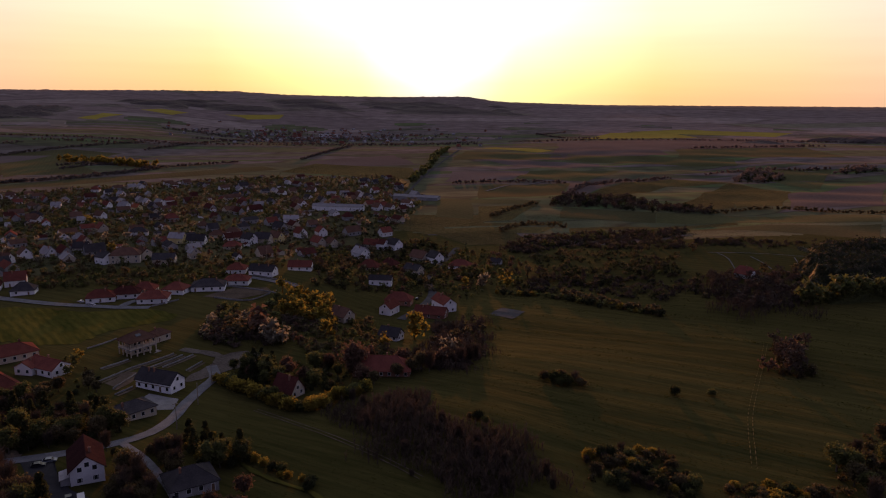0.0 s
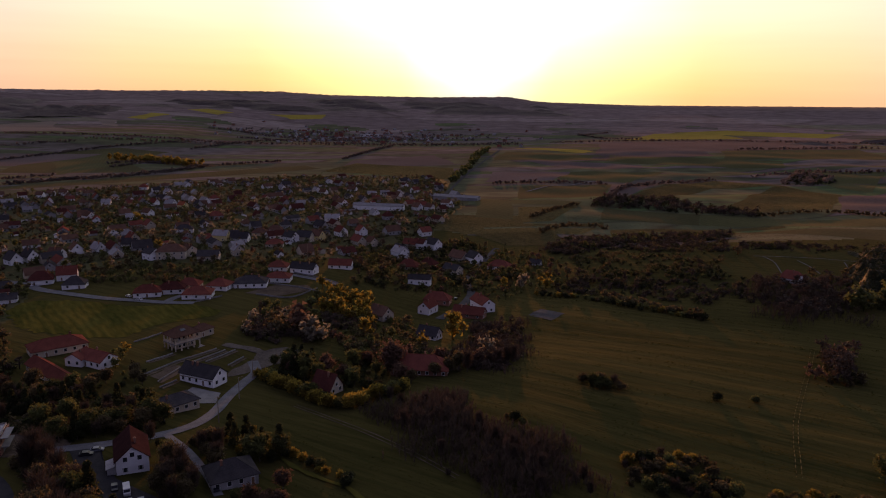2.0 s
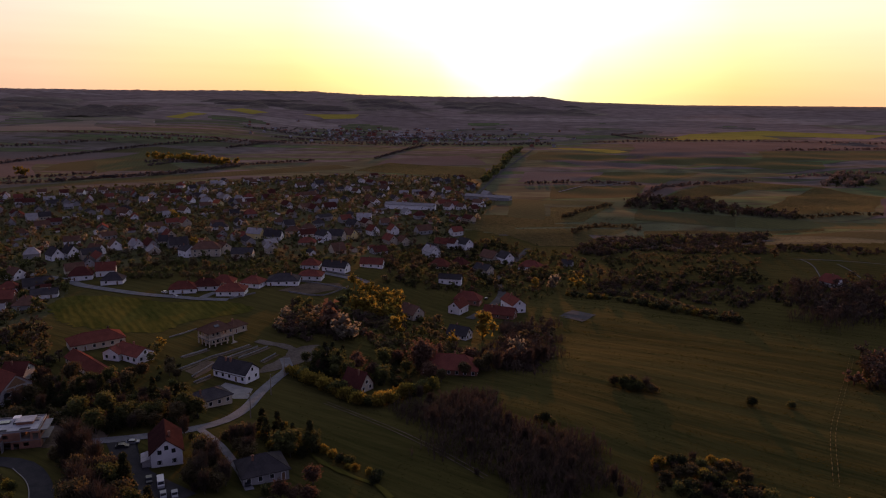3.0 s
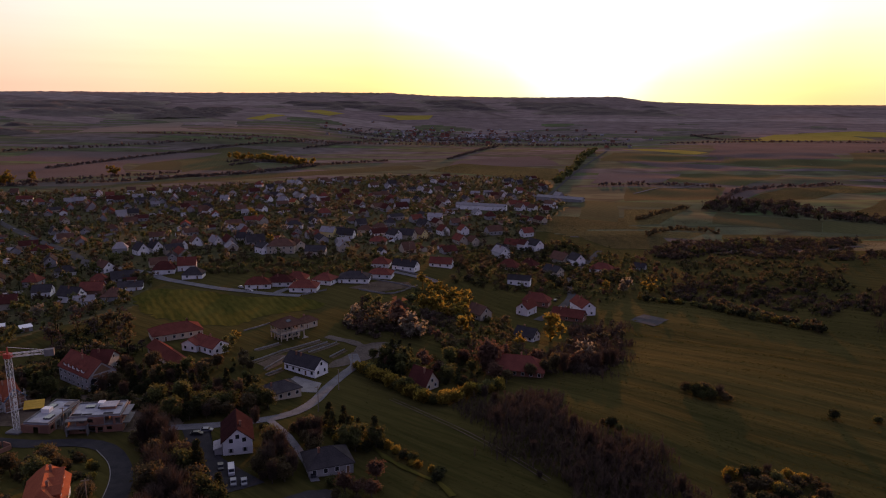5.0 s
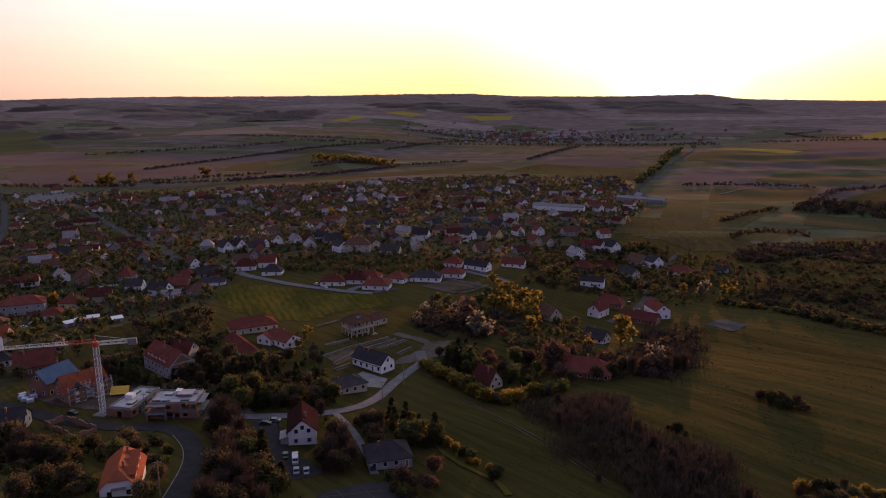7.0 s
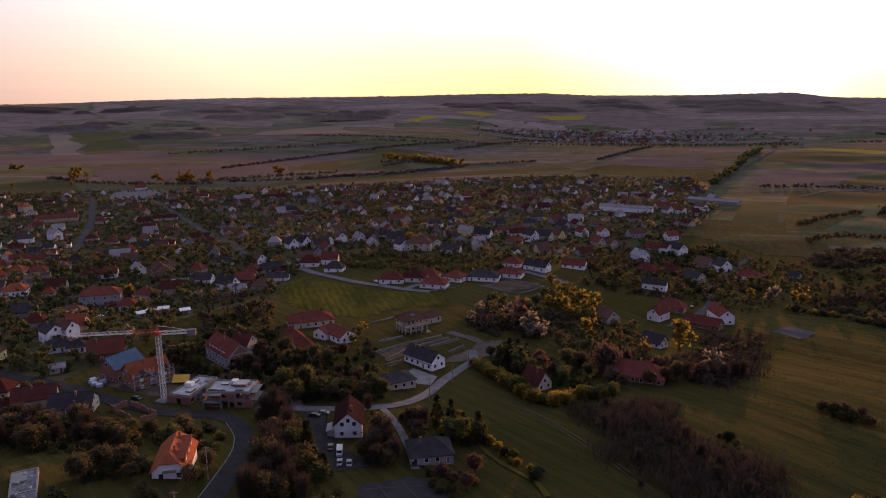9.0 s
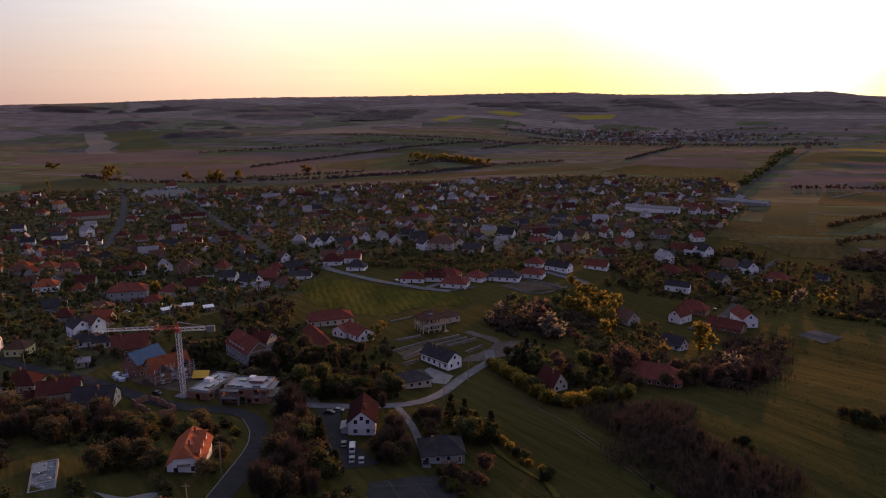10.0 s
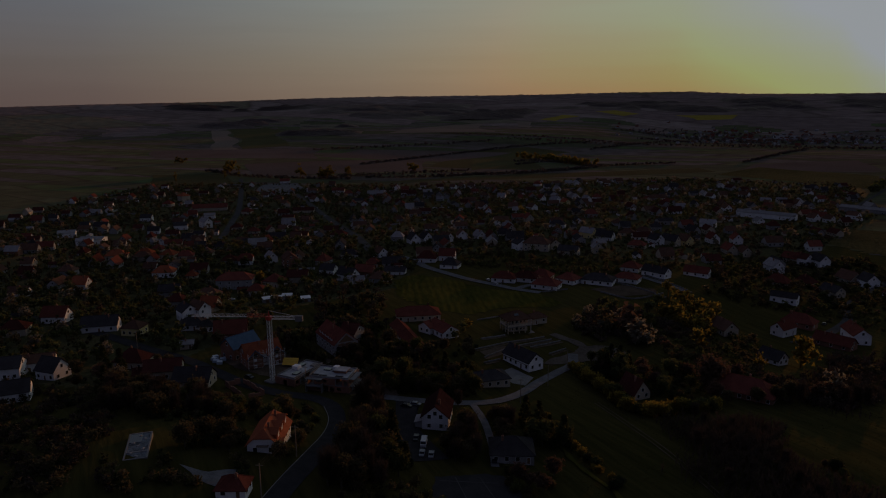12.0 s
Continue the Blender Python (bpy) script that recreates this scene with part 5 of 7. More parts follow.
def site_house(x, y, yaw):
    h = house(x, y, yaw, 16.5, 10, 6, 10, "gable", "orange", "brick", name="unfinished_house", label="unfinished brick house with an orange roof behind scaffolding")
    for u in (-4.9, 4.9):
        bay = Shape().prism([(-3.4, -2.0), (3.4, -2.0), (3.4, 5.6), (0, 9.2), (-3.4, 5.6)], -1.6, 3.0).mesh("gable_bay", M["wall_brick"])
        b = part("gable_bay", bay, h, "", pose(u, -6.2, 0, 0, 0, 90))
        part("bay_roof", Shape().prism([(-4.0, 4.95), (0, 9.25), (4.0, 4.95), (4.0, 5.2), (0, 9.55), (-4.0, 5.2)], -2.4, 6.0).mesh("bay_roof", M["roof_orange"]), h, "", pose(u, -6.2, 0, 0, 0, 90))
        for s in (-1, 1):
            part("bargeboard", Shape().beam((0, 0, 9.2), (s * 4.0, 0, 5.1), 0.4).mesh("bargeboard", M["roof_blue"]), h, "blue-grey board", pose(u, -8.65, 0))
        for z in (0.8, 3.7):
            w = part("window", WIN, h, "", pose(u, -7.82, z))
    part("insulated_wall", Shape().box(-1.45, -5.3, 0, 1.45, -5.02, 5.8).mesh("insulated_wall", M["wall_white"]), h, "white insulation boards")
    for u, s in ((-1.5, 1), (1.5, -1)):
        part("insulated_wall", Shape().box(u - 0.05, -7.7, -0.5, u + 0.05, -5.1, 5.4).mesh("insulated_wall", M["wall_white"]), h, "white insulation boards")
    for u in (-8.4, -6.0, -2.4, -0.6, 1.0, 6.4, 8.4):
        y0 = -8.9 if u not in (-2.4, -0.6, 1.0) else -6.4
        for dy in (0, 0.9):
            part("scaffold_pole", Shape().beam((u, y0 + dy, -2), (u, y0 + dy, 8), 0.07).mesh("scaffold_pole", M["steel_white"]), h)
    for z in (1.9, 3.9, 5.9):
        for a, b, y0 in ((-8.4, -2.4, -8.9), (-2.4, 1.0, -6.4), (1.0, 8.4, -8.9)):
            part("scaffold_deck", Shape().box(a, y0, z, b, y0 + 0.8, z + 0.06).mesh("scaffold_deck", M["timber"]), h)
            part("scaffold_rail", Shape().beam((a, y0, z + 1.0), (b, y0, z + 1.0), 0.06).mesh("scaffold_rail", M["steel_white"]), h)
    for u in (-4.9, 4.9):
        part("insulation_board", Shape().box(u - 3.3, -7.9, -0.5, u + 3.3, -7.81, 0.7).mesh("insulation_board", M["wall_white"]), h, "white insulation boards")
        part("gable_opening", Shape().box(u - 0.9, -7.87, 5.6, u + 0.9, -7.81, 7.2).mesh("gable_opening", M["glass"]), h)
    return h


smaller(site_house(-185, 180.5, 68), 0.86)


def crane(x, y, top, jib_end, back_end):
    """A tower crane: lattice mast, jib and counter-jib."""
    z0 = ground(x, y)
    H = top - z0
    h = thing("tower_crane", x, y, z0, 0, "white lattice tower crane with a red slewing top", "crane")
    part("base", loft(((2.2, 2.2, -1.0), (2.2, 2.2, 0.6), (1.0, 1.0, 0.8)), "base", [M["concrete"]]), h)

    def lattice(length, w, steps, mat, name, tri=False):
        s = Shape()
        c = [(-w, -w), (w, -w), (w, w), (-w, w)] if not tri else [(-w, 0), (w, 0), (0, w * 1.8)]
        for a, b in c:
            s.beam((0, a, b), (length, a, b), 0.11)
        for i in range(steps):
            x0, x1 = length * i / steps, length * (i + 1) / steps
            for p, q in zip(c, c[1:] + c[:1]):
                s.beam((x0, *p), (x1, *q), 0.06)
                s.beam((x1, *p), (x1, *q), 0.05)
        return s.mesh(name, mat)

    part("mast", lattice(H - 1, 0.62, 14, M["steel_white"], "mast"), h, "", pose(0, 0, 0.5, 0, -90, 0))
    part("slewing_top", Shape().box(-0.9, -0.9, H - 1.2, 0.9, 0.9, H + 0.2).mesh("slewing_top", M["steel_red"]), h, "red slewing ring and cab")
    part("peak", Shape().beam((0, 0, H), (0, 0, H + 2.2), 0.5, 0, 0.15).mesh("peak", M["steel_red"]), h)
    d = Vector((jib_end[0] - x, jib_end[1] - y))
    t = math.degrees(math.atan2(d.y, d.x))
    part("jib", lattice(d.length * 0.28, 0.55, 4, M["steel_red"], "jib_root", True), h, "", pose(0, 0, H, 0, 0, t))
    part("jib", lattice(d.length * 0.72, 0.5, 11, M["steel_white"], "jib", True), h, "", pose(math.cos(radians(t)) * d.length * 0.28, math.sin(radians(t)) * d.length * 0.28, H, 0, 0, t))
    e = Vector((back_end[0] - x, back_end[1] - y))
    part("counter_jib", lattice(e.length, 0.5, 5, M["steel_white"], "counter_jib"), h, "", pose(0, 0, H - 0.4, 0, 0, t + 180))
    part("counterweight", Shape().box(e.length - 1.2, -0.8, H - 1.6, e.length + 1.4, 0.8, H + 0.4).mesh("counterweight", M["concrete"]), h, "", pose(0, 0, 0, 0, 0, t + 180))
    part("stay", Shape().beam((0, 0, H + 2.2), (e.length, 0, H), 0.08).mesh("stay", M["steel_white"]), h, "", pose(0, 0, 0, 0, 0, t + 180))


crane(-164, 168, 23, (-187.5, 153), (-154, 172))
panel = thing("formwork_stack", -172, 184, None, 30, "leaning yellow formwork panel on the building site", "formwork")
for k in range(4):
    part("board", Shape().box(-3, -1.6 + k * 0.85, 0, 3, -0.8 + k * 0.85, 0.2).mesh("board", M["yellow_panel"]), panel, "", pose(0, 0, 1.8, 35, 0, 0))
part("trestle", Shape().box(-2.6, -0.4, -0.5, 2.6, 0.4, 1.7).mesh("trestle", M["timber"]), panel)
for k, (x, y) in enumerate(((-203, 172), (-200, 170.5), (-197, 170), (-199.5, 173.5), (-205, 174))):
    p = thing("wrapped_pallet", x, y, None, 20 + k * 13, "pallet of building blocks in pale blue film", "pallet", "pallets on the site")
    part("load", loft(((1.1, 0.9, 0.14), (1.12, 0.92, 1.1), (1.0, 0.8, 1.25)), "load", [M["film"]]), p)
    part("base", Shape().box(-1.1, -0.9, 0, 1.1, 0.9, 0.14).mesh("base", M["timber"]), p)
house(-231, 179, 50, 5.5, 3.6, 2.6, 3.6, "gable", "grey", "cream", name="shed", label="small pale shed beside the street")


def ruin(outline, high, label):
    cx, cy = sum(p[0] for p in outline) / len(outline), sum(p[1] for p in outline) / len(outline)
    z = ground(cx, cy)
    h = thing("roofless_shell", cx, cy, z, 0, label, "building", "building site")
    for a, b in zip(outline, outline[1:] + outline[:1]):
        d = Vector((b[0] - a[0], b[1] - a[1]))
        t = math.degrees(math.atan2(d.y, d.x))
        n = max(1, int(d.length / 3))
        for i in range(n):
            s = Shape().box(d.length * i / n, -0.18, -3, d.length * (i + (0.62 if i % 2 else 1)) / n, 0.18, high - (0.0 if i % 3 else 0.5))
            part("brick_wall", s.mesh("brick_wall", M["wall_brick"]), h, "", pose(a[0] - cx, a[1] - cy, 0, 0, 0, t))


ruin([(-174, 155), (-171, 160.5), (-156, 157), (-158, 150.5)], 2.0, "roofless brick shell beside the road")


# ---- pool, walls, fences ----
def basin(x, y, yaw):
    h = thing("empty_pool", x, y, max(ground(x + a, y + b) for a, b in ((-6, 5), (-3, 8), (6, -5), (3, -8), (0, 0))) - 0.05, yaw, "disused pale blue swimming pool with dirty water", "pool")
    for a, b, c, d in ((-7.5, -2.9, 7.5, -2.5), (-7.5, 2.5, 7.5, 2.9), (-7.5, -2.5, -7.1, 2.5), (7.1, -2.5, 7.5, 2.5), (3.4, -2.5, 3.8, 2.5)):
        part("rim", Shape().box(a, b, -1.4, c, d, 0.08).mesh("rim", M["concrete"]), h)
    part("floor", Shape().box(-7.1, -2.5, -1.4, 7.1, 2.5, -0.1).mesh("floor", M["pool_floor"]), h, "flaking pale blue pool floor")
    part("water", Shape().box(-7.1, -2.5, -0.1, -2.0, 0.6, 0.02).mesh("water", M["glass"]), h, "dark dirty water")
    for k in range(7):
        part("rubble", loft(((0.5, 0.35, -0.1), (0.42, 0.3, 0.12), (0.15, 0.12, 0.2)), "rubble", [M["wall_grey"]]), h, "", pose(-5.5 + k * 1.9, math.sin(k * 2.1) * 1.6, 0, 0, 0, k * 40))


basin(-135.5, 98.2, -38)
PLACED.extend(((-166, 155, 10), (-152, 154, 6), (-89, 169, 4.5), (-86, 163, 3), (-139, 101, 5), (-132, 95, 6), (-128, 91, 5), (-112, 103, 6), (-118, 101, 4)))


def low_wall(points, high, thick, mat, name, label, group="garden walls"):
    cx, cy = points[0]
    h = thing(name, cx, cy, ground(cx, cy), 0, label, "wall", group)
    line = smooth_line(points, 3.0)
    for a, b in zip(line, line[1:]):
        d = b - a
        ln = float(np.linalg.norm(d))
        z = (ground(*a) + ground(*b)) / 2 - ground(cx, cy)
        part("wall_piece", Shape().box(0, -thick / 2, -1.0, ln + 0.02, thick / 2, high).mesh("wall_piece", M[mat]), h, "", pose(a[0] - cx, a[1] - cy, z, 0, 0, math.degrees(math.atan2(d[1], d[0]))))


for pts in TERRACES:
    low_wall(pts, 0.55, 0.3, "concrete", "retaining_wall", "low pale retaining wall of the terraces")
for pts in (((-127, 398), (-108, 393), (-91, 386)), ((-124, 372), (-105, 370), (-95, 393)), ((-118, 428), (-101, 419), (-86, 409)), ((-178, 354), (-186, 372)), ((-150, 352), (-141, 366))):
    low_wall(pts, 0.8, 0.2, "concrete", "garden_wall", "new pale garden wall by the bungalows")

# ---- poles and wires ----
def pole(x, y, high, arms=True, lamp=False):
    h = thing("street_lamp" if lamp else "utility_pole", x, y, None, 30, "slim grey street lamp beside the lane" if lamp else "wooden utility pole with a cross-arm", "pole", "poles")
    part("shaft", loft(((0.14, 0.14, -1), (0.09, 0.09, high)), "shaft", [M["timber"]]), h)
    if arms:
        part("cross_arm", Shape().box(-0.9, -0.07, high - 0.5, 0.9, 0.07, high - 0.36).mesh("cross_arm", M["timber"]), h)
    if lamp:
        part("lamp_arm", Shape().beam((0, 0, high - 0.1), (1.2, 0, high + 0.15), 0.08).mesh("lamp_arm", M["bark"]), h)
        part("lamp_head", Shape().box(0.9, -0.14, high + 0.05, 1.6, 0.14, high + 0.2).mesh("lamp_head", M["bark"]), h)


pole(-84.5, 230.5, 8, False, True)
pole(-83, 207, 9)
pole(-86, 250, 8, False, True)
pole(-104.5, 124, 9)
pole(-95, 104, 9)
pole(-119, 468, 12)
pole(-251, 168, 8, False, True)
pole(-150, 171, 8)
wire = Shape()
for off in (-0.8, 0.0, 0.8):
    a, b = Vector((-104.5 + off * 0.87, 124 + off * 0.5, ground(-104.5, 124) + 8.6)), Vector((-95 + off * 0.87, 104 + off * 0.5, ground(-95, 104) + 8.6))
    for i in range(8):
        t0, t1 = i / 8, (i + 1) / 8
        p, q = a.lerp(b, t0), a.lerp(b, t1)
        wire.beam(p - Vector((0, 0, 1.2 * t0 * (1 - t0) * 2)), q - Vector((0, 0, 1.2 * t1 * (1 - t1) * 2)), 0.025)
tagged(new("power_line", wire.mesh("power_line", M["bark"])), "sagging overhead wires between two poles", "cable", kind="stuff")


# ---- cars ----
def wheel_mesh(r, w):
    s = Shape()
    n = 12
    v = [(math.cos(i / n * 6.2832) * r, -w / 2, math.sin(i / n * 6.2832) * r) for i in range(n)] + [(math.cos(i / n * 6.2832) * r, w / 2, math.sin(i / n * 6.2832) * r) for i in range(n)]
    s.add(v, [tuple(range(n)), tuple(range(2 * n - 1, n - 1, -1))] + [(i, n + i, n + (i + 1) % n, (i + 1) % n) for i in range(n)])
    return s.mesh("wheel", M["tyre"])


WHEEL = wheel_mesh(0.33, 0.22)


def car(x, y, yaw, paint, van=False):
    words = {"silver": "silver", "white": "white", "black": "black", "red": "dark red", "blue": "dark blue"}[paint]
    h = thing("van" if van else "car", x, y, None, yaw, f"parked {words} {'delivery van' if van else 'car'} in the yard", "van" if van else "car", "parked cars")
    if van:
        prof = [(-2.6, 0.35), (2.6, 0.35), (2.6, 1.1), (2.0, 1.3), (1.5, 2.1), (-2.55, 2.2)]
        glass = [(1.52, 1.95), (2.02, 1.32), (1.2, 1.35), (1.2, 1.95)]
    else:
        prof = [(-2.1, 0.35), (2.1, 0.35), (2.12, 0.75), (1.2, 0.92), (0.55, 1.42), (-1.1, 1.45), (-1.75, 1.0), (-2.12, 0.9)]
        glass = [(0.52, 1.36), (1.12, 0.94), (-1.65, 1.0), (-1.08, 1.38)]
    w = 0.95 if van else 0.86
    s = Shape()
    k = len(prof)
    s.v = [(a, -w, b) for a, b in prof] + [(a, w, b) for a, b in prof]
    s.f = [tuple(range(k)), tuple(range(2 * k - 1, k - 1, -1))] + [(i, k + i, k + (i + 1) % k, (i + 1) % k) for i in range(k)]
    s.s = [0] * len(s.f)
    part("body", s.mesh("body", M["car_" + paint]), h)
    for side in (-1, 1):
        g = Shape()
        g.v = [(a, side * (w + 0.004), b) for a, b in glass] + [(a, side * (w - 0.03), b) for a, b in glass]
        g.f = [(0, 1, 2, 3), (7, 6, 5, 4)] + [(i, (i + 1) % 4, 4 + (i + 1) % 4, 4 + i) for i in range(4)]
        g.s = [0] * 6
        part("side_window", g.mesh("side_window", M["car_glass"]), h)
    a, b = (glass[0], glass[1])
    part("windscreen", Shape().add([(a[0] + 0.13, -w * 0.85, a[1]), (b[0] + 0.09, -w * 0.85, b[1]), (b[0] + 0.09, w * 0.85, b[1]), (a[0] + 0.13, w * 0.85, a[1]), (a[0], -w * 0.85, a[1] - 0.03), (b[0], -w * 0.85, b[1] - 0.03), (b[0], w * 0.85, b[1] - 0.03), (a[0], w * 0.85, a[1] - 0.03)], [(0, 1, 2, 3), (7, 6, 5, 4), (0, 4, 5, 1), (1, 5, 6, 2), (2, 6, 7, 3), (3, 7, 4, 0)]).mesh("windscreen", M["car_glass"]), h)
    back = ((-2.57, 1.95), (-2.6, 1.3)) if van else ((-1.12, 1.40), (-1.70, 1.03))
    r = Shape()
    r.v = [(back[0][0] - 0.1, -w * 0.8, back[0][1]), (back[1][0] - 0.1, -w * 0.8, back[1][1]), (back[1][0] - 0.1, w * 0.8, back[1][1]), (back[0][0] - 0.1, w * 0.8, back[0][1])]
    r.v += [(x + 0.13, y, z - 0.02) for x, y, z in r.v]
    r.f = [(3, 2, 1, 0), (4, 5, 6, 7), (1, 5, 4, 0), (2, 6, 5, 1), (3, 7, 6, 2), (0, 4, 7, 3)]
    r.s = [0] * 6
    part("rear_window", r.mesh("rear_window", M["car_glass"]), h)
    for u in (-1.35, 1.35):
        for v in (-w + 0.08, w - 0.08):
            part("wheel", WHEEL, h, "", pose(u, v, 0.33))
    smaller(h, 0.88)


for x, y, t, c, van in ((-109, 181.5, 20, "silver", False), (-110.5, 178.5, 20, "black", False), (-89, 159.5, 300, "white", True), (-85.5, 154, 300, "silver", False), (-83, 155, 300, "silver", False), (-93, 161, 300, "black", False), (-68, 165, 120, "black", False),
                        (-299, 256, 60, "white", False), (-304, 266, 60, "silver", False), (-181, 352.5, 160, "white", False), (-190, 359, 150, "white", False), (-19, 400, 70, "silver", False), (-15, 407, 80, "black", False), (-21, 393, 60, "white", False),
                        (-174, 165.5, 5, "black", False), (-612, 636, 145, "white", False), (-560, 596, 145, "silver", False), (-520, 565, 145, "red", False), (-840, 745, 30, "white", False), (-820, 750, 30, "blue", False), (-800, 740, 30, "silver", False)):
    car(x, y, t, c, van)


# ---- dormers, porches and sheds of the near houses ----
def dormer(h, u, side, W, z, mat, size=2.2, cheek="wall_white"):
    d = part("dormer", Shape().prism([(-size / 2, -1.2), (size / 2, -1.2), (size / 2, 0.7), (0, 1.6), (-size / 2, 0.7)], 0, 2.4).mesh("dormer", M[cheek]), h, "", pose(u, side * W * 0.42, z, 0, 0, -90 if side > 0 else 90))
    part("dormer_roof", Shape().prism([(-size / 2 - 0.3, 0.45), (0, 1.65), (size / 2 + 0.3, 0.45), (size / 2 + 0.3, 0.65), (0, 1.9), (-size / 2 - 0.3, 0.65)], -0.35, 3.4).mesh("dormer_roof", mat), d)
    w = part("window", WIN, d, "", pose(-0.02, 0, -0.75, 0, 0, -90))


for u in (-4.2, 0, 4.2):
    dormer(HILL_HOUSE, u, -1, 8.4, 4.8, M["roof_orange"], 3.4, "roof_orange")
for u in (-7.5, -4.0, -0.5, 3.0, 6.5):
    dormer(GUEST_HOUSE, u, -1, 13, 7.4, M["roof_red"])
for z in (3.0, 5.9):
    for v in (-3.2, 0.4):
        part("balcony", Shape().box(11.9, v - 1.3, z, 13.2, v + 1.3, z + 0.2).mesh("balcony", M["concrete"]), GUEST_HOUSE)
        part("railing", Shape().box(13.1, v - 1.3, z + 0.2, 13.2, v + 1.3, z + 1.1).mesh("railing", M["woodwork"]), GUEST_HOUSE)
part("gable_cladding", Shape().prism([(-3.9, 7.1), (3.9, 7.1), (0, 10.5)], 11.95, 12.05).mesh("gable_cladding", M["woodwork"]), GUEST_HOUSE, "dark timber gable")
for v in (-4.2, -1.4, 1.4, 4.2):
    for z in (0.2, 3.2):
        part("arcade_arch", Shape().prism([(-0.9, 0), (0.9, 0), (0.9, 1.5), (0.6, 2.0), (0, 2.25), (-0.6, 2.0), (-0.9, 1.5)], 11.91, 11.97).mesh("arcade_arch", M["glass"]), GUEST_HOUSE, "dark arched opening", pose(0, v, z))
part("lean_to", Shape().prism([(4.2, -1.5), (6.4, -1.5), (6.4, 2.2), (4.2, 2.7)], -6.0, -1.0).mesh("lean_to", M["wall_grey"]), NEAR_HOUSE, "low grey lean-to shed")
part("porch_roof", Shape().prism([(4.2, 2.8), (6.7, 2.2), (6.7, 2.35), (4.2, 2.95)], -6.3, -0.8).mesh("porch_roof", M["roof_grey"]), NEAR_HOUSE)
part("balcony", Shape().box(-8.3, -1.6, 2.9, -7.2, 1.6, 3.05).mesh("balcony", M["timber"]), HILL_HOUSE)
smaller(GUEST_HOUSE, 0.86)
part("gutter", Shape().beam((-8.2, -4.1, 3.6), (8.2, -4.1, 3.6), 0.14).mesh("gutter", M["steel_white"]), HALL)
part("eaves_band", Shape().box(-7.8, -3.9, 2.4, 7.8, -3.78, 2.6).mesh("eaves_band", M["woodwork"]), HALL)
for v in (-1.8, 1.8):
    for z in (0.9, 3.9):
        w = part("window", WIN, NEAR_HOUSE, "", pose(-6.76, v, z, 0, 0, -90))
        part("pane", PANE, w, "", pose(0, -0.02, 0.09))

# ---- trees and bushes ----
def leaf_quads(centres, leaf, rng):
    """One small tilted quad on each centre."""
    n = len(centres)
    a = rng.normal(size=(n, 3))
    a /= np.linalg.norm(a, axis=1, keepdims=True)
    b = np.cross(a, rng.normal(size=(n, 3)))
    b /= np.linalg.norm(b, axis=1, keepdims=True)
    s = leaf * rng.uniform(0.6, 1.3, (n, 1))
    v = np.stack([centres - a * s, centres - b * s * 0.6, centres + a * s, centres + b * s * 0.6], 1).reshape(-1, 3)
    return v, np.arange(4 * n).reshape(-1, 4)


def leaf_tips(centres, leaf, rng):
    """One small tilted three-cornered leaf spray on each centre."""
    n = len(centres)
    a = rng.normal(size=(n, 3))
    a /= np.linalg.norm(a, axis=1, keepdims=True)
    b = np.cross(a, rng.normal(size=(n, 3)))
    b /= np.linalg.norm(b, axis=1, keepdims=True)
    s = leaf * rng.uniform(0.65, 1.4, (n, 1))
    v = np.stack([centres - a * s * 0.7 - b * s * 0.6, centres - a * s * 0.5 + b * s * 0.75, centres + a * s * 1.1], 1).reshape(-1, 3)
    return v, np.arange(3 * n).reshape(-1, 3)


def crown_points(kind, rng, clumps, per, R, H, base):
    """Leaf centres in clumps that fill an uneven crown, and each clump's middle and radius."""
    pts, mids = [], []
    for _ in range(clumps):
        while True:
            p = rng.uniform(-1, 1, 3)
            if np.linalg.norm(p) < 1:
                break
        p *= 0.74 / max(np.linalg.norm(p), 1e-6) ** 0.35
        if kind == "cone":
            h = rng.uniform(0, 1) ** 1.4
            w = (1 - h) * 0.95 + 0.08
            ang = rng.uniform(0, 6.28)
            c = np.array([math.cos(ang) * R * w, math.sin(ang) * R * w, base + h * H])
            r = R * 0.30
        else:
            lump = 0.75 + 0.25 * math.sin(3 * math.atan2(p[1], p[0]) + rng.uniform(-0.5, 0.5))
            c = np.array([p[0] * R * lump, p[1] * R * lump, base + H / 2 + p[2] * H / 2])
            r = R * rng.uniform(0.32, 0.52)
        q = rng.normal(size=(per, 3))
        q /= np.linalg.norm(q, axis=1, keepdims=True)
        q *= rng.uniform(0.5, 1.3, (per, 1)) * r
        pts.append(c + q * (1, 1, 0.75))
        mids.append((*c, r))
    return np.concatenate(pts), np.array(mids)


KNOB_V = np.array([(1, 0, 0), (0, 1, 0), (-1, 0, 0), (0, -1, 0), (0, 0, 1), (0, 0, -1)], float)
KNOB_F = np.array([(0, 1, 4), (1, 2, 4), (2, 3, 4), (3, 0, 4), (1, 0, 5), (2, 1, 5), (3, 2, 5), (0, 3, 5)])


def foliage(pts, mids, leaf, rng, fill=0.8):
    """Ragged leaf masses: a jagged core in each clump, loose leaves over it."""
    v, q = leaf_tips(pts, leaf, rng)
    n = len(mids)
    k = KNOB_V[None] * mids[:, None, 3:4] * fill * rng.uniform(0.7, 1.4, (n, 6, 1)) * (1, 1, 0.8) + mids[:, None, :3]
    t = (KNOB_F[None] + (np.arange(n) * 6)[:, None, None]).reshape(-1, 3) + len(v)
    return np.concatenate([v, k.reshape(-1, 3)]), [tuple(f) for f in q] + [tuple(f) for f in t]


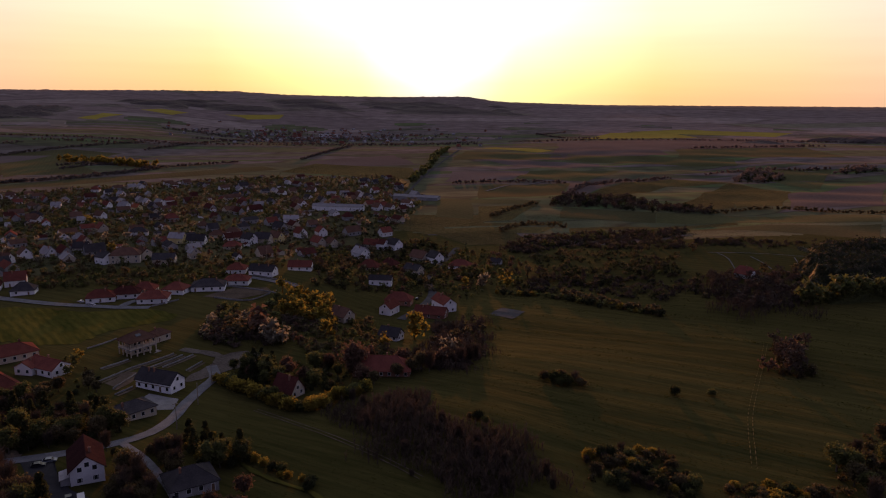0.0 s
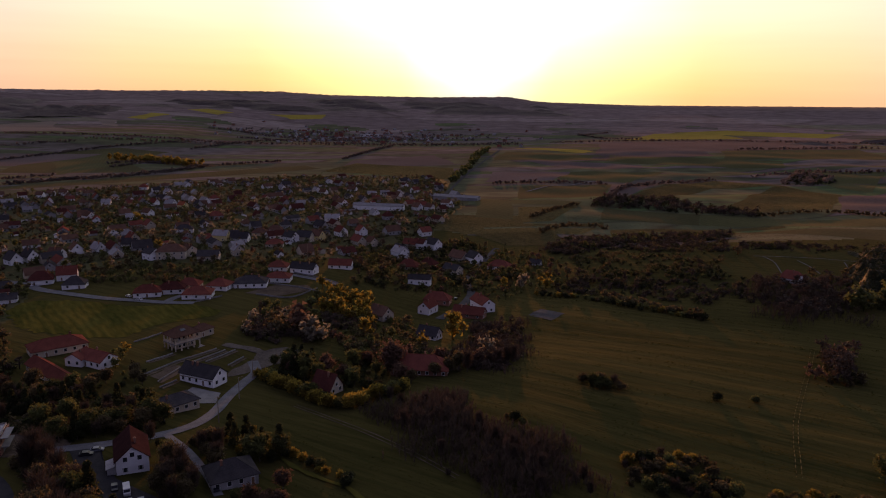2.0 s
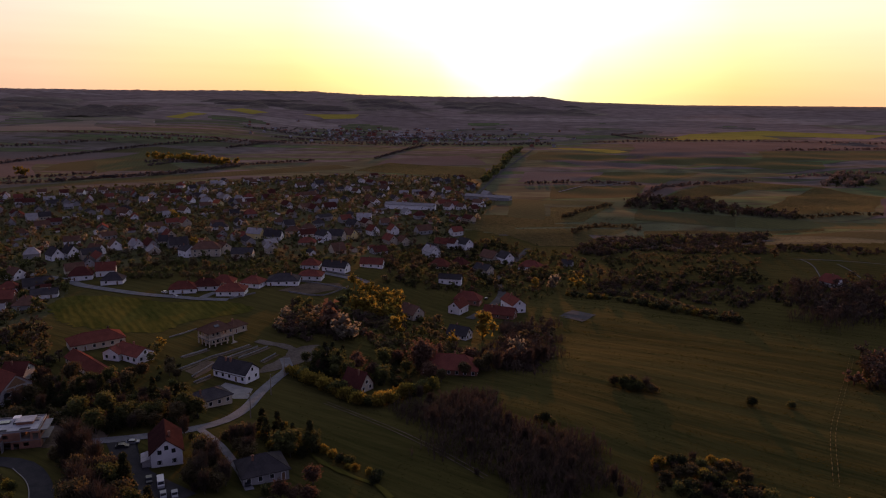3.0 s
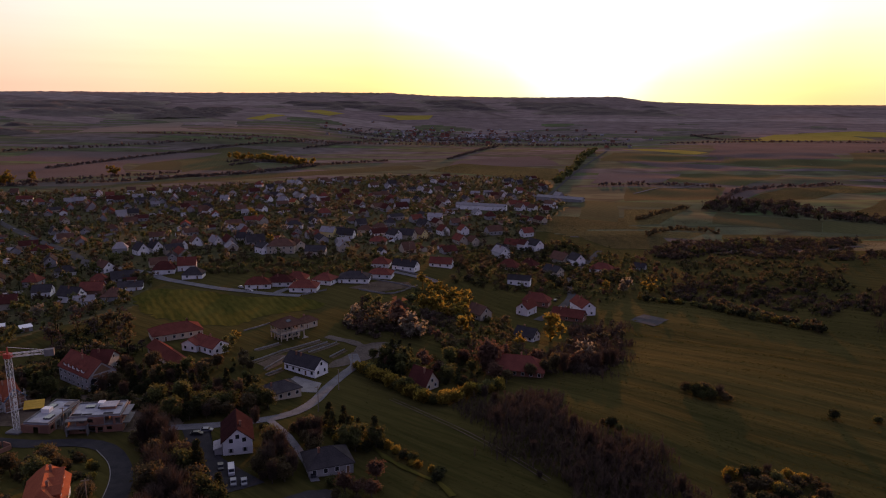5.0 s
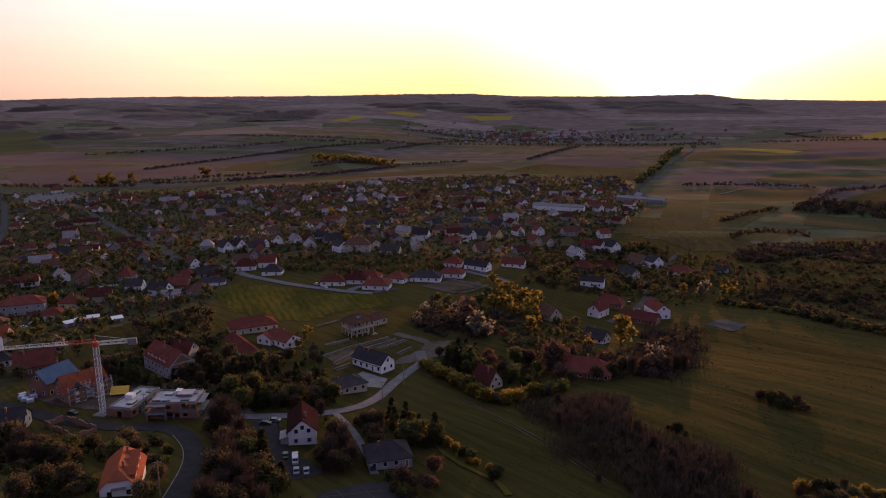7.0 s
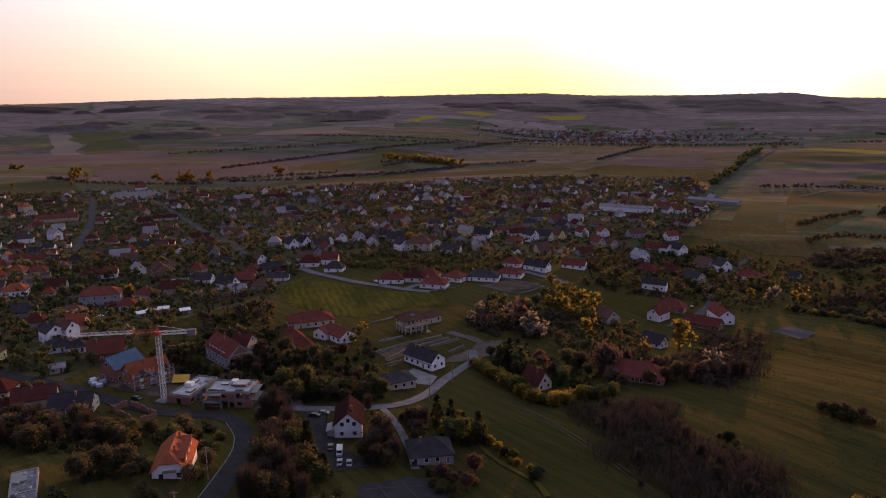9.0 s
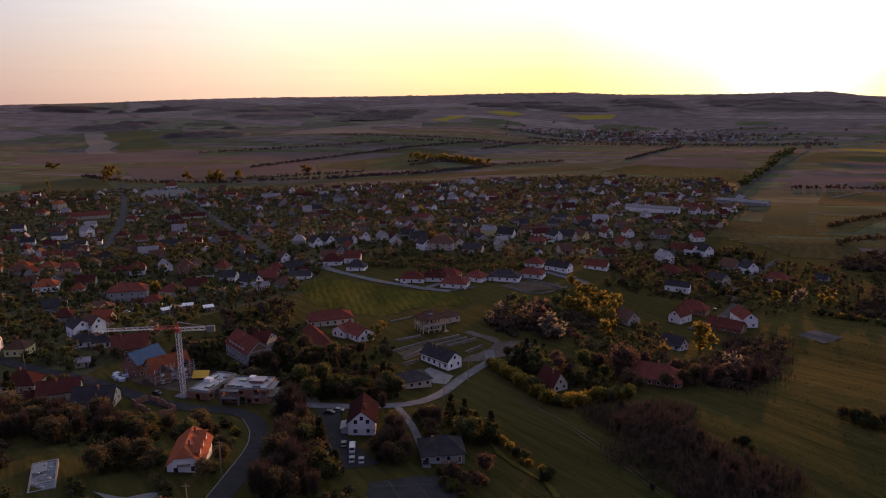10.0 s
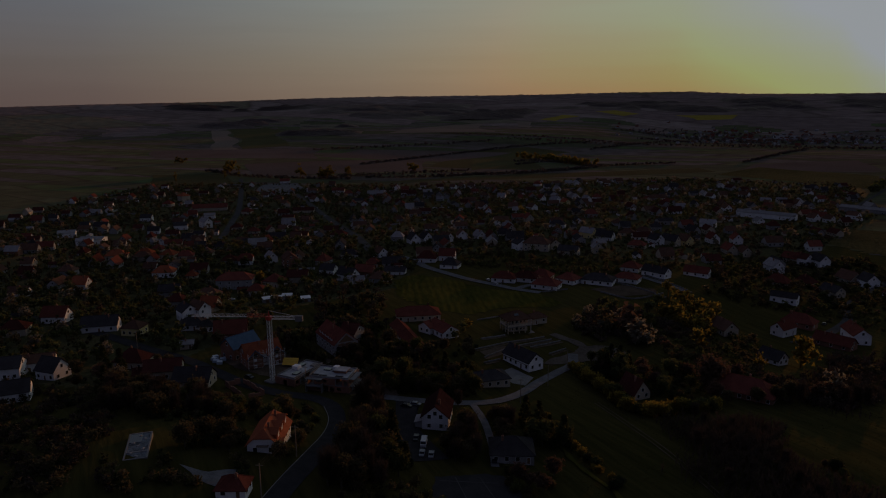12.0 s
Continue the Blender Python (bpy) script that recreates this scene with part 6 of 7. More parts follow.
def trunk_mesh(name, height, radius, limbs, spread, seed):
    rng = random.Random(seed)
    s = Shape()
    at, r = Vector((0, 0, -0.6)), radius
    for i in range(4):
        to = at + Vector((rng.uniform(-0.15, 0.15), rng.uniform(-0.15, 0.15), (height + 0.6) / 4))
        s.beam(at, to, r * 2, 0, r * 1.6)
        at, r = to, r * 0.8
    for i in range(limbs):
        ang = i * 2.4 + rng.uniform(-0.4, 0.4)
        z = height * rng.uniform(0.35, 0.95)
        tip = Vector((math.cos(ang) * spread, math.sin(ang) * spread, z + spread * rng.uniform(0.5, 1.1)))
        s.beam((0, 0, z), tip, radius * 0.8, 0, radius * 0.25)
    return s.mesh(name, M["bark"])


def twig_crown(name, R, H, base, count, seed):
    rng = np.random.default_rng(seed)
    ang = rng.uniform(0, 6.283, count)
    up = rng.uniform(0.05, 1, count)
    start = np.stack([np.cos(ang) * R * 0.45 * rng.uniform(0, 1, count), np.sin(ang) * R * 0.45 * rng.uniform(0, 1, count), base + H * up * 0.75], 1)
    way = np.stack([np.cos(ang), np.sin(ang), rng.uniform(0.8, 2.6, count)], 1) + rng.normal(0, 0.35, (count, 3))
    way /= np.linalg.norm(way, axis=1, keepdims=True)
    end = start + way * (R * rng.uniform(0.35, 0.75, (count, 1)))
    side = np.cross(way, rng.normal(size=(count, 3)))
    side /= np.linalg.norm(side, axis=1, keepdims=True)
    w = 0.05 * rng.uniform(0.6, 1.4, (count, 1))
    v = np.stack([start - side * w, start + side * w, end + side * w * 0.4, end - side * w * 0.4], 1).reshape(-1, 3)
    return mesh(name, v, np.arange(4 * count).reshape(-1, 4), [M["twig"]])


KINDS, SHAPES_OF = {}, {}


def tree_kind(key, leaf, shape, R, H, base, clumps, per, size, trunk, words, category="tree"):
    """Three forms of each kind, which all its trees share."""
    forms = []
    for f in range(3):
        rng = np.random.default_rng(len(KINDS) * 10 + f)
        if shape == "bare":
            crown = twig_crown("crown", R, H, base, clumps * per, len(KINDS) * 10 + f)
        else:
            pts, mids = crown_points(shape, rng, int(clumps * 1.8), max(8, int(per * 0.75)), R, H, base)
            v, q = foliage(pts, mids, size * 0.72, rng, 0.3 if leaf in ("yellow", "pale") else 0.5)
            crown = mesh("crown", v, q, [M["leaf_" + leaf]], None, True)
        forms.append((trunk_mesh("trunk", base + H * 0.45, trunk, 7 if shape != "cone" else 2, R * 0.5, f), crown))
    KINDS[key] = (forms, words, category)
    SHAPES_OF[key] = (leaf, shape, R, H, base)


tree_kind("broad", "olive", "round", 3.6, 6.0, 2.0, 30, 45, 0.41, 0.22, "broad leafy tree with olive-green leaves")
tree_kind("yellow", "yellow", "round", 3.4, 6.8, 0.7, 30, 48, 0.39, 0.22, "tree with golden yellow leaves")
tree_kind("rust", "rust", "round", 3.3, 5.5, 1.6, 28, 40, 0.39, 0.20, "tree with sparse rust-brown leaves")
tree_kind("pale", "pale", "round", 4.2, 7.5, 2.0, 34, 45, 0.32, 0.26, "pale silvery tree in thin leaf")
tree_kind("blossom", "blossom", "round", 3.2, 4.6, 1.4, 28, 40, 0.35, 0.18, "small tree with pinkish blossom")
tree_kind("conifer", "dark", "cone", 2.0, 8.0, 0.7, 38, 35, 0.41, 0.18, "slim dark green conifer tree")
tree_kind("poplar", "yellow", "round", 3.0, 14.0, 2.0, 40, 40, 0.58, 0.35, "tall poplar in yellow-green leaf")
tree_kind("bare", "twig", "bare", 2.7, 6.8, 1.2, 40, 24, 0.14, 0.12, "bare grey-brown tree without leaves")
tree_kind("bush", "olive", "round", 1.9, 2.3, 0.2, 19, 37, 0.30, 0.09, "dense rounded green bush", "bush")
tree_kind("gold_bush", "yellow", "round", 1.8, 2.1, 0.2, 19, 37, 0.27, 0.09, "bush with yellow-green leaves", "bush")
tree_kind("dark_bush", "dark", "round", 1.9, 2.4, 0.2, 19, 37, 0.31, 0.09, "dense dark green bush", "bush")
tree_kind("rust_bush", "rust", "round", 2.0, 2.4, 0.2, 19, 35, 0.30, 0.09, "bush with rust-brown leaves", "bush")
tree_kind("bare_bush", "twig", "bare", 1.9, 2.8, 0.2, 26, 12, 0.14, 0.07, "bare brown leafless shrub", "bush")
WISHES = []


def plant(key, x, y, size=1.0, group=""):
    WISHES.append((key, x, y, size, group))


def tree_object(key, x, y, size, group, n):
    forms, words, category = KINDS[key]
    trunk, crown = forms[n % 3]
    rng = random.Random(n * 17)
    t = new("bush" if category == "bush" else "tree")
    t.matrix_basis = Matrix.LocRotScale((x, y, ground(x, y)), Euler((0, 0, rng.uniform(0, 6.28))), Vector((size, size, size * rng.uniform(0.9, 1.15))))
    tagged(t, words, category, group or "trees and bushes of the valley")
    part("trunk", trunk, t)
    part("crown", crown, t)


def plant_all(most):
    """The nearest trees and bushes stand singly; those further off are joined by kind."""
    WISHES.sort(key=lambda w: math.hypot(w[1], w[2]))
    made, rest = {"tree": 0, "bush": 0}, {}
    for n, (key, x, y, size, group) in enumerate(WISHES):
        category = KINDS[key][2]
        if made[category] < most:
            made[category] += 1
            tree_object(key, x, y, size, group, n)
        else:
            rest.setdefault(key, []).append((x, y, size))
    for key, spots in rest.items():
        leaf, shape, R, H, base = SHAPES_OF[key]
        rng = np.random.default_rng(len(key) + len(spots))
        vs, fs, o = [], [], 0
        for x, y, size in spots:
            near = math.hypot(x, y) < 600
            at = np.array((x, y, ground(x, y) - 0.2))
            pts, mids = crown_points("round" if shape == "bare" else shape, rng, (8 if near else 5) * (2 if H > 10 else 1), 14 if near else 10, R * 0.95, H * 0.95, base * 0.3)
            mids[:, :3] = mids[:, :3] * size + at
            mids[:, 3] *= size
            v, q = foliage(pts * size + at, mids, (0.15 if near else 0.21) * R * size, rng, 0.3 if shape == "bare" else 0.6)
            vs.append(v)
            fs += [tuple(i + o for i in f) for f in q]
            o += len(v)
            tr = Shape().beam((x, y, ground(x, y) - 0.5), (x, y, ground(x, y) + (base + H * 0.4) * size), 0.3 * size)
            vs.append(np.array(tr.v))
            fs += [tuple(i + o for i in f) for f in tr.f]
            o += len(tr.v)
        mat = M["twig"] if shape == "bare" else M["leaf_" + leaf]
        me = mesh("distant_" + key, np.concatenate(vs), fs, [mat], None, True)
        tagged(new("distant_trees", me), KINDS[key][1] + "s further off, many together", "trees", kind="stuff")


def uneven(x, y, far=1.0):
    """A spot pushed about a little, so that no outline runs straight."""
    v = Vector((x * 0.06, y * 0.06, 5.0))
    return x + noise.noise(v) * 9 * far, y + noise.noise(v + Vector((40, 0, 0))) * 9 * far


def grove(poly, gap, keys, lo, hi, seed, clear=3.0, group=""):
    """Trees scattered in an outline, off the houses."""
    rng = random.Random(seed)
    xs, ys = [p[0] for p in poly], [p[1] for p in poly]
    area = abs(sum(a[0] * b[1] - b[0] * a[1] for a, b in zip(poly, poly[1:] + poly[:1]))) / 2
    want, done = int(area / (gap * gap)), []
    for _ in range(want * 12):
        if len(done) >= want:
            break
        x, y = rng.uniform(min(xs), max(xs)), rng.uniform(min(ys), max(ys))
        ux, uy = uneven(x, y)
        if not bool(inside(poly, np.array([ux]), np.array([uy]))[0]) or any((x - a) ** 2 + (y - b) ** 2 < (gap * 0.62) ** 2 for a, b in done):
            continue
        if any((x - a) ** 2 + (y - b) ** 2 < (r + clear) ** 2 for a, b, r in PLACED) or on_street(x, y, 5) or on_lane(x, y):
            continue
        done.append((x, y))
        plant(rng.choice(keys), x, y, rng.uniform(lo, hi), group)


def hedge(points, gap, keys, lo, hi, seed, wide=1.5):
    rng = random.Random(seed)
    for p in smooth_line(points, gap):
        plant(rng.choice(keys), p[0] + rng.uniform(-wide, wide), p[1] + rng.uniform(-wide, wide), rng.uniform(lo, hi), "hedge")


LANES = [((-88, 92), (-96, 109), 6), ((-96, 109), (-110, 141), 6), ((-110, 141), (-119, 155), 6), ((-119, 155), (-138, 166), 6), ((-138, 166), (-189, 164), 6), ((-189, 164), (-300, 172), 6), ((-122, 180), (-97, 194), 4), ((-97, 194), (-88, 216), 5),
         ((-88, 216), (-87, 257), 5), ((-95, 195), (-66, 162), 4), ((-108, 172), (-84, 152), 7), ((-104, 230), (-92, 232), 6), ((-303, 405), (-205, 356), 4), ((-205, 356), (-150, 350), 4), ((-22, 362), (-6, 421), 4), ((-75, 146), (-56, 146), 7)]


def on_lane(x, y):
    p = Vector((x, y))
    for a, b, gap in LANES:
        a, b = Vector(a), Vector(b)
        t = max(0, min(1, (p - a).dot(b - a) / (b - a).length_squared))
        if (p - a - (b - a) * t).length < gap:
            return True
    return False


# single trees that stand out
for x, y, s in ((-107, 124, 0.9), (-109, 129, 0.8), (-105.5, 119, 0.8), (-112, 133, 0.9), (-121, 117, 0.8), (-118, 113, 0.7)):
    plant("bush" if s > 0.85 else "rust", x, y, s)
for x, y, s in ((-30, 252, 1.1), (-25, 249, 0.8), (-17, 256, 0.9), (-12, 262, 0.9), (-34, 258, 1.1)):
    plant("blossom" if s > 1 else "rust", x, y, s)
for key, x, y, s in (("pale", -77, 300, 1.7), ("pale", -70, 297, 1.3), ("blossom", -84, 312, 2.9), ("rust", -95, 310, 1.8), ("rust", -90, 303, 1.4), ("yellow", -13, 322, 2.3), ("yellow", -52, 314, 1.7), ("yellow", -26, 304, 1.1), ("pale", 3, 286, 1.3), ("blossom", -34, 262, 1.9), ("yellow", 41, 440, 1.8), ("pale", 25, 438, 1.4), ("yellow", 14, 435, 1.3), ("rust", 57, 463, 1.7), ("rust", 68, 453, 1.4),
                     ("dark_bush", 12, 213, 1.15), ("bush", 14.5, 210, 0.9), ("yellow", -325, 300, 1.5), ("rust", -277, 379, 1.6), ("rust", -156, 225, 1.2), ("yellow", -145, 268, 0.8), ("yellow", -240, 502, 1.3), ("yellow", -332, 657, 1.6),
                     ("poplar", -988, 788, 1.8), ("poplar", -980, 812, 1.9), ("poplar", -883, 865, 2.1), ("poplar", -848, 879, 1.8), ("poplar", -835, 890, 1.9), ("poplar", -815, 914, 1.8), ("poplar", -1007, 705, 1.5),
                     ("rust_bush", 40, 258, 1.3), ("bush", 43, 255, 1.7), ("rust_bush", 46, 257, 1.5), ("bush", 48, 253, 1.6), ("bare_bush", 51, 255, 1.5), ("rust_bush", 53, 252, 1.3), ("bush", 45, 252, 1.1), ("dark_bush", 86, 245, 1.2), ("bush", 100, 246, 1.0)):
    plant(key, x, y, s)

grove([(-36, 227), (-17, 235), (2, 215), (25, 194), (36, 177), (2, 166), (-11, 184), (-26, 203)], 9.5, ("bare", "bare_bush", "bare", "rust_bush"), 0.55, 0.8, 1, group="bare wood on the slope")
hedge([(-84, 253), (-67, 238), (-54, 227), (-45, 225), (-30, 238), (-27, 241)], 1.7, ("gold_bush", "bush", "gold_bush"), 1.3, 2.0, 2, 1.2)
grove([(-84, 251), (-82, 263), (-74, 282), (-64, 267), (-70, 246)], 5.0, ("conifer", "conifer", "dark_bush", "broad"), 0.6, 1.0, 3)
grove([(-108, 300), (-114, 345), (-90, 349), (-68, 305), (-85, 288)], 7.0, ("rust", "bare", "broad", "pale", "bare_bush"), 0.7, 1.1, 4)
grove([(-92, 350), (-92, 390), (-66, 383), (-54, 338)], 7.5, ("yellow", "broad", "yellow", "yellow"), 1.2, 1.7, 5)
grove([(-4, 305), (-3, 351), (21, 355), (20, 293), (9, 266)], 5.5, ("bare", "rust", "bare", "rust_bush", "bare_bush"), 0.7, 1.1, 6)
grove([(46, 575), (115, 627), (222, 650), (215, 606), (120, 592), (70, 545)], 8.0, ("broad", "bare", "rust", "rust_bush", "dark_bush", "bare_bush"), 0.7, 1.2, 7)
grove([(46, 560), (200, 590), (169, 464), (97, 444), (43, 452)], 19.0, ("bush", "bare", "rust", "bush", "dark_bush", "bare_bush", "rust_bush"), 0.7, 1.3, 36)
grove([(60, 470), (150, 490), (160, 440), (97, 430)], 11.0, ("bush", "bare", "rust_bush", "dark_bush", "bare_bush"), 0.8, 1.4, 37)
grove([(163, 435), (232, 445), (192, 364), (155, 362)], 8.0, ("bare", "rust", "bare", "blossom", "dark_bush"), 0.8, 1.2, 8)
grove([(274, 515), (350, 551), (263, 407), (229, 419)], 11.0, ("broad", "bare", "conifer", "dark_bush"), 0.9, 1.3, 9)
hedge([(34, 422), (61, 414), (81, 395), (100, 379), (117, 363)], 2.0, ("gold_bush", "bush", "rust_bush", "dark_bush"), 1.1, 1.9, 10, 2)
hedge([(197, 374), (220, 382), (246, 385)], 2.4, ("bush", "broad", "dark_bush"), 1.5, 2.4, 11, 3)
grove([(134, 270), (152, 312), (166, 314), (148, 268)], 6.0, ("bare", "blossom", "bare", "rust_bush"), 1.3, 1.9, 12)
grove([(41, 181), (48, 198), (69, 199), (72, 183), (63, 168)], 4.2, ("bush", "rust_bush", "gold_bush", "bare_bush", "dark_bush"), 0.8, 1.4, 13)
grove([(123, 202), (146, 216), (118, 170), (105, 169)], 5.5, ("rust", "bare", "rust_bush", "broad"), 0.8, 1.2, 14)
grove([(79, 177), (92, 181), (107, 176), (103, 165), (77, 164)], 4.0, ("gold_bush", "bush", "rust_bush"), 0.8, 1.3, 15)
grove([(-134, 175), (-118, 174), (-104, 162), (-92, 148), (-84, 138), (-89, 118), (-104, 146), (-118, 162)], 3.8, ("bare", "rust", "bare", "bare_bush", "rust_bush", "rust"), 0.9, 1.4, 16, 2)
grove([(-86, 176), (-79, 182), (-70, 168), (-76, 152), (-82, 150), (-84, 162)], 4.0, ("bare", "rust", "bare", "bare_bush", "rust_bush", "rust"), 0.7, 1.1, 38, 1)
grove([(-98, 150), (-86, 142), (-80, 126), (-92, 118), (-100, 138)], 4.0, ("bare", "rust", "bare", "bare_bush", "rust_bush", "rust"), 0.8, 1.2, 39, 1)
grove([(-137, 157), (-125, 155), (-113, 140), (-104, 128), (-110, 132), (-122, 145)], 4.0, ("rust_bush", "bush", "bare_bush", "gold_bush"), 0.8, 1.3, 17)
grove([(-204, 133), (-175, 142), (-156, 147), (-135, 129), (-161, 119), (-190, 112)], 4.5, ("bare", "rust", "bare", "bare_bush", "rust_bush", "rust"), 0.8, 1.2, 18)
grove([(-143, 118), (-128, 126), (-120, 118), (-125, 105)], 4.5, ("rust_bush", "dark_bush", "rust"), 0.7, 1.1, 19)
grove([(-128, 97), (-109, 113), (-101, 104), (-118, 90)], 4.5, ("rust", "dark_bush", "bush"), 0.7, 1.0, 20)
grove([(-156, 210), (-144, 223), (-113, 228), (-99, 203), (-129, 182)], 5.5, ("dark_bush", "broad", "rust_bush", "bare", "conifer"), 0.6, 1.0, 21)
grove([(-170, 234), (-148, 241), (-133, 230), (-150, 216)], 6.0, ("dark_bush", "rust", "broad"), 0.7, 1.0, 22)
grove([(-76, 343), (-36, 355), (-23, 291), (-46, 269), (-64, 302)], 6.8, ("dark_bush", "broad", "rust", "blossom", "conifer", "bush", "bare"), 0.6, 1.1, 23)
grove([(-81, 260), (-46, 277), (-36, 245), (-61, 238)], 6.0, ("dark_bush", "broad", "bush", "blossom", "rust_bush"), 0.6, 1.0, 24)
grove([(-20, 262), (-36, 290), (0, 300), (8, 272)], 6.5, ("blossom", "rust", "bush", "bare"), 0.6, 1.1, 25)
grove([(-108, 556), (-11, 616), (29, 464), (-30, 419), (-76, 405)], 9.5, ("rust", "broad", "bush", "rust", "bare", "bush", "rust_bush"), 0.6, 1.1, 26)
grove([(-222, 388), (-255, 412), (-240, 445), (-165, 455), (-110, 485), (-104, 455), (-150, 402), (-190, 388)], 11.0, ("rust", "broad", "rust", "rust", "broad"), 0.6, 1.1, 62, 1.5)
grove([(-62, 405), (-108, 540), (-20, 612), (44, 572), (60, 520), (48, 440), (12, 405), (-30, 415)], 13.0, ("rust", "broad", "blossom", "rust", "conifer", "broad"), 0.6, 1.15, 61, 1.5)
grove([(-109, 208), (-93, 204), (-85, 177), (-87, 171), (-95, 186)], 4.5, ("rust", "bush", "bare_bush", "rust_bush"), 0.6, 0.95, 27)
grove([(-83, 198), (-66, 203), (-55, 186), (-62, 182)], 4.5, ("conifer", "dark_bush", "bush", "gold_bush"), 0.7, 1.1, 28)
hedge([(-69, 198), (-55, 187), (-45, 180), (-34, 172)], 2.6, ("bush", "gold_bush", "dark_bush"), 0.7, 1.1, 29)
grove([(-65, 163), (-48, 170), (-41, 157), (-54, 149)], 4.5, ("rust_bush", "blossom", "bush"), 0.6, 1.0, 30)
grove([(-233, 261), (-219, 289), (-175, 241), (-169, 226), (-203, 229)], 6.5, ("dark_bush", "rust", "conifer", "dark_bush", "bare"), 1.2, 1.8, 31)
grove([(-219, 225), (-189, 218), (-169, 196), (-184, 196)], 6.5, ("conifer", "dark_bush", "rust"), 0.8, 1.1, 32)
grove([(-330, 215), (-266, 202), (-240, 180), (-271, 176)], 10, ("conifer", "dark_bush", "broad", "bush"), 0.7, 1.1, 33)
# trees between the site, the guest house and the yards
grove([(-200, 195), (-150, 188), (-142, 225), (-175, 248), (-208, 230)], 6.5, ("rust", "broad", "bare", "dark_bush", "rust_bush"), 0.7, 1.1, 51, 1.5)
grove([(-89, 165), (-76, 158), (-72, 186), (-86, 197)], 5.0, ("rust", "broad", "bare", "rust_bush"), 0.7, 1.1, 52, 1.5)
grove([(-120, 206), (-98, 204), (-93, 186), (-120, 186)], 5.0, ("rust", "bare", "dark_bush", "broad"), 0.7, 1.05, 53, 1.5)
grove([(-160, 150), (-150, 128), (-125, 133), (-116, 145), (-135, 157)], 6.0, ("rust", "broad", "bush", "rust_bush"), 0.7, 1.0, 55, 2.0)
grove([(-135, 232), (-118, 230), (-126, 246), (-150, 270), (-160, 262)], 6.0, ("rust", "dark_bush", "bush", "broad"), 0.6, 0.9, 56, 1.5)
grove([(-62, 190), (-52, 184), (-58, 176), (-68, 184)], 4.0, ("dark_bush", "conifer", "broad"), 0.8, 1.2, 57, 1.0)
# dark trees below the parking yard
for key, x, y, size in (("broad", -97, 149, 1.15), ("conifer", -93, 150, 1.25), ("rust", -91, 144, 1.15), ("broad", -87, 140, 1.1), ("conifer", -84.5, 145, 0.9), ("rust", -103, 156, 1.1), ("broad", -82, 139, 0.9)):
    plant(key, x, y, size)
# gardens of the town
grove([(-262, 390), (-232, 314), (-248, 258), (-200, 200), (-240, 130), (-420, 120), (-560, 300), (-480, 430), (-330, 430)], 12.0, ("broad", "rust", "broad", "broad", "dark_bush", "conifer", "bush", "gold_bush"), 0.8, 1.35, 35, 1.5)
grove(TOWN, 12.0, ("broad", "rust", "broad", "rust", "blossom", "rust", "broad", "pale", "bush", "rust", "rust_bush", "conifer"), 0.6, 1.15, 34, 1.5)
plant_all(295)


def thicket(name, polys, leaf, label, gap, height, seed):
    """Undergrowth too dense to tell apart: low leaf clumps joined in one mesh."""
    rng = np.random.default_rng(seed)
    vs, fs, o = [], [], 0
    for poly in polys:
        xs, ys = [p[0] for p in poly], [p[1] for p in poly]
        n = int((max(xs) - min(xs)) * (max(ys) - min(ys)) / gap ** 2)
        px, py = rng.uniform(min(xs), max(xs), n), rng.uniform(min(ys), max(ys), n)
        for x, y in zip(px[inside(poly, px, py)], py[inside(poly, px, py)]):
            if noise.noise(Vector((x * 0.09, y * 0.09, 2.0))) < -0.12 or on_lane(x, y) or any((x - a) ** 2 + (y - b) ** 2 < (r * 0.8 + 1.5) ** 2 for a, b, r in PLACED):
                continue
            h = height * rng.uniform(0.4, 1.3)
            pts, mids = crown_points("round", rng, 5, 12, h * 0.7, h, 0)
            mids[:, :3] += (x, y, ground(x, y) - 0.2)
            v, q = foliage(pts + (x, y, ground(x, y) - 0.2), mids, 0.10 * h + 0.08, rng, 0.2 if leaf == "twig" else 0.42)
            vs.append(v)
            fs += [tuple(i + o for i in f) for f in q]
            o += len(v)
    me = mesh(name, np.concatenate(vs), fs, [M["leaf_" + leaf] if leaf != "twig" else M["twig"]], None, True)
    tagged(new(name, me), label, "undergrowth", kind="stuff")


NEAR_L = [(-134, 175), (-118, 174), (-104, 162), (-92, 148), (-84, 138), (-89, 118), (-104, 146), (-118, 162)]
ROADSIDE = [(-137, 160), (-125, 155), (-113, 140), (-104, 128), (-100, 112), (-112, 130), (-122, 145)]
HILL_L = [(-204, 140), (-175, 148), (-156, 150), (-135, 132), (-150, 119), (-190, 108), (-215, 120)]
HILL_M = [(-143, 118), (-128, 128), (-118, 118), (-125, 105)]
HILL_N = [(-128, 97), (-109, 113), (-101, 104), (-118, 88)]
GARDEN_A = [(-158, 206), (-144, 223), (-113, 222), (-99, 203), (-129, 182), (-150, 192)]
GARDEN_B = [(-175, 236), (-148, 241), (-133, 230), (-150, 212)]
GARDEN_C = [(-76, 343), (-36, 355), (-23, 291), (-46, 265), (-64, 302)]
GARDEN_D = [(-81, 260), (-46, 277), (-30, 250), (-61, 238)]
WOOD_A = [(-36, 227), (-17, 235), (2, 215), (25, 194), (36, 177), (2, 166), (-11, 184), (-26, 203)]
WOOD_B = [(-108, 300), (-114, 345), (-90, 349), (-60, 340), (-68, 300), (-85, 288)]
WOOD_C = [(-20, 262), (-4, 305), (-3, 351), (21, 355), (20, 293), (9, 266)]
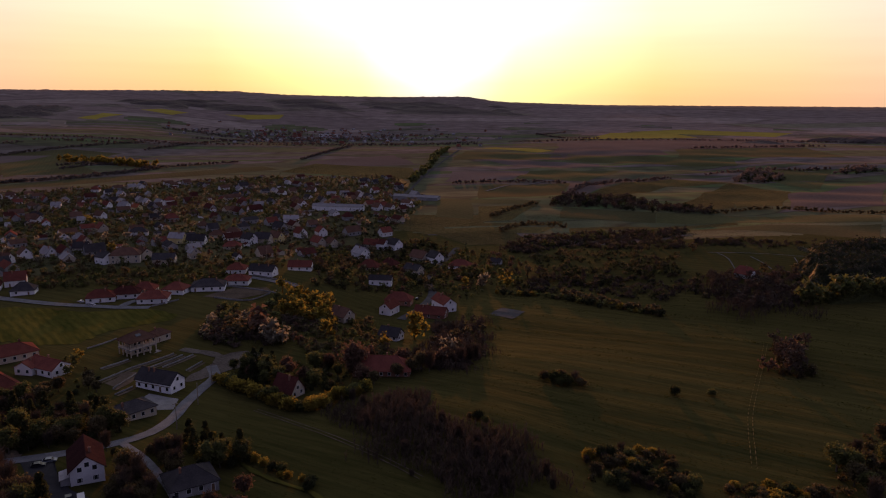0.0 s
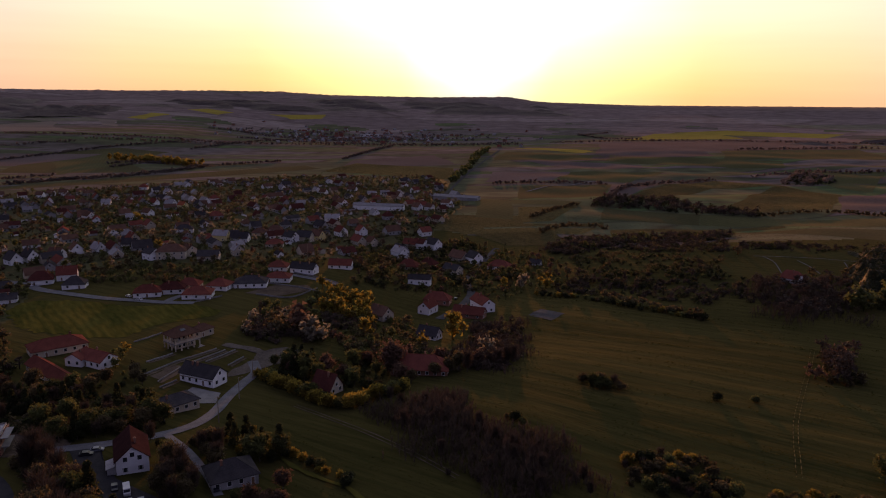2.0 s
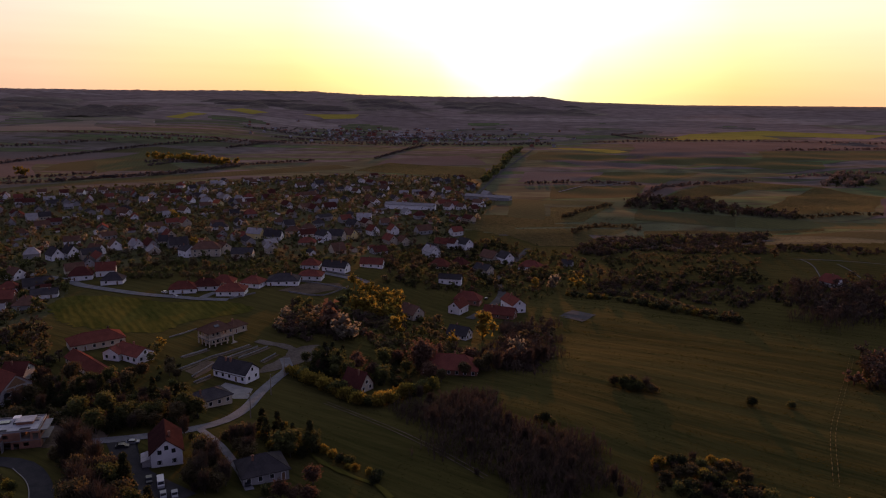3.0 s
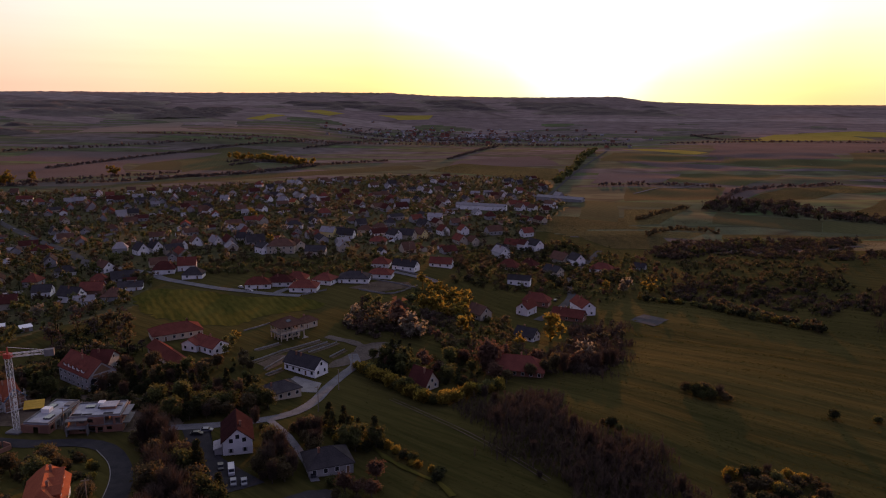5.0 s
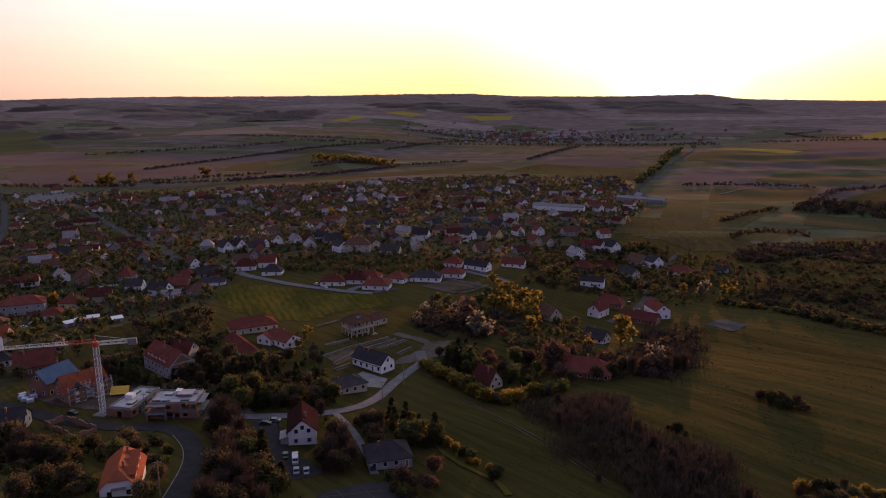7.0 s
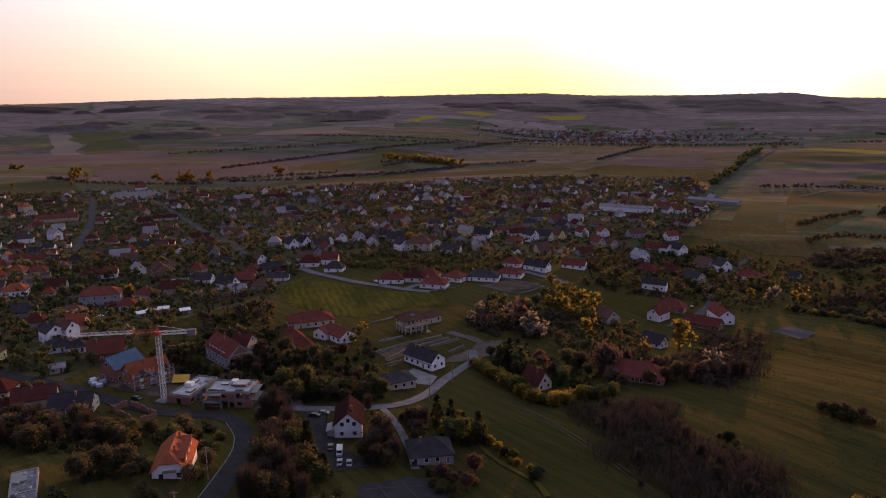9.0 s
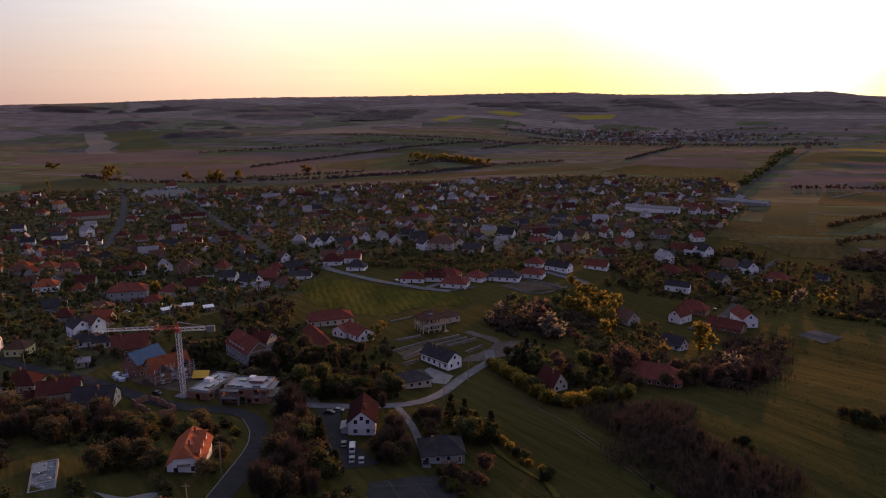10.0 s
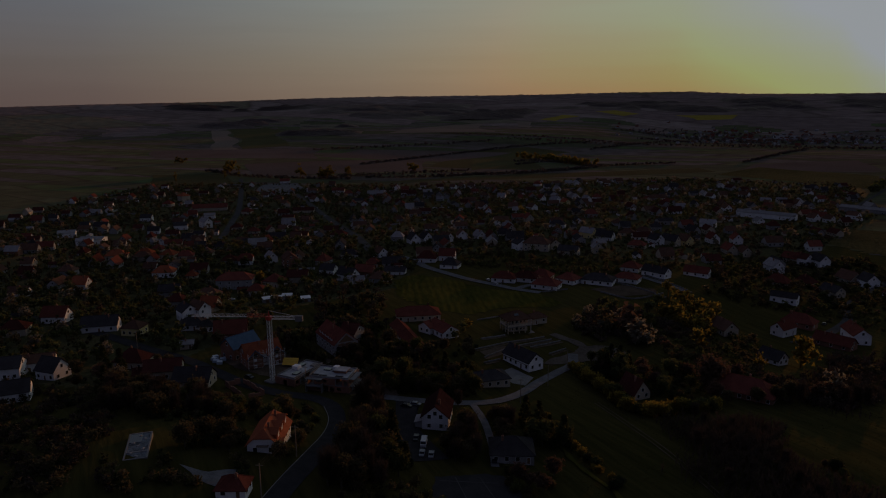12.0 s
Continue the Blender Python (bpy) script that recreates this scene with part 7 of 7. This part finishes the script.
thicket("undergrowth", [NEAR_L, HILL_M, HILL_N, GARDEN_A, GARDEN_B, GARDEN_D], "dark", "dense dark green undergrowth between the gardens", 2.6, 2.6, 41)
thicket("undergrowth", [NEAR_L, ROADSIDE, HILL_L, HILL_N, GARDEN_A, GARDEN_C], "rust", "dense rust-brown bushes on the slope", 2.8, 2.8, 42)
thicket("undergrowth", [HILL_L, ROADSIDE, GARDEN_C, WOOD_B], "olive", "dense olive-green bushes and saplings", 3.2, 2.6, 43)
thicket("undergrowth", [WOOD_C, WOOD_B], "twig", "bare brown scrub under the wood", 2.0, 3.2, 44)
thicket("undergrowth", [[(41, 181), (48, 198), (69, 199), (72, 183), (63, 168)], [(79, 177), (92, 181), (107, 176), (103, 165), (77, 164)], [(123, 202), (146, 216), (118, 170), (105, 169)], [(134, 270), (152, 312), (166, 314), (148, 268)]], "rust", "brown scrub on the open meadow", 2.6, 2.6, 45)
thicket("undergrowth", [[(46, 575), (115, 627), (222, 650), (215, 612), (120, 598), (70, 550)], [(163, 435), (232, 445), (192, 364), (155, 362)], [(274, 515), (350, 551), (263, 407), (229, 419)]], "twig", "dark brown scrub belt along the far meadow", 4.5, 5.0, 46)
thicket("undergrowth", [[(46, 575), (115, 627), (222, 650), (215, 612), (120, 598), (70, 550)], [(274, 515), (350, 551), (263, 407), (229, 419)], [(-108, 556), (-11, 616), (29, 464), (-30, 419), (-76, 405)], [(60, 470), (150, 490), (160, 440), (97, 430)]], "dark", "dark green scrub belt along the far meadow", 6.5, 4.0, 47)


def bare_wood(poly, count, tall, seed, label):
    """A young leafless wood: thin stems close together, each with rising twigs."""
    rng = np.random.default_rng(seed)
    xs, ys = [p[0] for p in poly], [p[1] for p in poly]
    x, y = rng.uniform(min(xs) - 6, max(xs) + 6, count * 4), rng.uniform(min(ys) - 6, max(ys) + 6, count * 4)
    wx, wy = x + 5 * np.sin(y * 0.21) + rng.normal(0, 2, len(x)), y + 5 * np.sin(x * 0.17) + rng.normal(0, 2, len(x))
    ok = inside(poly, wx, wy)
    x, y = x[ok][:count], y[ok][:count]
    n = len(x)
    h = tall * rng.uniform(0.5, 1.15, n) * (0.8 + 0.25 * np.sin(x * 0.13) * np.sin(y * 0.11))
    foot = np.stack([x, y, land(x, y) - 0.3], 1)
    top = foot + np.stack([rng.normal(0, 0.25, n), rng.normal(0, 0.25, n), h], 1)
    starts, ends, wide = [foot], [top], [np.full(n, 0.09)]
    for k in range(15):
        at = rng.uniform(0.25, 0.95, (n, 1))
        a = foot + (top - foot) * at
        ang = rng.uniform(0, 6.283, n)
        reach = h * rng.uniform(0.10, 0.26, n)
        starts.append(a)
        ends.append(a + np.stack([np.cos(ang) * reach, np.sin(ang) * reach, reach * rng.uniform(0.8, 2.0, n)], 1))
        wide.append(np.full(n, 0.07))
    a, b, w = np.concatenate(starts), np.concatenate(ends), np.concatenate(wide)[:, None]
    d = b - a
    side = np.cross(d, rng.normal(size=d.shape))
    side /= np.linalg.norm(side, axis=1, keepdims=True) + 1e-9
    v = np.stack([a - side * w, a + side * w, b + side * w * 0.5, b - side * w * 0.5], 1).reshape(-1, 3)
    tagged(new("bare_wood", mesh("bare_wood", v, np.arange(len(v)).reshape(-1, 4), [M["twig"]])), label, "woods", kind="stuff")


SCRUB_A = [(48, 587), (77, 627), (112, 643), (167, 655), (225, 670), (200, 590), (182, 518), (143, 525), (100, 567), (66, 555)]
SCRUB_B = [(45, 452), (67, 464), (101, 462), (136, 428), (160, 428), (126, 388), (75, 421), (48, 422)]
SCRUB_C = [(65, 544), (97, 554), (169, 500), (151, 431), (102, 466), (68, 467)]
SCRUB_D = [(181, 518), (206, 558), (231, 552), (279, 533), (246, 512), (235, 508), (211, 519)]
SCRUB_E = [(135, 415), (166, 435), (178, 424), (205, 410), (194, 374), (165, 371), (145, 394)]
VALLEY = [(121, 866), (190, 897), (234, 902), (260, 820), (300, 787), (286, 749), (223, 761), (181, 819), (124, 834)]
KNOLL = [(472, 1164), (564, 1307), (584, 1278), (563, 1166), (515, 1126)]
COPSE = [(662, 1218), (736, 1301), (793, 1320), (768, 1248), (709, 1216)]
thicket("undergrowth", [SCRUB_A, SCRUB_B, SCRUB_D, SCRUB_E], "twig", "bare brown scrub between the old plots", 3.9, 3.3, 81)
thicket("undergrowth", [SCRUB_A, SCRUB_B, SCRUB_C, SCRUB_D, SCRUB_E], "dark", "dark green scrub between the old plots", 5.2, 2.8, 82)
thicket("undergrowth", [SCRUB_A, SCRUB_B, SCRUB_C, SCRUB_E], "rust", "rust-brown scrub between the old plots", 5.2, 2.9, 83)
BEHIND = [(-222, 388), (-255, 412), (-240, 445), (-165, 455), (-110, 485), (-104, 455), (-150, 402), (-190, 388)]
thicket("undergrowth", [BEHIND], "rust", "brown garden scrub behind the bungalows", 5.0, 3.0, 89)
thicket("undergrowth", [BEHIND], "olive", "olive garden scrub behind the bungalows", 6.5, 3.0, 90)
VILLAGE = [(-62, 405), (-108, 540), (-20, 612), (44, 572), (60, 520), (48, 440), (12, 405), (-30, 415)]
thicket("undergrowth", [VILLAGE], "rust", "brown garden scrub between the village houses", 5.2, 2.5, 87)
thicket("undergrowth", [VILLAGE], "olive", "olive garden scrub between the village houses", 6.2, 2.4, 88)
thicket("undergrowth", [VALLEY], "twig", "bare brown wood in a fold of the fields", 5.5, 7.0, 84)
thicket("undergrowth", [VALLEY, KNOLL, COPSE], "dark", "dark trees in a fold of the fields", 10.0, 7.0, 85)
thicket("undergrowth", [KNOLL, COPSE], "wood", "brown copse on a rise of the plain", 9.0, 9.0, 86)
bare_wood(WOOD_A, 2600, 4.6, 71, "young bare brown wood on the slope")
bare_wood(WOOD_C, 900, 4.5, 72, "bare brown saplings among the gardens")
bare_wood([(146, 352), (154, 422), (208, 428), (190, 350)], 700, 6.0, 73, "bare brown copse below the farmhouse")
HILL_W = [(-233, 105), (-226, 119), (-191, 121), (-156, 103), (-140, 92), (-116, 84), (-142, 67)]
thicket("undergrowth", [HILL_W], "twig", "bare brown scrub on the hillside by the pool", 3.4, 3.0, 91)
thicket("undergrowth", [HILL_W], "rust", "rust-brown bushes on the hillside by the pool", 3.8, 3.0, 92)
thicket("undergrowth", [HILL_W], "dark", "dark green bushes on the hillside by the pool", 5.0, 2.8, 93)
SIDE_B = [(-160, 150), (-150, 128), (-125, 133), (-116, 145), (-135, 157)]
SIDE_C = [(-200, 195), (-150, 188), (-142, 225), (-175, 248), (-208, 230)]
SIDE_D = [(-89, 165), (-76, 158), (-72, 186), (-86, 197)]
SIDE_E = [(-90, 150), (-72, 152), (-58, 134), (-85, 118)]
thicket("undergrowth", [SIDE_C, SIDE_E], "olive", "olive bushes and saplings beside the road", 4.2, 2.8, 74)
thicket("undergrowth", [SIDE_B, SIDE_C, SIDE_D, SIDE_E], "rust", "brown bushes beside the road and yards", 4.4, 2.8, 75)
thicket("undergrowth", [SIDE_C, SIDE_D, SIDE_B], "dark", "dark green bushes beside the yards", 4.6, 2.8, 76)


def town_scrub(count, seed):
    """Fruit bushes, hedges and garden scrub that fill the plots of the town, joined by colour."""
    rng = np.random.default_rng(seed)
    x, y = rng.uniform(-1010, -20, count * 4), rng.uniform(110, 1212, count * 4)
    keep = inside(TOWN, x, y)
    x, y = x[keep], y[keep]
    wild = np.sin(x * 0.021 + y * 0.013) + np.sin(y * 0.027 - x * 0.017 + 2) + rng.normal(0, 0.9, len(x))
    x, y = x[wild > -0.3], y[wild > -0.3]
    for ax, ay, r in PLACED:
        ok = (x - ax) ** 2 + (y - ay) ** 2 > (r * 0.85 + 1.5) ** 2
        x, y = x[ok], y[ok]
    ok = np.array([not (on_street(a, b, 6) or on_lane(a, b)) for a, b in zip(x, y)])
    x, y = x[ok][:count], y[ok][:count]
    tone = np.sin(x * 0.043 + 1) + np.sin(y * 0.037 + x * 0.02) + rng.normal(0, 0.8, len(x))
    for leaf, lo, hi, words in (("dark", -9, -1.4, "dark green garden scrub and hedges between the houses"), ("olive", -1.4, 0.35, "olive garden scrub and bushes between the houses"), ("rust", 0.35, 9, "brown garden scrub and bare bushes between the houses")):
        pick = (tone >= lo) & (tone < hi)
        px, py = x[pick], y[pick]
        n = len(px)
        far = np.hypot(px, py)
        size = rng.uniform(0.9, 2.0, n) * (1 + far / 2500)
        base = np.stack([px, py, land(px, py)], 1)
        mids = np.concatenate([np.concatenate([base + rng.normal(0, 0.6, (n, 3)) * size[:, None] * (1, 1, 0) + (0, 0, 0.4) * size[:, None], (size * f)[:, None]], 1) for f in (1.0, 0.7)])
        pts = np.concatenate([base + rng.normal(0, 0.8, (n, 3)) * size[:, None] * (1, 1, 0.5) + (0, 0, 0.7) * size[:, None] for _ in range(9)])
        v, q = foliage(pts, mids, 0.52, rng, 0.62)
        tagged(new("garden_scrub", mesh("garden_scrub", v, q, [M["leaf_" + leaf]], None, True)), words, "undergrowth", kind="stuff")


town_scrub(8500, 61)


def grass(name, count, lo, hi, az_lo, az_hi, wide, tall, mat, label, seed):
    """Standing grass: small upright blades of tufts, thick as one cannot count."""
    rng = np.random.default_rng(seed)
    a = np.radians(rng.uniform(az_lo, az_hi, count))
    r = np.sqrt(rng.uniform(lo ** 2, hi ** 2, count))
    x, y = -np.sin(a) * r, np.cos(a) * r
    dense = np.sin(x * 0.05 + 0.11 * y) * np.sin(y * 0.043 - x * 0.02 + 1) + rng.normal(0, 0.7, count)
    keep = ~inside(TOWN, x, y) & (dense > -0.5)
    x, y = x[keep], y[keep]
    for ax, ay, pr in PLACED:
        if math.hypot(ax, ay) < hi + 30:
            ok = (x - ax) ** 2 + (y - ay) ** 2 > (pr + 2) ** 2
            x, y = x[ok], y[ok]
    for (p, q, gap) in LANES + [((-104, 281), (-70, 280), 10), ((-140, 258), (-105, 262), 10), ((26, 373), (46, 376), 9), ((-130, 372), (-92, 400), 16), ((-60, 222), (-5, 177), 1.3)]:
        p, q = np.array(p, float), np.array(q, float)
        t = np.clip(((x - p[0]) * (q - p)[0] + (y - p[1]) * (q - p)[1]) / ((q - p) ** 2).sum(), 0, 1)
        ok = np.hypot(x - p[0] - t * (q - p)[0], y - p[1] - t * (q - p)[1]) > gap
        x, y = x[ok], y[ok]
    z = land(x, y)
    n = len(x)
    t = rng.uniform(0, np.pi, n)
    w, h = wide * rng.uniform(0.5, 1.4, n), tall * rng.uniform(0.4, 1.3, n)
    dx, dy = np.cos(t) * w / 2, np.sin(t) * w / 2
    lx, ly = rng.normal(0, 0.3, n) * h, rng.normal(0, 0.3, n) * h
    v = np.stack([np.stack([x - dx, y - dy, z - 0.1], -1), np.stack([x + dx, y + dy, z - 0.1], -1), np.stack([x + dx * 0.5 + lx, y + dy * 0.5 + ly, z + h], -1), np.stack([x - dx * 0.6 + lx, y - dy * 0.6 + ly, z + h * 0.85], -1)], 1).reshape(-1, 3)
    tagged(new(name, mesh(name, v, np.arange(4 * n).reshape(-1, 4), [mat])), label, "grass", kind="stuff")


grass("meadow_grass", 70000, 150, 420, -42, 18, 0.8, 0.09, M["grass"], "rough olive meadow grass, backlit by the low sun", 51)
grass("meadow_grass", 40000, 420, 760, -40, 12, 1.2, 0.10, M["grass"], "rough olive meadow grass, backlit by the low sun", 52)


# ---- far hedgerows, woods and the far village ----
def far_belt(name, lines, leaf, label, height, seed, step=6.0, wide=8.0):
    """Hedgerows or woods far off: crowns of small leaf clumps joined in one mesh."""
    rng = np.random.default_rng(seed)
    vs, fs, o = [], [], 0
    for line in lines:
        for p in smooth_line(line, step):
            x, y = p[0] + rng.uniform(-wide, wide), p[1] + rng.uniform(-wide, wide)
            h = height * rng.uniform(0.5, 1.2)
            pts, mids = crown_points("round", rng, 5, 9, h * 0.6, h, 0.2)
            mids[:, :3] += (x, y, ground(x, y) - 0.3)
            v, q = foliage(pts + (x, y, ground(x, y) - 0.3), mids, h * 0.15, rng, 0.7)
            vs.append(v)
            fs += [tuple(i + o for i in f) for f in q]
            o += len(v)
    me = mesh(name, np.concatenate(vs), fs, [M["leaf_" + leaf]], None, True)
    return tagged(new(name, me), label, "woods", kind="stuff")


# belts in the wood tone carry the haze in their paler colour
far_belt("hedgerow", [[(-840, 906), (-774, 1013), (-706, 1126)], [(-696, 1004), (-619, 1123), (-540, 1290)], [(-557, 1311), (-420, 1439)], [(-949, 1097), (-953, 1369), (-890, 1633), (-759, 1812)], [(-788, 926), (-690, 996), (-650, 1076)], [(-734, 1350), (-681, 1409), (-571, 1372)], [(-694, 1289), (-665, 1381), (-545, 1327)], [(-664, 1058), (-598, 1125), (-526, 1307)], [(-1100, 830), (-960, 830), (-800, 900)]], "wood", "hedgerows and trees between the fields, coloured pale as in haze", 6, 1, 2.6, 4)
far_belt("hedgerow", [[(461, 1248), (538, 1292), (583, 1224)], [(685, 1243), (747, 1283), (762, 1240)], [(325, 2534), (445, 2661)], [(460, 640), (700, 900)]], "wood", "copses between the fields, coloured pale as in haze", 6, 3, 3.5, 4)
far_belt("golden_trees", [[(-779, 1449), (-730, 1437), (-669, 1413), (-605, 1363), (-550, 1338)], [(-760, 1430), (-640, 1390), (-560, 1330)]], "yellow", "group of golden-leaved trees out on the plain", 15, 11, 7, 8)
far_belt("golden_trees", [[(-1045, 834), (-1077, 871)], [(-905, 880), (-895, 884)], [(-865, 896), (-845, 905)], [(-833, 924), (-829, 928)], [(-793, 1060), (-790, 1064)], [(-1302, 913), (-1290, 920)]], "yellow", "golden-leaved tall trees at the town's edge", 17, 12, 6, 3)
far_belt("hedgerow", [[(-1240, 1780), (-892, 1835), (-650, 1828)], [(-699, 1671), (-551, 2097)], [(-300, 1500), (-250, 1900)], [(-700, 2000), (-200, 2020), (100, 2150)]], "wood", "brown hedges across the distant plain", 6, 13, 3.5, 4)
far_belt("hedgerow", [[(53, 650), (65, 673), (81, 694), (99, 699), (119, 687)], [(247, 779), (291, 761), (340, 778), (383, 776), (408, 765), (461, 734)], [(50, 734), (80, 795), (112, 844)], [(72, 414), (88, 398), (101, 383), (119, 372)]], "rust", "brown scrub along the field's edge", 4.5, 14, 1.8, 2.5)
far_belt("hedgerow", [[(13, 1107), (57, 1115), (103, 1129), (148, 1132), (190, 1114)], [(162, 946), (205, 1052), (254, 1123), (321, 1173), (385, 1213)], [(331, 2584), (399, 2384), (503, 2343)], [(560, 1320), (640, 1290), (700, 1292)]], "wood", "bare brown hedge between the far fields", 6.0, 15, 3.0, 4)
ribbon("field_lane", ((60, 1003), (117, 1088), (178, 1152)), 4.0, M["gravel"], "pale lane along the hedge", 0.5, 12, "lane")
far_belt("roadside_trees", [[(-52, 1130), (-40, 1226), (-18, 1492)], [(-30, 1500), (6, 1744)]], "olive", "row of trees along the straight road", 14, 4, 9, 3)


def canopy(quad, high, gaps, seed, leaf="wood", name="far_wood", label="bare brown wood on the far hillside, coloured pale as in haze", loose=0.0):
    """A wood far off: one uneven sheet of crowns, open where the wood has clearings."""
    rng = np.random.default_rng(seed)
    nu, nv = 90, 40
    fr = 0.03 if loose else 0.0035
    a, b, c, d = (np.array(p, float) for p in quad)
    s, t = np.meshgrid(np.linspace(0, 1, nu), np.linspace(0, 1, nv), indexing="ij")
    p = ((a * (1 - s)[..., None] + b * s[..., None]) * (1 - t)[..., None] + (d * (1 - s)[..., None] + c * s[..., None]) * t[..., None])
    x, y = p[..., 0], p[..., 1]
    lump = np.array([noise.noise(Vector((u * fr, v * fr, seed))) + 0.5 * noise.noise(Vector((u * fr * 3, v * fr * 3, seed))) for u, v in zip(x.ravel(), y.ravel())]).reshape(x.shape)
    rim = np.minimum(np.minimum(s, 1 - s), np.minimum(t, 1 - t)) * 6
    h = np.clip((lump + gaps) * 5, 0, 1) * np.clip(rim - 0.25 + lump, 0, 1) * high * rng.uniform(0.65, 1.15, x.shape)
    z = land(x, y) + h - 0.6
    i, j = np.meshgrid(np.arange(nu - 1), np.arange(nv - 1), indexing="ij")
    q = np.stack([i * nv + j, (i + 1) * nv + j, (i + 1) * nv + j + 1, i * nv + j + 1], -1).reshape(-1, 4)
    q = q[(h.ravel()[q] > 0.6).any(1)]
    area = sum(m[0] * n[1] - n[0] * m[1] for m, n in zip((a, b, c, d), (b, c, d, a)))
    if area < 0:
        q = q[:, ::-1]
    v = np.stack([x, y, z], -1).reshape(-1, 3)
    if loose:
        tops = v[h.ravel() > 0.8]
        tops = np.concatenate([tops, tops, tops]) + rng.normal(0, 0.7, (3 * len(tops), 3))
        lv, lq = leaf_quads(tops, loose, rng)
        q, v = np.concatenate([q, lq + len(v)]), np.concatenate([v, lv])
    tagged(new(name, mesh(name, v, q, [M["twig"] if leaf == "twig" else M["leaf_" + leaf]], None, True)), label, "woods", kind="stuff")


# hillside woods, in the same colour paled for haze
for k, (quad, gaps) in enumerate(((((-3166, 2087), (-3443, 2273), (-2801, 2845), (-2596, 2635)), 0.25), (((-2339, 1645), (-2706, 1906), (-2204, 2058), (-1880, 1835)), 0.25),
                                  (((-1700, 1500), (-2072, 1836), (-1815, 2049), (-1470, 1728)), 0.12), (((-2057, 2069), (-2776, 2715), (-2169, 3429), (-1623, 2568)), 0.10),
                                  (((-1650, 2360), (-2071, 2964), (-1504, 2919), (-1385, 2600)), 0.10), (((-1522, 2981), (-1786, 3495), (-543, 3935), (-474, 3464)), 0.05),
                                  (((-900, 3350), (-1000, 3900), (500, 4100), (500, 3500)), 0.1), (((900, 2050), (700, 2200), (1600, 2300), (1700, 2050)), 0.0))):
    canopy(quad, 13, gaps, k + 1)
canopy(((200, 392), (261, 513), (360, 545), (262, 396)), 9, 0.5, 23, "dark", "dark_wood", "dense dark wood beside the farmhouse", 0.6)
canopy(((205, 372), (200, 382), (300, 402), (300, 388)), 4, 0.6, 25, "olive", "scrub_belt", "green hedge along the meadow", 0.4)
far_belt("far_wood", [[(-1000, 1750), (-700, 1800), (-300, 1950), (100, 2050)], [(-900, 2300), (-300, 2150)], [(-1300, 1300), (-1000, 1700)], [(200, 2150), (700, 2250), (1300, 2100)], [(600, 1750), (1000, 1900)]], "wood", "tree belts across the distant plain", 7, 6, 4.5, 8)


def far_village():
    rng = random.Random(9)
    s = Shape()
    for _ in range(260):
        x, y = rng.gauss(-420, 210), rng.gauss(2420, 190)
        z, turn = ground(x, y), rng.uniform(0, 3.14)
        L, W, e, r = rng.uniform(8, 13), rng.uniform(7, 9), rng.uniform(3, 4.6), rng.uniform(6, 8.5)
        o = len(s.v)
        slot = rng.choice((2, 3, 3, 3, 4, 4))
        s.prism([(-W / 2, -3), (W / 2, -3), (W / 2, e), (0, r - 0.2), (-W / 2, e)], -L / 2, L / 2, rng.choice((0, 0, 1)))
        s.prism([(-W / 2 - 0.5, e - 0.4), (0, r), (W / 2 + 0.5, e - 0.4), (0, r + 0.3)], -L / 2 - 0.4, L / 2 + 0.4, slot)
        m = pose(x, y, z, 0, 0, math.degrees(turn))
        s.v[o:] = [tuple(m @ Vector(p)) for p in s.v[o:]]
    me = s.mesh("far_village", M["wall_grey"], M["wall_brick"], M["roof_red"], M["roof_brown"], M["roof_grey"])
    tagged(new("far_village", me), "distant village of small roofs below the hills", "village", kind="stuff")


far_village()
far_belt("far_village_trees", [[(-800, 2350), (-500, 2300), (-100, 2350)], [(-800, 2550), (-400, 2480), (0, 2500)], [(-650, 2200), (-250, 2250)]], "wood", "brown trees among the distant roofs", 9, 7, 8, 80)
hall = house(-400, 2470, 20, 60, 26, 7, 8.5, "gable", "grey", "white", name="factory_hall", label="large white hall in the distant village")
